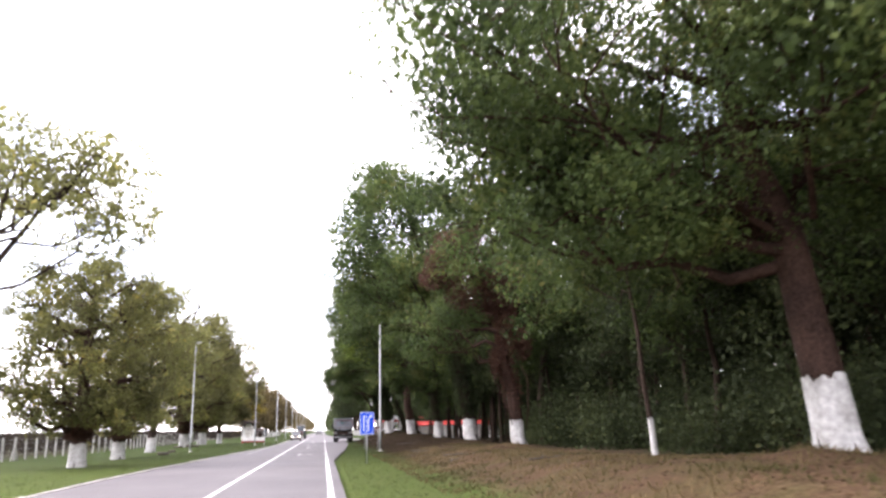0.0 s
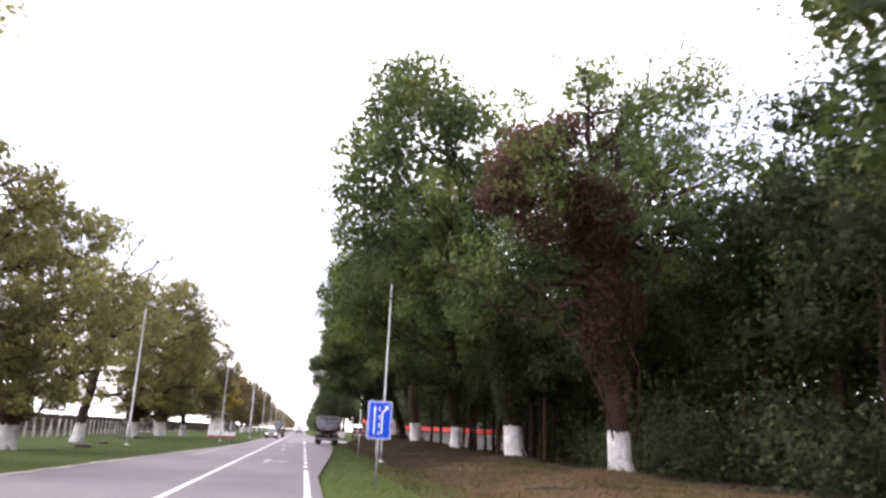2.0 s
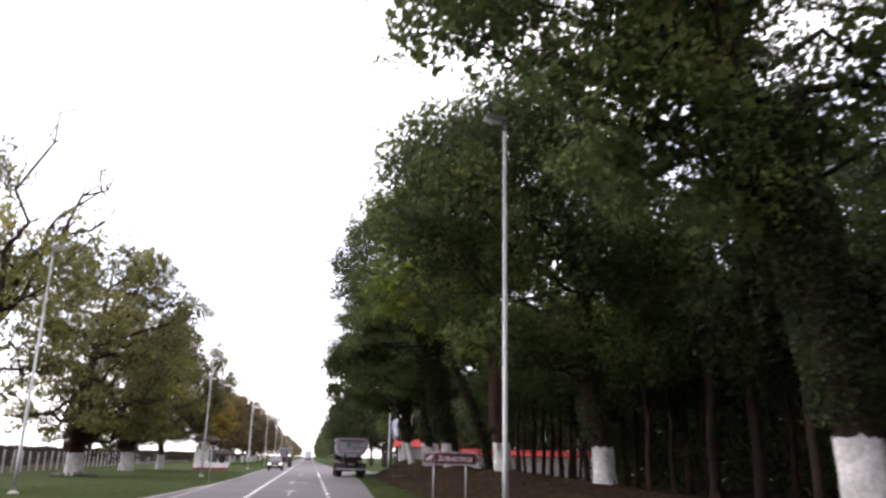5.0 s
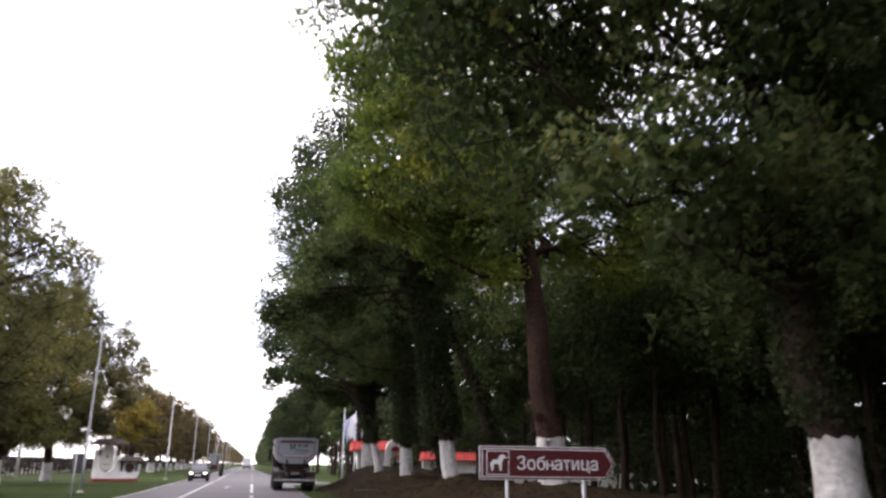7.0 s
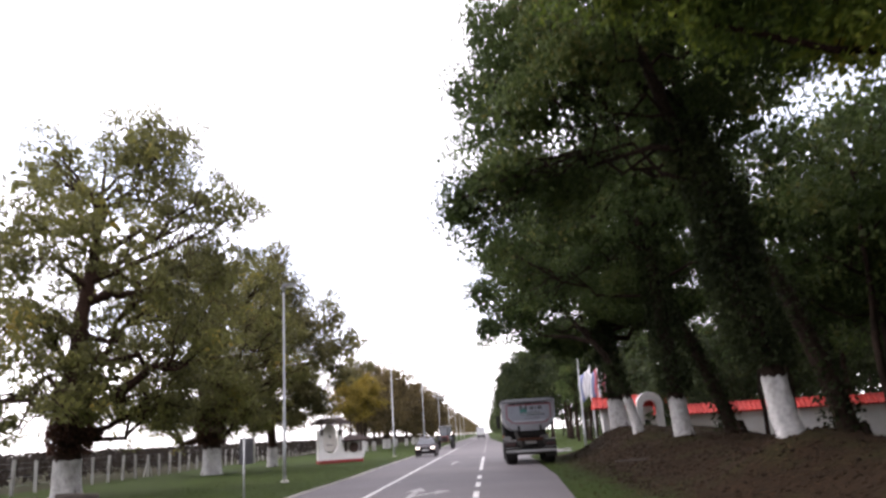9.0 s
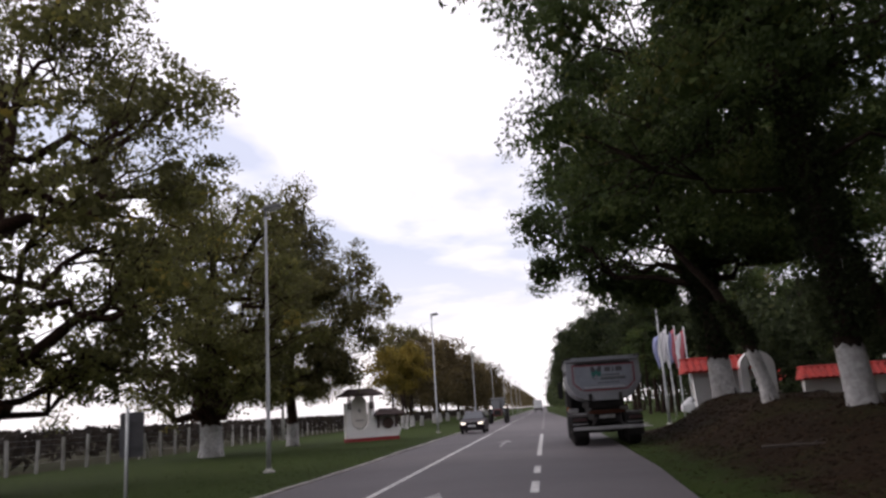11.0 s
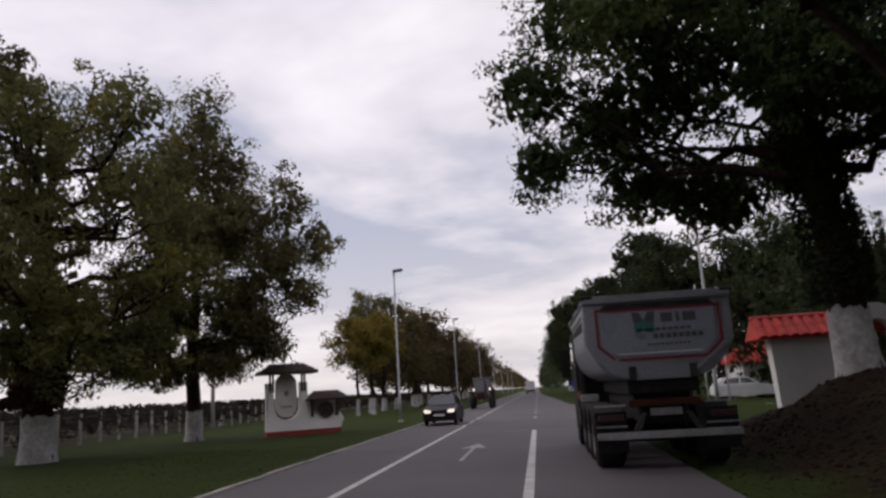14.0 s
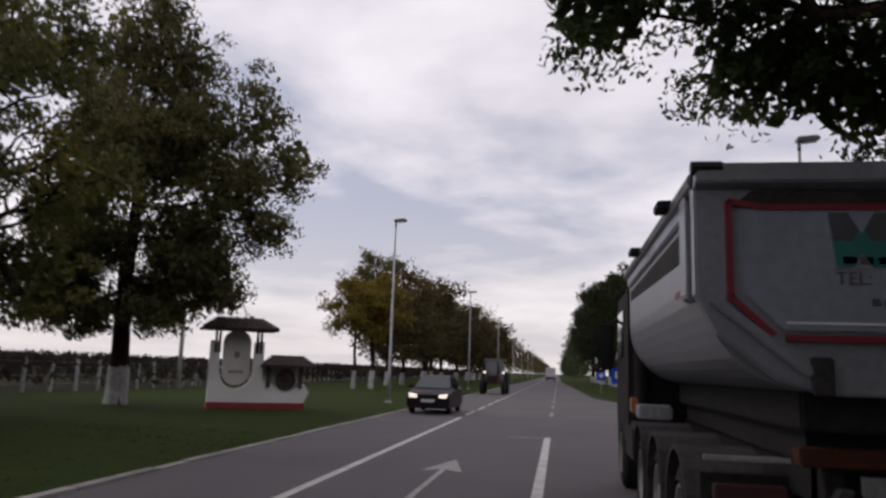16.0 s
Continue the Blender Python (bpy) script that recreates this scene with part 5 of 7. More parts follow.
def build_clods():
    """Small lumps of earth over the bank, one mass."""
    rng = np.random.default_rng(301)
    k = 9000
    xs, ys = rng.uniform(4.6, 12.0, k), rng.uniform(46, 106, k)
    base = np.array([(x, y, ground_height(x, y)) for x, y in zip(xs, ys)])
    shape = np.array([(1, 0, 0), (0, 1, 0), (-1, 0, 0), (0, -1, 0), (0, 0, 0.7), (0, 0, -0.7)], float)
    size = rng.uniform(0.02, 0.075, (k, 1, 1)) ** 1.0 * rng.uniform(0.7, 1.3, (k, 6, 3))
    v = (base[:, None, :] + shape[None] * size).reshape(-1, 3)
    tri = np.array([(0, 1, 4), (1, 2, 4), (2, 3, 4), (3, 0, 4), (1, 0, 5), (2, 1, 5), (3, 2, 5), (0, 3, 5)])
    f = (np.arange(k)[:, None, None] * 6 + tri[None]).reshape(-1, 3)
    tagged(new("earth_clods", raw_mesh("earth_clods", v, f, CLOD)), "dark crumbly clods of earth on the bank", "earth", kind="stuff")


def build_tufts():
    """Dry and green blades standing over the first stretch of the bank, one mass."""
    rng = np.random.default_rng(307)
    k = 26000
    xs, ys = rng.uniform(3.4, 10.8, k), rng.uniform(0, 48, k)
    keep = [noise.noise((x * 0.7, y * 0.7, 5.0)) + 0.5 * noise.noise((x * 2.3, y * 2.3, 9.0)) > rng.uniform(-0.45, 0.35) for x, y in zip(xs, ys)]
    xs, ys = xs[keep], ys[keep]
    k = len(xs)
    base = np.array([(x, y, ground_height(x, y) - 0.01) for x, y in zip(xs, ys)])
    a = rng.uniform(0, 2 * math.pi, k)
    h = rng.uniform(0.05, 0.2, k) * rng.uniform(0.5, 1.0, k)
    side = np.stack([np.cos(a), np.sin(a), np.zeros(k)], axis=1) * rng.uniform(0.012, 0.03, (k, 1))
    tip = base + np.stack([rng.normal(size=k) * h * 0.6, rng.normal(size=k) * h * 0.6, h], axis=1)
    v = np.stack([base - side, base + side, tip], axis=1).reshape(-1, 3)
    f = np.arange(3 * k).reshape(-1, 3)
    tagged(new("dry_grass", raw_mesh("dry_grass", v, f, STRAW)), "straw-coloured and green grass blades on the bank", "grass", kind="stuff")


build_masses()
build_clods()
build_tufts()


# ---- street furniture ----
def street_lamp(x, y, height, turn, label):
    z = ground_height(x, y)
    root = thing("street_lamp", label, "street lamp", (x, y, z), turn, "street lamps")
    part("pole", Geo().tube([(0, 0, -0.3), (0, 0, 1.6), (0, 0, 1.62), (0, 0, height - 0.1)], [0.08, 0.078, 0.066, 0.042], 12), STEEL, root, smooth=True)
    part("base_plate", Geo().lathe([(0.0, 0.2), (0.05, 0.2), (0.07, 0.13), (0.12, 0.115)], (0, 0, 0.0), "z", 12), CONCRETE, root)
    part("collar", Geo().tube([(0, 0, height - 0.3), (0, 0, height - 0.02)], [0.05, 0.05], 10), LAMP_GREY, root, smooth=True)
    head = part("lamp_head", Geo().prism([(-0.07, height - 0.04), (-0.07, height + 0.09), (0.0, height + 0.12), (0.46, height + 0.16), (0.57, height + 0.12), (0.57, height + 0.03)], -0.13, 0.13), LAMP_GREY, root, bevel=0.02)
    part("lens", Geo().prism([(0.08, height - 0.036), (0.53, height + 0.022), (0.50, height - 0.012), (0.11, height - 0.06)], -0.10, 0.10), LAMP_LENS, head, "pale glass lens")
    return root


GREY_LAMP = "slim grey steel street lamp with a flat head"
street_lamp(-11.5, 68.6, 9.8, 0, GREY_LAMP)
street_lamp(-8.2, 96.0, 8.85, 0, GREY_LAMP)
street_lamp(-7.6, 131.0, 9.2, 0, GREY_LAMP)
for k in range(6):
    street_lamp(-7.7, 165.5 + 34.5 * k, 9.2, 0, GREY_LAMP)
street_lamp(4.6, 55.2, 11.0, 180, GREY_LAMP)
street_lamp(7.7, 116.3, 8.6, 0, GREY_LAMP)


def rounded(x0, x1, z0, z1, r, n=5):
    pts = []
    for cx, cz, a0 in ((x1 - r, z1 - r, 0), (x0 + r, z1 - r, 90), (x0 + r, z0 + r, 180), (x1 - r, z0 + r, 270)):
        pts += [(cx + r * math.cos(radians(a0 + 90 * k / n)), cz + r * math.sin(radians(a0 + 90 * k / n))) for k in range(n + 1)]
    return pts


def lane_sign():
    x, y = 2.5, 35.75
    z = ground_height(x, y)
    root = thing("lane_sign", "blue lane-guidance sign with white arrows on a steel post", "road sign", (x, y, z), 4)
    part("post", Geo().tube([(0, 0.06, -0.3), (0, 0.06, 2.45)], [0.035, 0.035], 10), STEEL, root, smooth=True)
    b, t = 1.40, 2.52
    part("border", Geo().prism(rounded(-0.365, 0.365, b, t, 0.06), -0.006, 0.02), SIGN_WHITE, root)
    face = part("panel", Geo().prism(rounded(-0.350, 0.350, b + 0.015, t - 0.015, 0.05), -0.010, 0.0), SIGN_BLUE, root)
    part("inner_border", Geo().prism(rounded(-0.325, 0.325, b + 0.04, t - 0.04, 0.045), -0.013, -0.004), SIGN_WHITE, face)
    part("inner_panel", Geo().prism(rounded(-0.312, 0.312, b + 0.053, t - 0.053, 0.04), -0.016, -0.004), SIGN_BLUE, face)
    part("straight_arrow", Geo().prism([(-0.185, b + 0.16), (-0.135, b + 0.16), (-0.135, t - 0.28), (-0.10, t - 0.28), (-0.16, t - 0.13), (-0.22, t - 0.28), (-0.185, t - 0.28)], -0.020, -0.012), SIGN_WHITE, face)
    part("bent_arrow", Geo().prism([(0.045, b + 0.16), (0.095, b + 0.16), (0.095, t - 0.36), (0.205, t - 0.235), (0.235, t - 0.27), (0.255, t - 0.125), (0.115, t - 0.165), (0.165, t - 0.20), (0.045, t - 0.335)], -0.020, -0.012), SIGN_WHITE, face)
    for k in range(4):
        zz = b + 0.12 + 0.235 * k
        part("lane_dash_mark", Geo().box(-0.035, 0.0, -0.020, -0.012, zz, zz + 0.12), SIGN_WHITE, face)


lane_sign()


def text_part(name, body, size, at, mat, parent, depth=0.004, align="CENTER"):
    """Raised lettering in the built-in font, standing upright and facing -y."""
    cu = bpy.data.curves.new(name, "FONT")
    cu.body, cu.size, cu.extrude, cu.align_x, cu.align_y = body, size, depth, align, "CENTER"
    tmp = bpy.data.objects.new(name, cu)
    scene.collection.objects.link(tmp)
    me = bpy.data.meshes.new_from_object(tmp.evaluated_get(bpy.context.evaluated_depsgraph_get()))
    bpy.data.objects.remove(tmp)
    me.transform(pose(*at, 90, 0, 0))
    me.materials.clear(); me.materials.append(mat)
    ob = new(name, me)
    ob.parent = parent
    return ob


def run_of_text(name, runs, size, left, y, base, width, mat, parent):
    """Raised lettering set from runs of (letters, scale) on one base line, fitted to a width."""
    verts, faces, x = [], [], 0.0
    for letters, s in runs:
        cu = bpy.data.curves.new(name, "FONT")
        cu.body, cu.size, cu.extrude, cu.align_x, cu.align_y = letters, size * s, 0.004, "LEFT", "BOTTOM_BASELINE"
        tmp = bpy.data.objects.new(name, cu)
        scene.collection.objects.link(tmp)
        me = bpy.data.meshes.new_from_object(tmp.evaluated_get(bpy.context.evaluated_depsgraph_get()))
        bpy.data.objects.remove(tmp)
        lo, hi = min(v.co.x for v in me.vertices), max(v.co.x for v in me.vertices)
        k = len(verts)
        verts += [(v.co.x - lo + x, v.co.y, v.co.z) for v in me.vertices]
        faces += [tuple(i + k for i in p.vertices) for p in me.polygons]
        x += hi - lo + size * 0.075
        bpy.data.meshes.remove(me)
    me = bpy.data.meshes.new(name)
    me.from_pydata([(left + vx * width / x, y - vz, base + vy) for vx, vy, vz in verts], [], faces)
    me.materials.append(mat)
    ob = new(name, me)
    ob.parent = parent
    return ob


def brown_sign():
    x, y = 4.36, 61.6
    z = ground_height(x, y)
    root = thing("direction_sign", "brown arrow-shaped tourist sign with white Cyrillic lettering", "road sign", (x, y, z), -2)
    b, t = (1.62 - z) / 0.68 - 0.32, (1.62 - z) / 0.68 + 0.32
    for px in (-0.85, 0.75):
        part("post", Geo().tube([(px, 0.06, -0.4), (px, 0.06, t - 0.06)], [0.035, 0.035], 10), STEEL, root, smooth=True)
    m = (b + t) / 2

    def arrow(g):
        return [(-1.43 + g, b + g), (1.22 - g * 0.5, b + g), (1.43 - g * 1.2, m), (1.22 - g * 0.5, t - g), (-1.43 + g, t - g)]
    part("border", Geo().prism(arrow(0), -0.004, 0.03), SIGN_WHITE, root, bevel=0.006)
    face = part("panel", Geo().prism(arrow(0.014), -0.009, 0.0), SIGN_BROWN, root)
    part("white_rule", Geo().prism(arrow(0.046), -0.012, -0.004), SIGN_WHITE, face)
    part("inner_panel", Geo().prism(arrow(0.064), -0.015, -0.004), SIGN_BROWN, face)
    part("emblem_frame", Geo().box(-1.29, -0.83, -0.018, -0.010, m - 0.23, m + 0.23), SIGN_WHITE, face)
    part("emblem_field", Geo().box(-1.275, -0.845, -0.021, -0.012, m - 0.215, m + 0.215), SIGN_BROWN, face)
    # a horse-like shape
    part("emblem", Geo().prism([(-1.19, m - 0.15), (-1.16, m - 0.15), (-1.14, m - 0.02), (-1.04, m - 0.03), (-1.02, m - 0.15), (-0.985, m - 0.15), (-0.98, m + 0.0), (-0.93, m + 0.10), (-0.90, m + 0.07), (-0.885, m + 0.10),
                                (-0.95, m + 0.165), (-1.02, m + 0.14), (-1.06, m + 0.06), (-1.16, m + 0.055), (-1.22, m - 0.02)], -0.025, -0.016), SIGN_WHITE, face)
    run_of_text("lettering", [("Зоб", 1.0), ("H", 0.74), ("атица", 1.0)], 0.36, -0.66, -0.016, m - 0.125, 1.72, SIGN_WHITE, face)
    root.scale = (0.68, 0.68, 0.68)


brown_sign()


def back_sign():
    x, y = -6.1, 84.0
    root = thing("road_sign", "dark grey back of a narrow road sign on a post", "road sign", (x, y, ground_height(x, y)), 6)
    part("post", Geo().tube([(-0.05, -0.05, -0.3), (-0.05, -0.05, 1.95)], [0.03, 0.03], 10), STEEL, root, smooth=True)
    p = part("panel", Geo().prism(rounded(-0.2, 0.2, 1.14, 1.88, 0.05), 0.0, 0.03), SIGN_BACK, root)
    for zz in (1.28, 1.7):
        part("rail", Geo().box(-0.18, 0.18, -0.03, 0.0, zz, zz + 0.04), SIGN_BACK, p)


back_sign()


def small_blue_sign(x, y, w, h, z0):
    root = thing("blue_sign", "small blue and white sign past the junction", "road sign", (x, y, ground_height(x, y)), 0, "blue signs past the junction")
    part("post", Geo().tube([(0, 0.05, -0.2), (0, 0.05, z0 + h)], [0.03, 0.03], 8), STEEL, root)
    p = part("panel", Geo().prism(rounded(-w / 2, w / 2, z0, z0 + h, 0.05), -0.01, 0.02), SIGN_BLUE, root)
    part("white_mark", Geo().box(-w * 0.18, w * 0.22, -0.016, -0.008, z0 + h * 0.35, z0 + h * 0.8), SIGN_WHITE, p)


small_blue_sign(5.6, 158, 1.0, 1.3, 1.0)
small_blue_sign(4.7, 166, 0.8, 0.8, 1.2)


# ---- fence, pole, kerb stones ----
def build_fence():
    root = thing("boundary_fence", "pale concrete post fence with wires along the field", "fence", (0, 0, 0), kind="structure")
    post = Geo().box(-0.065, 0.065, -0.065, 0.065, -0.3, 1.55).mesh("post", CONCRETE, bevel=0.015)
    prop = Geo().tube([(0, 0.75, -0.2), (0, 0.0, 1.25)], [0.05, 0.05], 6).mesh("prop", CONCRETE)
    lean = random.Random(9)
    for k in range(150):
        y = 12 + k * 2.1
        x = -21.6 - max(0.0, y - 90) * 0.055
        ob = new("post", post)
        ob.parent = root
        ob.matrix_basis = pose(x, y, ground_height(x, y), lean.uniform(-2, 2), lean.uniform(-2, 2), lean.uniform(-8, 8)) @ Matrix.Scale(lean.uniform(0.93, 1.07), 4)
        if k % 14 == 7:
            for s in (0, 180):
                pr = new("prop", prop)
                pr.parent = root
                pr.matrix_basis = pose(x, y, ground_height(x, y), 0, 0, s)
    for h in (0.4, 0.8, 1.2, 1.45):
        pts = [(-21.6 - max(0.0, y - 90) * 0.055, y, h) for y in (12, 50, 90, 150, 220, 325)]
        part("wire", Geo().tube(pts, [0.008] * len(pts), 4), STEEL, root)


def utility_pole():
    x, y = -22.6, 138.0
    root = thing("utility_pole", "grey concrete utility pole with a crossarm", "utility pole", (x, y, ground_height(x, y)))
    part("pole", Geo().tube([(0, 0, -0.4), (0, 0, 8.2)], [0.16, 0.10], 10), CONCRETE, root, smooth=True)
    arm = part("crossarm", Geo().box(-0.7, 0.7, -0.05, 0.05, 7.5, 7.6), STEEL, root)
    for px in (-0.6, 0.0, 0.6):
        part("insulator", Geo().lathe([(7.6, 0.03), (7.66, 0.05), (7.74, 0.05), (7.8, 0.02)], (px, 0, 0), "z", 8), SIGN_WHITE, arm)


build_fence()
utility_pole()


# ---- roadside monument ----
def hip_roof(x0, x1, y0, y1, z0, z1, inset):
    m = (y0 + y1) / 2
    g = Geo()
    g.add([(x0, y0, z0), (x1, y0, z0), (x1, y1, z0), (x0, y1, z0), (x0, y0, z0 + 0.07), (x1, y0, z0 + 0.07), (x1, y1, z0 + 0.07), (x0, y1, z0 + 0.07),
           (x0 + inset, m - 0.1, z1), (x1 - inset, m - 0.1, z1), (x1 - inset, m + 0.1, z1), (x0 + inset, m + 0.1, z1)],
          [(3, 2, 1, 0), (0, 1, 5, 4), (1, 2, 6, 5), (2, 3, 7, 6), (3, 0, 4, 7), (4, 5, 9, 8), (5, 6, 10, 9), (6, 7, 11, 10), (7, 4, 8, 11), (8, 9, 10, 11)])
    return g


def shingles(parent, x0, x1, y0, y1, z0, z1, inset):
    """Shingle courses on the front slope."""
    m = (y0 + y1) / 2 - 0.1
    for c in range(5):
        t0, t1 = c / 5, (c + 1) / 5
        a, b = x0 + inset * t0, x1 - inset * t0
        n = max(4, int((b - a) / 0.2))
        for k in range(n):
            u0, u1 = a + (b - a) * k / n + 0.006, a + (b - a) * (k + 1) / n - 0.006
            ya, yb = y0 + (m - y0) * t0 - 0.02, y0 + (m - y0) * t1
            za, zb = z0 + 0.07 + (z1 - z0 - 0.07) * t0, z0 + 0.07 + (z1 - z0 - 0.07) * t1
            g = Geo().add([(u0, ya, za), (u1, ya, za), (u1, yb, zb + 0.02), (u0, yb, zb + 0.02), (u0, ya, za + 0.03), (u1, ya, za + 0.03), (u1, yb, zb + 0.03), (u0, yb, zb + 0.03)],
                          [(3, 2, 1, 0), (4, 5, 6, 7), (0, 1, 5, 4), (1, 2, 6, 5), (2, 3, 7, 6), (3, 0, 4, 7)])
            part("shingle", g, SHINGLE, parent)


def monument():
    root = thing("welcome_monument", "white rendered roadside monument with brown shingled roofs and red plinth", "monument", (-12.25, 120.75, 0.0), 31)
    part("plinth", Geo().box(-0.03, 3.62, -0.33, 0.33, -0.2, 0.2), PLINTH_RED, root, "faded red painted plinth", bevel=0.01)
    # wall with two horns and a deep curved notch between them
    out = [(0, 0.2), (1.98, 0.2), (1.98, 2.5), (1.65, 2.5), (1.63, 1.35)]
    out += [(0.99 + 0.64 * math.cos(radians(a)), 1.35 + 0.64 * math.sin(radians(a))) for a in range(-10, -180, -17)]
    out += [(0.35, 1.35), (0.33, 2.5), (0, 2.5)]
    part("tall_wall", Geo().prism(out, -0.27, 0.27), WHITE_WALL, root, bevel=0.02)
    low = [(1.98, 0.2), (3.6, 0.2), (3.78, 0.62), (3.62, 0.92), (3.45, 0.98), (3.3, 0.80), (2.9, 0.72), (2.5, 0.80), (2.2, 1.0), (1.98, 1.05)]
    part("low_wall", Geo().prism(low, -0.27, 0.27), WHITE_WALL, root, bevel=0.02)
    cap = [(0.99 + 0.52 * math.cos(radians(a)), 2.42 + 0.52 * math.sin(radians(a))) for a in range(0, 181, 15)]
    cap += [(0.99 + 0.52 * math.cos(radians(a)), 1.36 + 0.52 * math.sin(radians(a))) for a in range(180, 361, 15)]
    slab = part("plaque", Geo().prism(cap, -0.02, 0.2), PLAQUE, root, "pale stone capsule-shaped plaque", bevel=0.015)
    part("emblem", Geo().prism([(0.99 + 0.11 * math.cos(radians(a)), 1.98 + 0.14 * math.sin(radians(a))) for a in range(0, 360, 30)], -0.045, -0.01), BAR_GREY, slab, "dark round emblem")
    for k in range(4):
        part("lettering_bar", Geo().box(0.72 + 0.14 * k, 0.82 + 0.14 * k, -0.035, -0.01, 1.28, 1.40), BAR_GREY, slab)
    for px in (0.16, 0.30, 1.70, 1.84):
        part("roof_post", Geo().box(px - 0.045, px + 0.045, -0.32, -0.24, 2.05, 2.94), TIMBER, root)
    roof = part("tall_roof", hip_roof(-0.40, 2.42, -0.75, 0.75, 2.90, 3.38, 0.62), SHINGLE, root)
    shingles(roof, -0.40, 2.42, -0.75, 0.75, 2.90, 3.38, 0.62)
    for px in (2.18, 3.42):
        part("roof_post", Geo().box(px - 0.07, px + 0.07, -0.36, -0.24, 0.78, 1.58), TIMBER, root)
    roof2 = part("low_roof", hip_roof(1.86, 3.98, -0.65, 0.65, 1.55, 2.0, 0.5), SHINGLE, root)
    shingles(roof2, 1.86, 3.98, -0.65, 0.65, 1.55, 2.0, 0.5)
    part("back_panel", Geo().box(2.1, 3.5, 0.05, 0.2, 0.7, 1.54), WHITE_WALL, root)
    hub = (2.85, -0.33, 1.08)
    ring = Geo()
    pts = [(hub[0] + 0.36 * math.cos(radians(a)), hub[1], hub[2] + 0.36 * math.sin(radians(a))) for a in range(0, 361, 20)]
    wheel = part("cart_wheel", ring.tube(pts, [0.038] * len(pts), 8), TIMBER, root, "old wooden cart wheel")
    for k in range(8):
        a = radians(45 * k)
        part("spoke", Geo().tube([hub, (hub[0] + 0.34 * math.cos(a), hub[1], hub[2] + 0.34 * math.sin(a))], [0.022, 0.016], 6), TIMBER, wheel)
    part("wheel_board", Geo().tube([(hub[0], hub[1] + 0.04, hub[2]), (hub[0], hub[1] + 0.07, hub[2])], [0.35, 0.35], 20), WHEEL_BROWN, wheel, "reddish-brown board behind the spokes")
    part("hub", Geo().tube([(hub[0], hub[1] - 0.07, hub[2]), (hub[0], hub[1] + 0.25, hub[2])], [0.07, 0.07], 10), TIMBER, wheel)


monument()


# ---- park entrance: pier, arch, tiled walls, lodge, flags ----
def tile_roof(parent, x0, x1, y, half, z0, z1, tiles=True):
    """A two-sided red roof along x, with its tiles as pieces on the front slope."""
    roof = part("roof", Geo().prism([(y - half, z0), (y + half, z0), (y + half, z0 + 0.05), (y, z1), (y - half, z0 + 0.05)], x0, x1, "x"), RED_TILE, parent)
    if tiles:
        n = int((x1 - x0) / 0.3)
        rows_n = 2
        g = Geo().tube([(0, 0, 0), (0, 1, 0)], [0.10, 0.085], 8)
        me = g.mesh("roof_tile", RED_TILE)
        slope = math.atan2(z1 - z0 - 0.05, half)
        run = math.hypot(half, z1 - z0 - 0.05) / rows_n
        for k in range(n):
            for r in range(rows_n):
                ob = new("roof_tile", me)
                ob.parent = roof
                px = x0 + (k + 0.5) * (x1 - x0) / n
                t = r / rows_n
                ob.matrix_basis = pose(px, y - half * (1 - t) - 0.02, z0 + 0.05 + (z1 - z0 - 0.05) * t - 0.02, math.degrees(slope), 0, 0) @ Matrix.Diagonal((1.35, run * 1.08, 0.8, 1))
    part("ridge", Geo().tube([(x0, y, z1), (x1, y, z1)], [0.09, 0.09], 8), RED_TILE, roof)
    return roof


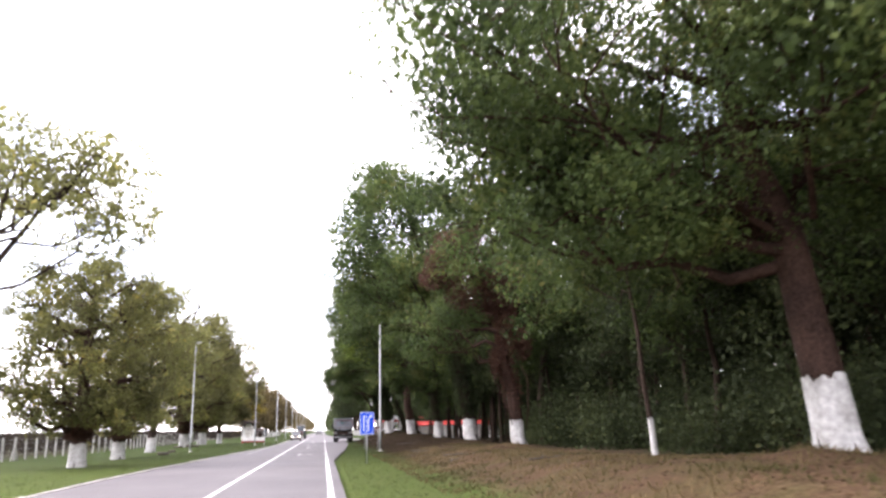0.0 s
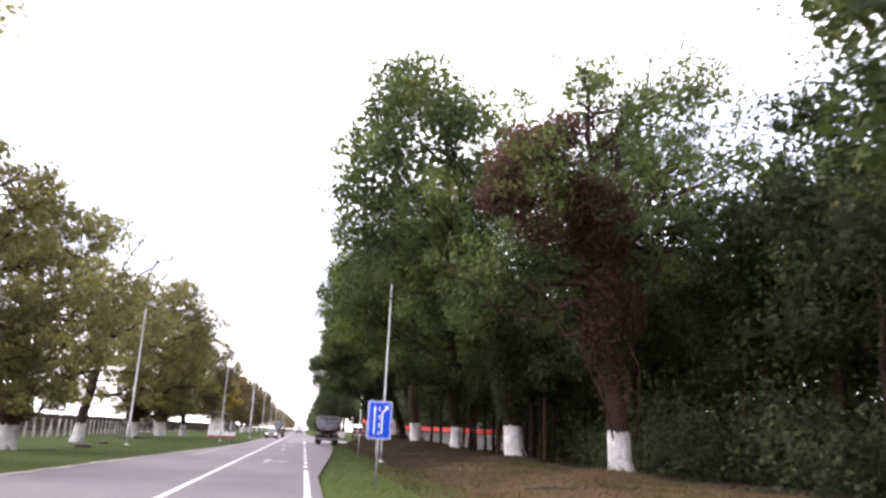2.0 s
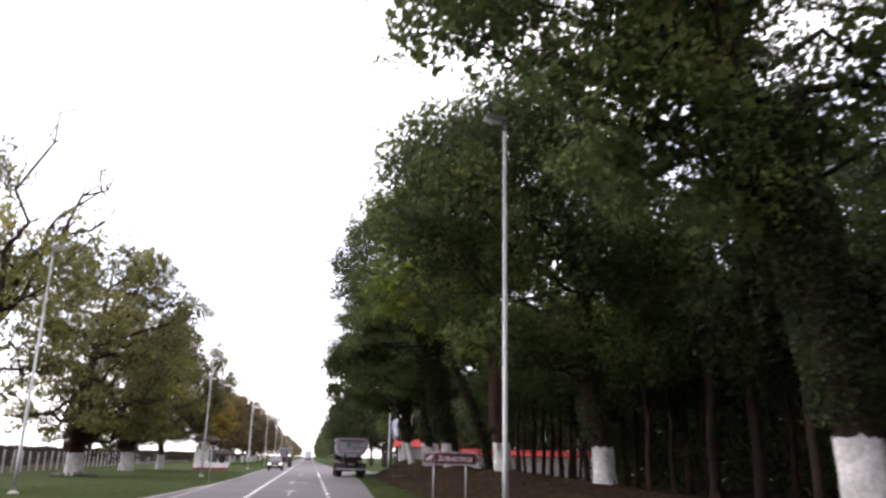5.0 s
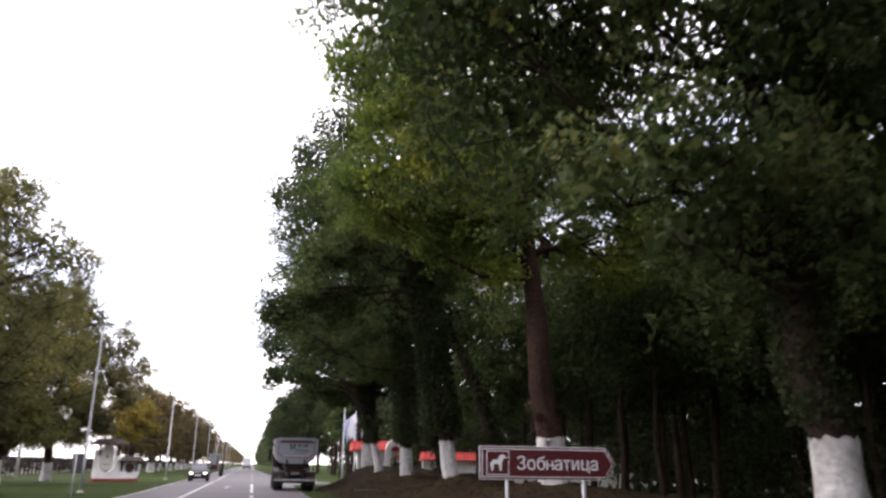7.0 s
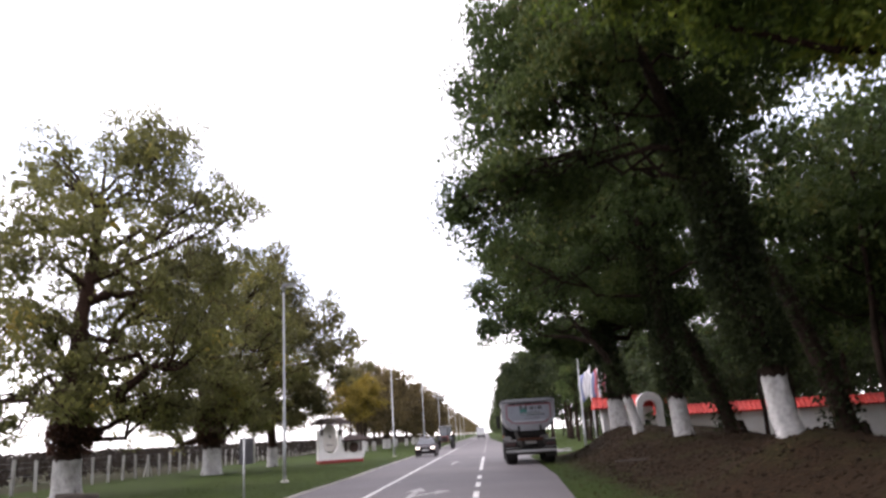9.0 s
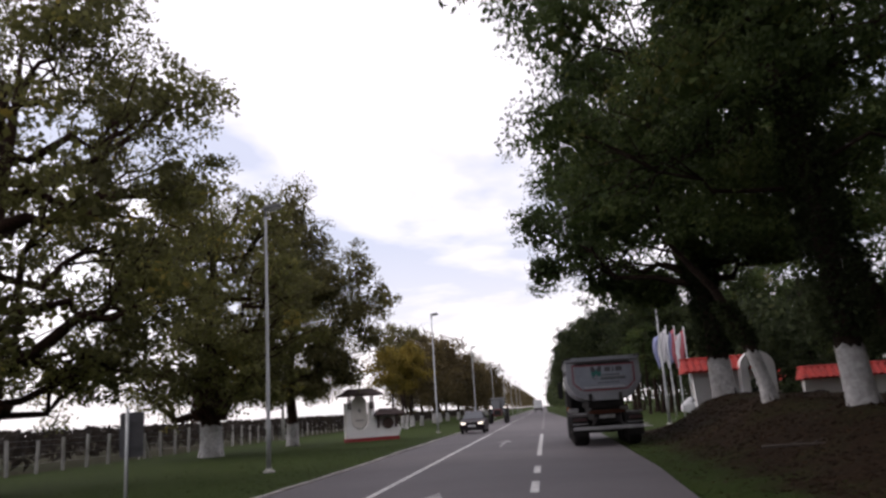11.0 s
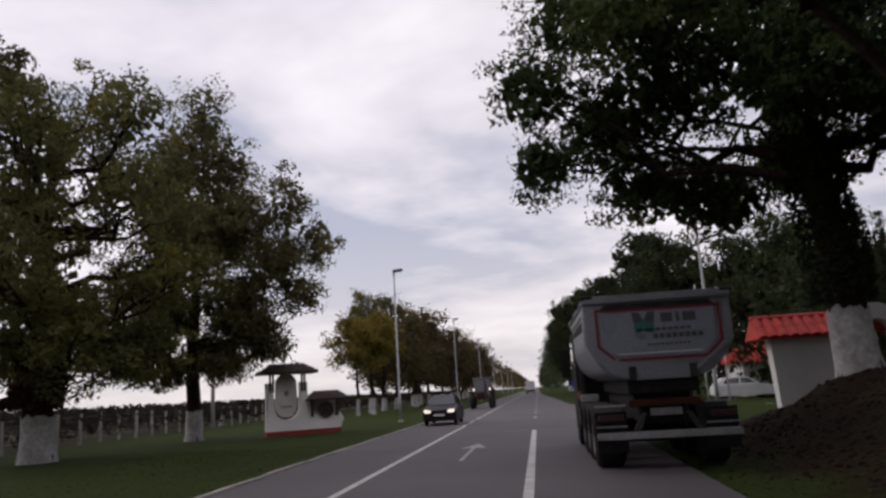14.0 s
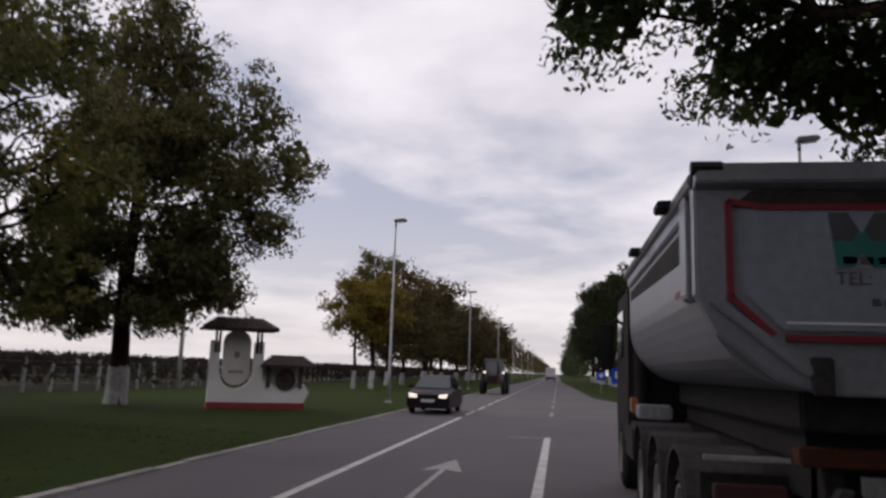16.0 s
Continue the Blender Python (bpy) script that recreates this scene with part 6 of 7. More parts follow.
def entrance():
    y = 110.2
    pier = thing("gate_pier", "white rendered gate wall with a red tiled roof", "gate wall", (0, 0, 0))
    g = Geo()
    prof = [(8.2, -0.3), (10.05, -0.3), (10.05, 0.7)]
    prof += [(12.2 - 2.15 * math.cos(radians(a)), 0.7 + 1.85 * math.sin(radians(a))) for a in range(8, 66, 8)]
    prof += [(11.2, 2.65), (8.05, 2.65)]
    part("wall", g.prism(prof, y - 0.25, y + 0.25), WHITE_WALL, pier, bevel=0.02)
    part("inner_reveal", Geo().prism([(10.05, -0.3), (10.6, -0.3), (10.6, 1.9), (10.3, 1.6), (10.05, 0.7)], y + 0.3, y + 0.5), PLAQUE, pier)
    tile_roof(pier, 7.6, 11.3, y, 0.75, 2.6, 3.25)
    arch = thing("arch_gate", "thick white rounded arch of the park gate", "arch", (0, 0, 0))
    cx, ro, ri, zc = 10.95, 0.80, 0.42, 2.65
    o = [(cx + ro * math.cos(radians(a)), zc + ro * math.sin(radians(a))) for a in range(0, 181, 12)]
    i = [(cx + ri * math.cos(radians(a)), zc - 0.1 + ri * math.sin(radians(a))) for a in range(180, -1, -12)]
    part("arch_ring", Geo().prism([(cx + ro, -0.3)] + o + [(cx - ro, -0.3), (cx - ri, -0.3)] + i + [(cx + ri, -0.3)], y - 1.0, y - 0.45), WHITE_WALL, arch, bevel=0.02)
    for x0, x1 in ((13.2, 19.6), (20.1, 26.6), (27.1, 38.0)):
        wall = thing("park_wall", "low white park wall capped with red tiles", "wall", (0, 0, 0), group="park walls")
        part("wall", Geo().box(x0, x1, y - 0.18, y + 0.18, -0.3, 1.95), WHITE_WALL, wall, bevel=0.02)
        tile_roof(wall, x0 - 0.15, x1 + 0.15, y, 0.55, 1.95, 2.5)
    lodge = thing("lodge", "small white lodge with a red roof on the lawn", "lodge", (0, 0, 0))
    part("wall", Geo().box(15.5, 22.0, 142, 147, -0.2, 2.4), WHITE_WALL, lodge)
    part("roof", Geo().prism([(141.3, 2.4), (147.7, 2.4), (144.5, 4.0)], 15.0, 22.5, "x"), RED_TILE, lodge)
    for px in (16.6, 18.8):
        w = part("window", Geo().box(px, px + 1.1, 141.95, 142.05, 1.0, 1.9), TIMBER, lodge)
        part("pane", Geo().box(px + 0.1, px + 1.0, 141.92, 141.96, 1.1, 1.8), GLASS, w)


entrance()


def flag(x, y, h, mats, turn):
    root = thing("flagpole", "white flagpole with a limp hanging flag on the lawn", "flagpole", (x, y, ground_height(x, y)), turn, "flags at the entrance")
    part("pole", Geo().tube([(0, 0, -0.3), (0, 0, h)], [0.05, 0.035], 8), SIGN_WHITE, root, smooth=True)
    cloth = part("finial", Geo().lathe([(h, 0.02), (h + 0.05, 0.06), (h + 0.1, 0.02)], (0, 0, 0), "z", 8), SIGN_WHITE, root)
    for k, m in enumerate(mats):
        g = Geo()
        vs, fs, n = [], [], 9
        for i in range(n):
            t = i / (n - 1)
            for s in (0, 1):
                u = (k + s) / len(mats)
                px = -0.05 - 0.95 * u + 0.12 * math.sin(5 * t + 3 * u)
                py = 0.16 * math.sin(7 * u + 3 * t)
                vs.append((px, py, h - 0.15 - 2.4 * t - 0.7 * u))
        for i in range(n - 1):
            fs.append((2 * i, 2 * i + 1, 2 * i + 3, 2 * i + 2))
        ob = part("flag_cloth", g.add(vs, fs), m, root, smooth=True)
        sol = ob.modifiers.new("thick", "SOLIDIFY"); sol.thickness = 0.01
    return root


flag(10.6, 131.5, 6.9, (FLAG_WHITE, FLAG_WHITE, FLAG_BLUE), 0)
flag(11.4, 132.5, 6.9, (FLAG_RED, FLAG_BLUE, FLAG_WHITE), 15)
flag(12.3, 133.5, 6.9, (FLAG_RED, FLAG_WHITE, FLAG_RED), -10)


# ---- vehicles ----
def wheel(parent, x, y, r, w, side, dual=False):
    """A wheel whose outer face looks along side (-1 or 1) in x."""
    s = side
    hub = part("wheel", Geo().lathe([(0, r * 0.62), (s * w * 0.08, r * 0.9), (s * w * 0.2, r), (s * w * 0.8, r), (s * w * 0.92, r * 0.92), (s * w, r * 0.66), (s * w * 0.9, r * 0.6), (s * w * 0.9, 0.02)], (x, y, r), "x", 24), RUBBER, parent, "dusty black tyre", smooth=False)
    part("rim", Geo().lathe([(s * w * 0.55, r * 0.2), (s * w * 0.62, r * 0.3), (s * w * 0.66, r * 0.56), (s * w * 0.97, r * 0.6), (s * w * 0.97, r * 0.55), (s * w * 0.72, r * 0.34), (s * w * 0.95, r * 0.2), (s * w * 0.95, 0.02)], (x, y, r), "x", 20), RIM, hub)
    return hub


def tipper_truck():
    """Local origin: middle of the rear edge on the road; y runs forward."""
    root = thing("tipper_truck", "grey four-axle tipper truck waiting in the turn lane", "truck", (2.97, 99.1, 0.0), 0)
    W = 1.275
    # body of rounded section
    def section(w, top, bottom, floor):
        arc = [(floor + (w - floor) * math.cos(radians(a)), 2.32 - (2.32 - bottom) * math.sin(radians(a))) for a in range(0, 91, 9)]
        return [(-w, top)] + [(-x, z) for x, z in arc] + [(x, z) for x, z in reversed(arc)] + [(w, top)]
    L = 5.3
    g = Geo()
    back, front = section(W - 0.06, 3.02, 1.60, 0.55), section(W - 0.06, 3.02, 1.60, 0.55)
    inner = [(x * 0.93, z + 0.06) for x, z in back]
    n = len(back)
    vs = [(x, 0.12, z) for x, z in back] + [(x, L, z) for x, z in front] + [(x, 0.12, min(z, 3.02)) for x, z in inner] + [(x, L, min(z, 3.02)) for x, z in inner]
    fs = []
    for i in range(n - 1):
        fs += [(i, i + 1, n + i + 1, n + i), (2 * n + i, 3 * n + i, 3 * n + i + 1, 2 * n + i + 1)]
    fs += [(0, n, 3 * n, 2 * n), (n - 1, 3 * n - 1, 4 * n - 1, 2 * n - 1)]
    fs += [tuple(range(n, 2 * n))]
    for i in range(n - 1):
        fs.append((i, 2 * n + i, 2 * n + i + 1, i + 1))
    body = part("tipper_body", g.add(vs, fs), BODY_GREY, root, "grey steel half-pipe tipper body")
    for s in (-1, 1):
        part("top_rail", Geo().tube([(s * (W - 0.03), 0.1, 3.02), (s * (W - 0.03), L, 3.02)], [0.06, 0.06], 8), BODY_GREY, body)
        part("side_rib", Geo().prism([(s * (W - 0.07), 2.2), (s * (W + 0.0), 2.24), (s * (W + 0.0), 2.98), (s * (W - 0.07), 3.0)], 0.34, 0.62), BODY_GREY, body, bevel=0.01)
        part("side_panel", Geo().prism([(s * (W - 0.07), 2.83), (s * (W - 0.02), 2.86), (s * (W - 0.02), 2.97), (s * (W - 0.07), 3.0)], 0.66, L - 0.1), BODY_GREY, body, bevel=0.01)
        # thin dark plates on the skin: the recesses' shade as colour, not depth
        part("side_recess", Geo().prism([(0.72, 2.56), (L - 0.2, 2.66), (L - 0.2, 2.78), (0.72, 2.80)], min(s * (W - 0.065), s * (W - 0.052)), max(s * (W - 0.065), s * (W - 0.052)), "x"), DIRT_SHADE_GREY, body, "dark strip painted for the shaded recess along the body")
        part("side_recess", Geo().box(min(s * (W - 0.065), s * (W - 0.05)), max(s * (W - 0.065), s * (W - 0.05)), 0.17, 0.35, 2.2, 2.94), CHASSIS, body, "dark plate painted for the shaded slot behind the rear post")
        part("side_mark", Geo().box(min(s * (W - 0.065), s * (W - 0.055)), max(s * (W - 0.065), s * (W - 0.055)), 0.8, 1.25, 2.3, 2.35), TRUCK_RED, body)
        for yy in (0.9, 3.2):
            part("sheet_hook", Geo().box(min(s * W, s * (W + 0.12)), max(s * W, s * (W + 0.12)), yy, yy + 0.28, 3.0, 3.07), CHASSIS, body, bevel=0.01)
        part("rear_post", Geo().prism([(s * (W - 0.26), 2.0), (s * (W - 0.02), 2.2), (s * W, 3.07), (s * (W - 0.16), 3.07)], 0.0, 0.16), BODY_GREY, body, bevel=0.015)
    # rear gate, with chamfered lower corners
    outer = [(-W, 3.07), (-W, 2.22), (-W + 0.14, 1.96), (-0.78, 1.66), (-0.45, 1.58), (0.45, 1.58), (0.78, 1.66), (W - 0.14, 1.96), (W, 2.22), (W, 3.07)]
    gate = part("tailgate", Geo().prism(outer, -0.02, 0.12), BODY_GREY, root, "grey tipper tailgate with red striping", bevel=0.015)
    part("top_flange", Geo().prism([(-0.05, 2.93), (-0.12, 2.96), (-0.12, 3.09), (0.1, 3.09), (0.1, 2.93)], -W, W, "x"), BODY_GREY, gate, bevel=0.01)
    part("gate_panel", Geo().prism([(-0.98, 2.80), (-0.98, 2.22), (-0.74, 1.98), (0.74, 1.98), (0.98, 2.22), (0.98, 2.80)], -0.05, -0.01), GATE_GREY, gate, "paler dusty gate panel", bevel=0.012)
    # flat dark strip drawn for the shade below the top flange
    part("shadow_lip", Geo().prism([(-1.02, 2.82), (-0.9, 2.92), (0.9, 2.92), (1.02, 2.82)], -0.028, -0.015), DIRT_SHADE_GREY, gate)
    for a, b in (((-1.06, 2.84), (-1.06, 2.20)), ((-1.06, 2.20), (-0.80, 1.955)), ((1.06, 2.84), (1.06, 2.20)), ((1.06, 2.20), (0.80, 1.955)), ((-0.72, 1.94), (0.78, 1.94)), ((-1.06, 2.84), (-0.86, 2.80)), ((-0.86, 2.80), (1.06, 2.80))):
        d = (Vector(b) - Vector(a)).normalized() * 0.005
        nrm = Vector((-d.y, d.x)).normalized() * 0.02
        p, q = Vector(a) - d, Vector(b) + d
        part("red_stripe", Geo().prism([tuple(p + nrm), tuple(q + nrm), tuple(q - nrm), tuple(p - nrm)], -0.062, -0.015), TRUCK_RED, gate)
    for s in (-1, 1):
        part("lower_rib", Geo().prism([(s * 1.20, 2.16), (s * 0.62, 1.70), (s * 0.50, 1.70), (s * 1.12, 2.18)], -0.075, 0.0), BODY_GREY, gate, bevel=0.01)
        part("gate_hinge", Geo().tube([(s * 1.1, -0.08, 3.06), (s * 1.3, -0.08, 3.06)], [0.05, 0.05], 8), CHASSIS, gate)
        part("gate_latch", Geo().box(s * 0.52 - 0.06, s * 0.52 + 0.06, -0.11, -0.02, 1.58, 1.82), DIRT_SHADE_GREY, gate, bevel=0.01)
    # company mark as plain shapes, lettering as bars
    part("teal_mark", Geo().prism([(-0.40, 2.40), (-0.44, 2.76), (-0.32, 2.76), (-0.24, 2.62), (-0.16, 2.76), (-0.04, 2.76), (-0.08, 2.40), (-0.18, 2.40), (-0.24, 2.50), (-0.30, 2.40)], -0.058, -0.045), TRUCK_TEAL, gate)
    for leg in ([(-0.44, 2.76), (-0.32, 2.76), (-0.255, 2.645), (-0.30, 2.57), (-0.42, 2.58)], [(-0.04, 2.76), (-0.16, 2.76), (-0.225, 2.645), (-0.18, 2.57), (-0.06, 2.58)]):
        part("mark_top", Geo().prism(leg, -0.062, -0.055), TRUCK_BLACK, gate)
    for k, w in enumerate((0.20, 0.06, 0.22)):
        x0 = (0.06, 0.32, 0.44)[k]
        part("lettering_bar", Geo().box(x0, x0 + w, -0.058, -0.045, 2.56, 2.72), TRUCK_BLACK, gate)
    for z, x0, n2, w, h in ((2.42, -0.36, 9, 0.08, 0.05), (2.28, -0.10, 8, 0.085, 0.085), (2.16, -0.2, 10, 0.05, 0.04)):
        for k in range(n2):
            x = x0 + k * (w + 0.025)
            part("lettering_bar", Geo().box(x, x + w, -0.058, -0.045, z, z + h), TRUCK_BLACK, gate)
    text_part("tel_lettering", "TEL:", 0.12, (-0.30, -0.054, 2.325), TRUCK_BLACK, gate)
    part("rule", Geo().box(-0.42, 0.72, -0.056, -0.045, 2.385, 2.395), BAR_GREY, gate)
    part("rule", Geo().box(-0.72, 0.72, -0.056, -0.045, 2.03, 2.045), SIGN_WHITE, gate)
    # chassis
    frame_ob = part("chassis", Geo().box(-0.45, -0.33, 0.2, 8.3, 0.85, 1.12).box(0.33, 0.45, 0.2, 8.3, 0.85, 1.12).box(-0.45, 0.45, 0.35, 0.5, 0.8, 1.15).box(-0.4, 0.4, 3.6, 3.75, 0.85, 1.1), CHASSIS, root, bevel=0.01)
    part("sub_frame", Geo().box(-0.5, 0.5, 0.4, 5.2, 1.12, 1.34), CHASSIS, frame_ob)
    part("floor_bearer", Geo().box(-0.6, 0.6, 0.15, 5.2, 1.34, 1.62), CHASSIS, frame_ob, bevel=0.02)
    part("rear_cross_member", Geo().box(-0.62, 0.62, 0.12, 0.3, 1.12, 1.24), DULL_AMBER, frame_ob, "dull amber reflective cross board", bevel=0.01)
    part("number_board", Geo().box(-0.27, 0.27, 0.05, 0.1, 0.96, 1.08), PLATE, frame_ob)
    bars = part("underrun_bumper", Geo().box(-1.22, 1.22, -0.05, 0.08, 0.58, 0.70), BUMPER, root, "worn pale aluminium underrun bar", bevel=0.015)
    for s in (-1, 1):
        part("bumper_bracket", Geo().prism([(s * 0.62, 0.66), (s * 0.50, 0.66), (s * 0.34, 1.0), (s * 0.42, 1.0)], 0.0, 0.1), DIRT_SHADE_GREY, bars)
        part("tail_light", Geo().box(s * 0.96 - 0.22, s * 0.96 + 0.22, 0.0, 0.1, 0.9, 1.0), LIGHT_RED, root, "red tail light cluster", bevel=0.01)
        part("mudflap", Geo().box(s * 0.95 - 0.28, s * 0.95 + 0.28, 0.22, 0.25, 0.35, 1.05), RUBBER, root)
        for z in (0.78, 1.14):
            part("guard_rail", Geo().box(s * 0.95 - 0.27, s * 0.95 + 0.27, 0.12, 0.16, z, z + 0.03), BUMPER, root)
    for y in (1.25, 2.65, 4.15, 6.9):
        for s in (-1, 1):
            xw = s * (W - 0.05 - (0.34 if y > 6 else 0.58))
            wheel(root, xw, y, 0.52, 0.34 if y > 6 else 0.58, s)
            arc = [(y + 0.60 * math.cos(radians(a)), 0.52 + 0.62 * math.sin(radians(a))) for a in range(10, 171, 20)]
            arc += [(y + 0.56 * math.cos(radians(a)), 0.52 + 0.58 * math.sin(radians(a))) for a in range(170, 9, -20)]
            if y < 6:
                part("mudguard", Geo().prism(arc, min(s * (W - 0.03), s * (W - 0.62)), max(s * (W - 0.03), s * (W - 0.62)), "x"), DIRT_SHADE_GREY, root, "dusty grey plastic mudguard")
    for y in (1.25, 2.65, 4.15, 6.9):
        part("axle", Geo().tube([(-0.9, y, 0.52), (0.9, y, 0.52)], [0.08, 0.08], 8), CHASSIS, frame_ob)
    for s in (-1, 1):
        part("side_tank", Geo().box(s * 0.95 - 0.28, s * 0.95 + 0.28, 4.9, 6.0, 0.55, 1.05), DIRT_SHADE_GREY, root, bevel=0.06)
        part("marker_lamp", Geo().box(min(s * 1.16, s * 1.24), max(s * 1.16, s * 1.24), 4.9, 5.2, 1.2, 1.4), LIGHT_AMBER, root, bevel=0.02)
        part("step_box", Geo().box(s * 1.0 - 0.2, s * 1.0 + 0.2, 4.4, 4.8, 1.15, 1.32), BUMPER, root, bevel=0.02)
    cab = part("cab", Geo().prism([(5.75, 0.75), (7.75, 0.55), (7.95, 1.3), (7.9, 1.9), (7.55, 2.95), (5.75, 2.95)], -1.2, 1.2, "x"), CHASSIS, root, "dark truck cab", bevel=0.06)
    part("rear_window", Geo().box(-0.5, 0.5, 5.72, 5.75, 2.1, 2.6), GLASS, cab)
    part("windscreen", Geo().prism([(7.93, 1.92), (7.62, 2.8), (7.60, 2.8), (7.90, 1.92)], -1.0, 1.0, "x"), GLASS, cab)
    part("exhaust_pipe", Geo().tube([(-1.05, 5.6, 1.2), (-1.05, 5.6, 3.1)], [0.09, 0.09], 10), CHASSIS, cab)
    for s in (-1, 1):
        part("side_window", Geo().prism([(6.5, 1.95), (7.6, 1.95), (7.4, 2.65), (6.5, 2.65)], min(s * 1.2, s * 1.215), max(s * 1.2, s * 1.215), "x"), GLASS, cab)
        arm = part("mirror", Geo().box(min(s * 1.28, s * 1.5), max(s * 1.28, s * 1.5), 7.6, 7.7, 1.75, 2.5), CHASSIS, cab, bevel=0.03)
        part("mirror_arm", Geo().tube([(s * 1.18, 7.6, 2.6), (s * 1.4, 7.65, 2.45)], [0.025, 0.025], 6), CHASSIS, arm)


tipper_truck()


def hatchback(name, label, at, turn, paint, lit):
    """A small five-door car, nose along -y."""
    root = thing(name, label, "car", at, turn)
    low = [(-1.98, 0.30), (-2.0, 0.62), (-1.9, 0.78), (-1.05, 0.93), (0.2, 0.98), (1.75, 0.98), (1.93, 0.80), (1.96, 0.35), (1.7, 0.22), (-1.75, 0.22)]
    g = Geo()
    vs, fs, n = [], [], len(low)
    for x, k in ((-0.82, 0.97), (-0.74, 1.0), (0.74, 1.0), (0.82, 0.97)):
        vs += [(x, y * k, 0.2 + (z - 0.2) * (0.96 if abs(x) > 0.8 else 1.0)) for y, z in low]
    for i in range(3):
        for k in range(n):
            fs.append((i * n + k, i * n + (k + 1) % n, (i + 1) * n + (k + 1) % n, (i + 1) * n + k))
    fs += [tuple(range(n)), tuple(range(3 * n, 4 * n))]
    body = part("body", g.add(vs, fs), paint, root, bevel=0.03, smooth=False)
    cabin = [(-1.0, 0.92), (-0.25, 1.42), (0.3, 1.46), (1.25, 1.40), (1.78, 0.98)]
    g = Geo()
    vs = [(s * (0.76 - 0.20 * (z - 0.92) / 0.5), y, z) for s in (-1, 1) for y, z in cabin]
    fs = [(0, 1, 2, 3, 4), (9, 8, 7, 6, 5)] + [(i, 5 + i, 6 + i, i + 1) for i in range(4)]
    top = part("cabin", g.add(vs, fs + [(4, 9, 5, 0)]), paint, root, bevel=0.03)
    def lie(y):
        return np.interp(y, [c[0] for c in cabin], [c[1] for c in cabin])
    part("windscreen", Geo().add([(-0.70, -0.93, lie(-0.93) + 0.012), (0.70, -0.93, lie(-0.93) + 0.012), (0.56, -0.30, lie(-0.30) + 0.014), (-0.56, -0.30, lie(-0.30) + 0.014)], [(0, 1, 2, 3)]), GLASS_PALE, top, "pale reflecting windscreen")
    for s in (-1, 1):
        def wall(y, z):
            return (s * (0.765 - 0.20 * (z - 0.92) / 0.5 + 0.006), y, z)
        part("side_window", Geo().add([wall(-0.75, 1.0), wall(0.25, 1.0), wall(0.25, 1.36), wall(-0.25, 1.34)], [(0, 1, 2, 3)]), GLASS, top)
        part("side_window", Geo().add([wall(0.33, 1.0), wall(1.35, 1.02), wall(1.1, 1.33), wall(0.33, 1.36)], [(0, 1, 2, 3)]), GLASS, top)
        part("mirror", Geo().box(min(s * 0.80, s * 0.96), max(s * 0.80, s * 0.96), -0.78, -0.66, 0.93, 1.06), paint, root, bevel=0.03)
        part("headlight", Geo().prism([(s * 0.42, 0.62), (s * 0.70, 0.62), (s * 0.74, 0.78), (s * 0.42, 0.74)], -1.99, -1.86), HEADLIGHT if lit else LAMP_LENS, root)
        for y in (-1.28, 1.2):
            wheel(root, s * 0.62, y, 0.30, 0.2, s)
    part("grille", Geo().box(-0.34, 0.34, -2.0, -1.9, 0.62, 0.74), CHASSIS, root, bevel=0.01)
    part("grille_rim", Geo().box(-0.36, 0.36, -1.995, -1.9, 0.74, 0.765), BUMPER, root)
    part("number_plate", Geo().box(-0.26, 0.26, -2.01, -1.95, 0.46, 0.57), SIGN_WHITE, root)
    part("lower_intake", Geo().box(-0.5, 0.5, -1.99, -1.9, 0.30, 0.42), CHASSIS, root)
    return root


hatchback("hatchback_car", "dark hatchback with lit headlights in the oncoming lane", (-4.05, 124.0, 0.0), 0, CAR_DARK, True)
hatchback("parked_car", "white hatchback parked on the entrance lawn", (14.0, 137.0, 0.0), 90, CAR_WHITE, False)


def tractor():
    root = thing("farm_tractor", "dull red farm tractor with lit lamps in the oncoming lane", "tractor", (-4.1, 152.0, 0.0), 0)
    part("bonnet", Geo().box(-0.42, 0.42, -1.9, -0.2, 0.75, 1.45), TRACTOR_RED, root, bevel=0.06)
    part("grille", Geo().box(-0.36, 0.36, -1.93, -1.88, 0.85, 1.35), CHASSIS, root)
    cab = part("cab", Geo().prism([(-0.2, 1.0), (1.2, 1.0), (1.15, 2.5), (-0.05, 2.5)], -0.72, 0.72, "x"), GLASS, root, bevel=0.03)
    part("cab_roof", Geo().box(-0.8, 0.8, -0.25, 1.3, 2.5, 2.65), LAMP_GREY, cab, bevel=0.04)
    for s in (-1, 1):
        wheel(root, s * 0.62, 0.8, 0.82, 0.46, s)
        wheel(root, s * 0.62, -1.35, 0.55, 0.34, s)
        part("mudguard", Geo().box(s * 0.85 - 0.24, s * 0.85 + 0.24, 0.2, 1.5, 1.64, 1.72), TRACTOR_RED, root, bevel=0.03)
        part("headlight", Geo().box(s * 0.72 - 0.09, s * 0.72 + 0.09, -0.32, -0.25, 1.55, 1.68), HEADLIGHT, root)
    part("exhaust", Geo().tube([(0.3, -0.9, 1.45), (0.3, -0.9, 2.4)], [0.05, 0.05], 8), CHASSIS, root)


tractor()


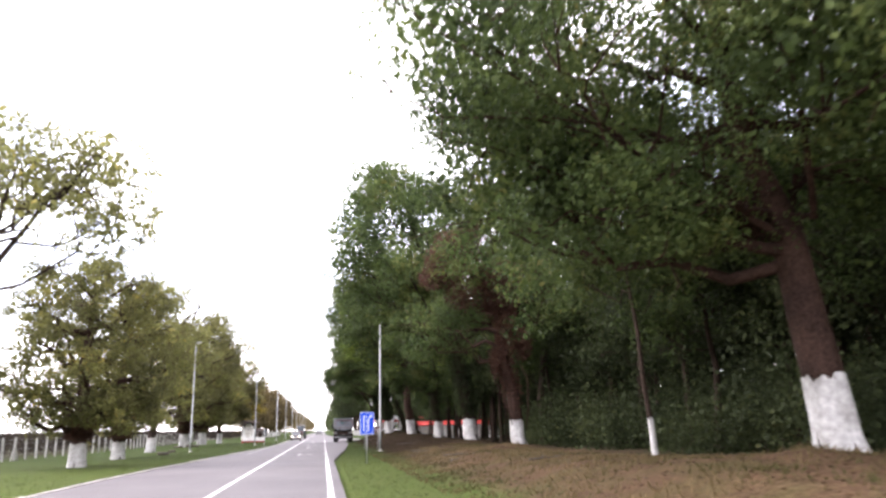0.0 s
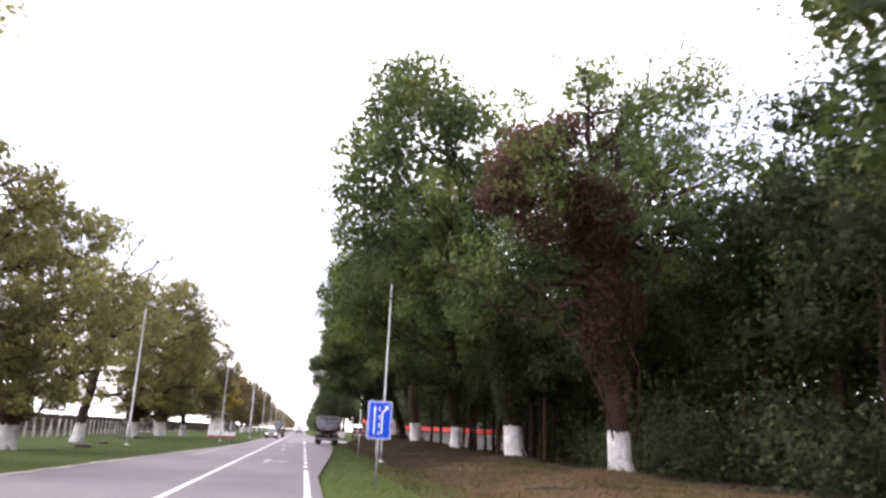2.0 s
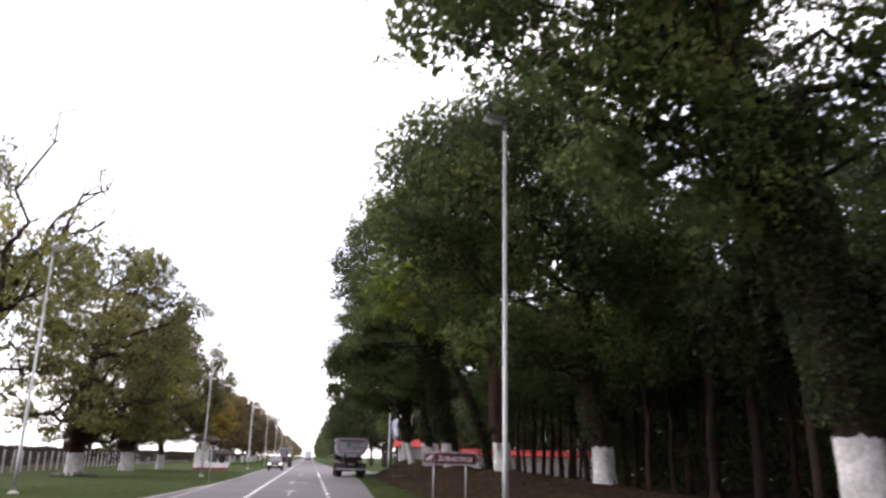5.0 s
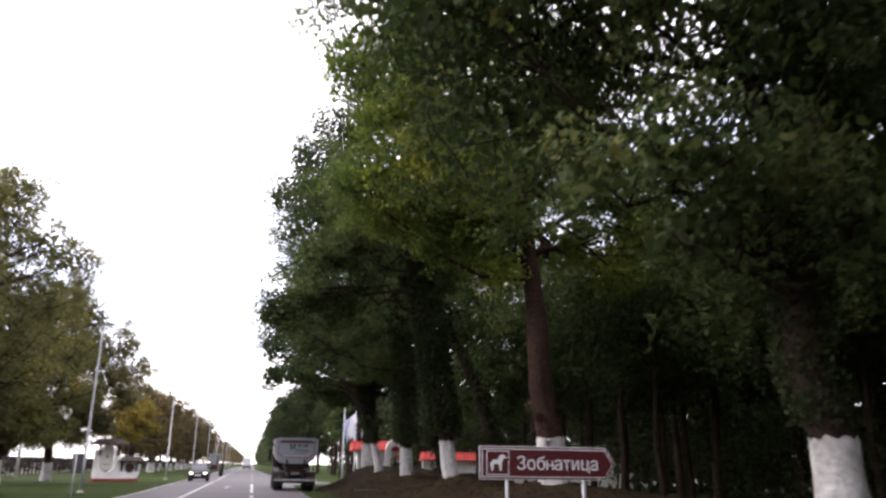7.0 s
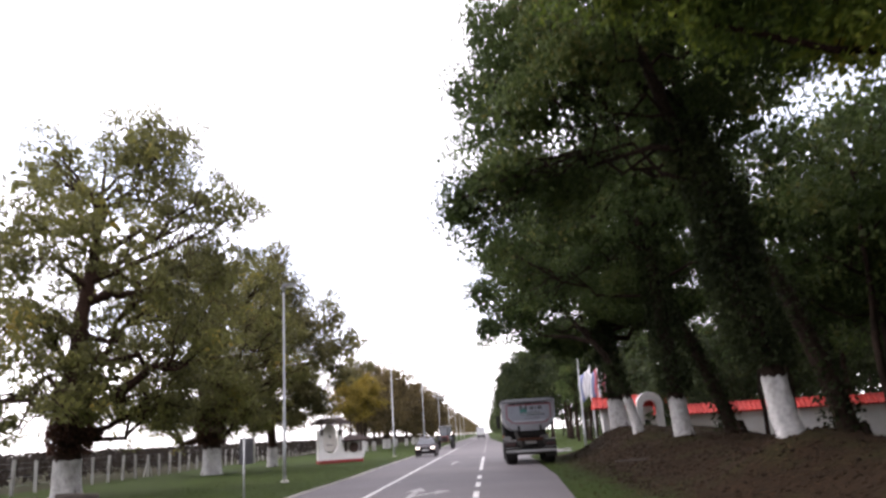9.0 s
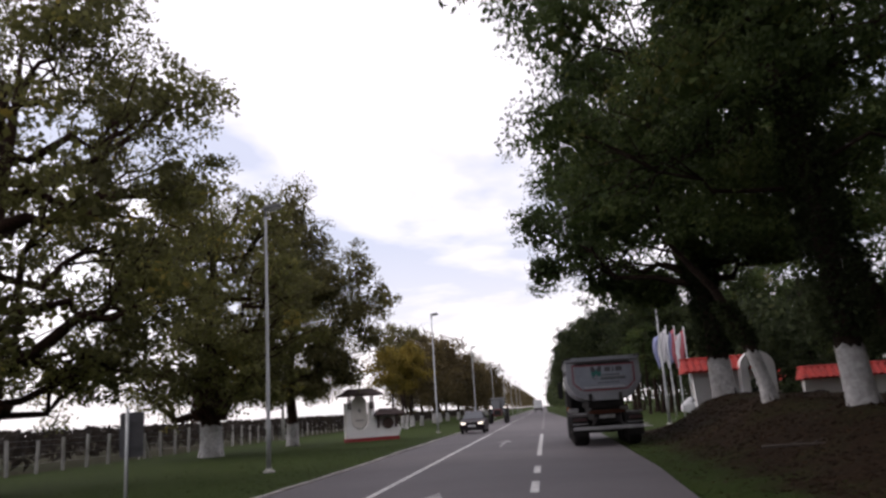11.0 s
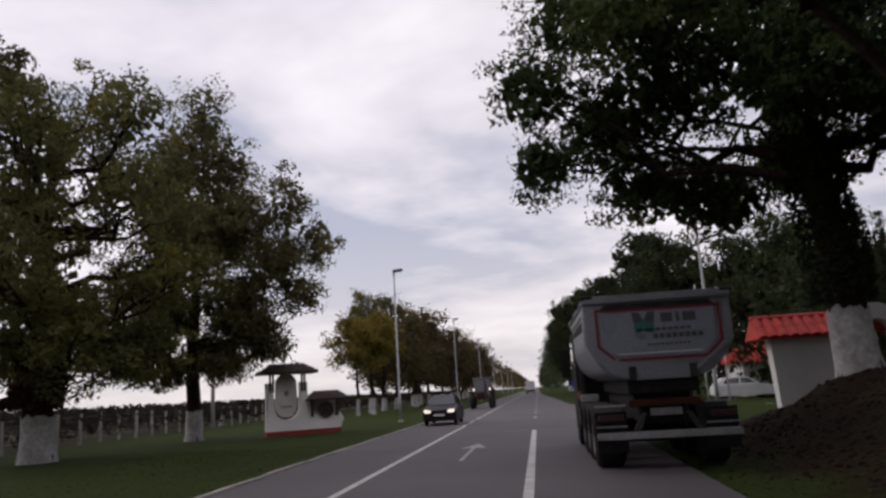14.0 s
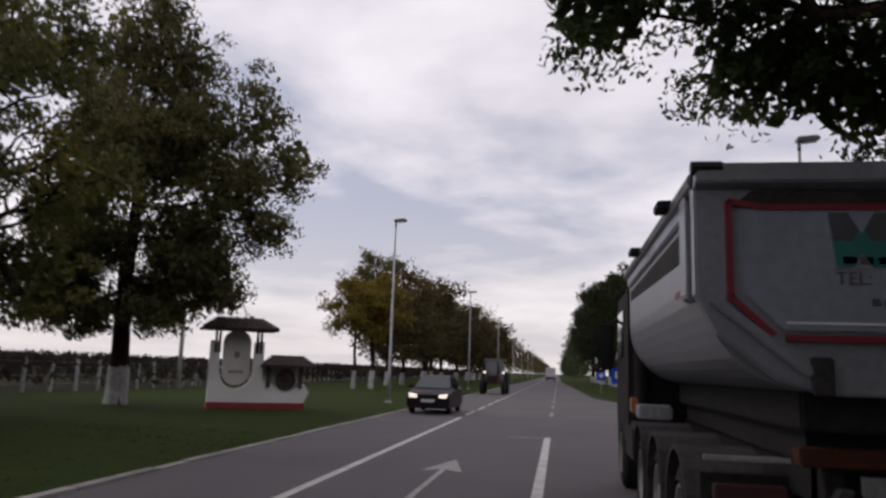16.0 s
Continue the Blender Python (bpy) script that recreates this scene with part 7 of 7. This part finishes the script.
def box_van():
    root = thing("box_van", "white box van driving far ahead", "van", (-1.0, 262.0, 0.02), 0)
    part("cargo_box", Geo().box(-1.05, 1.05, 0.0, 4.2, 0.95, 2.95), CAR_WHITE, root, bevel=0.04)
    part("rear_door", Geo().box(-0.98, 0.98, -0.03, 0.0, 1.05, 2.85), SIGN_WHITE, root)
    part("cab", Geo().prism([(4.25, 0.5), (6.1, 0.5), (6.1, 1.2), (5.5, 2.2), (4.25, 2.3)], -0.95, 0.95, "x"), CAR_WHITE, root, bevel=0.05)
    part("chassis", Geo().box(-0.9, 0.9, 0.05, 5.8, 0.5, 0.95), CHASSIS, root)
    for y in (1.1, 5.2):
        for s in (-1, 1):
            wheel(root, s * 0.72, y, 0.36, 0.24, s)
    for s in (-1, 1):
        part("tail_light", Geo().box(s * 0.85 - 0.1, s * 0.85 + 0.1, 0.0, 0.04, 0.7, 0.9), LIGHT_RED, root)


box_van()


# ---- small things on the verge ----
def log(x, y, length, r, turn):
    root_z = ground_height(x, y)
    rng = np.random.default_rng(int(x * -10 + y))
    g = Geo()
    pts = [(t * length - length / 2, 0.03 * rng.normal(), r * 0.85 + 0.02 * rng.normal()) for t in (0, 0.3, 0.6, 1.0)]
    g.tube(pts, [r, r * 1.05, r * 0.95, r * 0.85], 10)
    ob = part("fallen_log", g, DEAD_WOOD, smooth=False)
    ob.matrix_basis = pose(x, y, root_z, 0, 0, turn)
    tagged(ob, "dark weathered log lying on the verge grass", "log", "logs on the verge")


for x, y, ln, r, a in ((-15.0, 91.2, 1.5, 0.14, 20), (-16.6, 90.6, 1.1, 0.12, -30), (-12.2, 60.5, 0.9, 0.13, 10), (-13.2, 69.2, 0.8, 0.12, 60)):
    log(x, y, ln, r, a)


def fallen_branch(x, y, turn):
    rng = np.random.default_rng(int(x * 7 + y))
    g = Geo()
    main = [(t * 1.8 - 0.9, 0.08 * math.sin(4 * t), 0.05 + 0.03 * t) for t in (0, 0.25, 0.5, 0.75, 1)]
    g.tube(main, [0.035, 0.03, 0.024, 0.016, 0.008], 6)
    for k in (1, 2, 3):
        a = Vector(main[k])
        g.tube([a, a + Vector((0.3, 0.25 * (-1) ** k, 0.10))], [0.014, 0.005], 5)
    ob = part("fallen_branch", g, DEAD_WOOD)
    ob.matrix_basis = pose(x, y, ground_height(x, y), 0, 0, turn)
    tagged(ob, "dry fallen branch on the leaf litter", "branch", "fallen branches on the bank")


for x, y, a in ((6.6, 31.5, 10), (6.2, 42.0, -40), (5.8, 28.8, 70), (6.9, 58.0, 25), (6.0, 88.0, -15), (7.2, 20.0, 40)):
    fallen_branch(x, y, a)


# ---- kerb stones along the far edge, last ----
def build_kerb():
    root = thing("kerb", "pale worn concrete edging stones along the road", "kerb", (0, 0, 0), kind="structure")
    stone = Geo().box(-0.09, 0.09, 0.008, 0.992, -0.25, 0.035).mesh("kerb_stone", KERB, bevel=0.012)
    y = 10.0
    jit = random.Random(3)
    while y < 170:
        x = road_left(y) - 0.09
        dx = road_left(y + 1) - road_left(y)
        ob = new("kerb_stone", stone)
        ob.parent = root
        ob.matrix_basis = pose(x + jit.uniform(-0.006, 0.006), y, jit.uniform(-0.012, 0.008), 0, 0, -math.degrees(math.atan2(dx, 1)))
        y += 1.0
    for y0, y1 in ((170, 420), (-60, 10)):
        xm = road_left((y0 + y1) / 2)
        part("kerb_run", Geo().box(xm - 0.18, xm, y0, y1, -0.25, 0.03), KERB, root)


build_kerb()
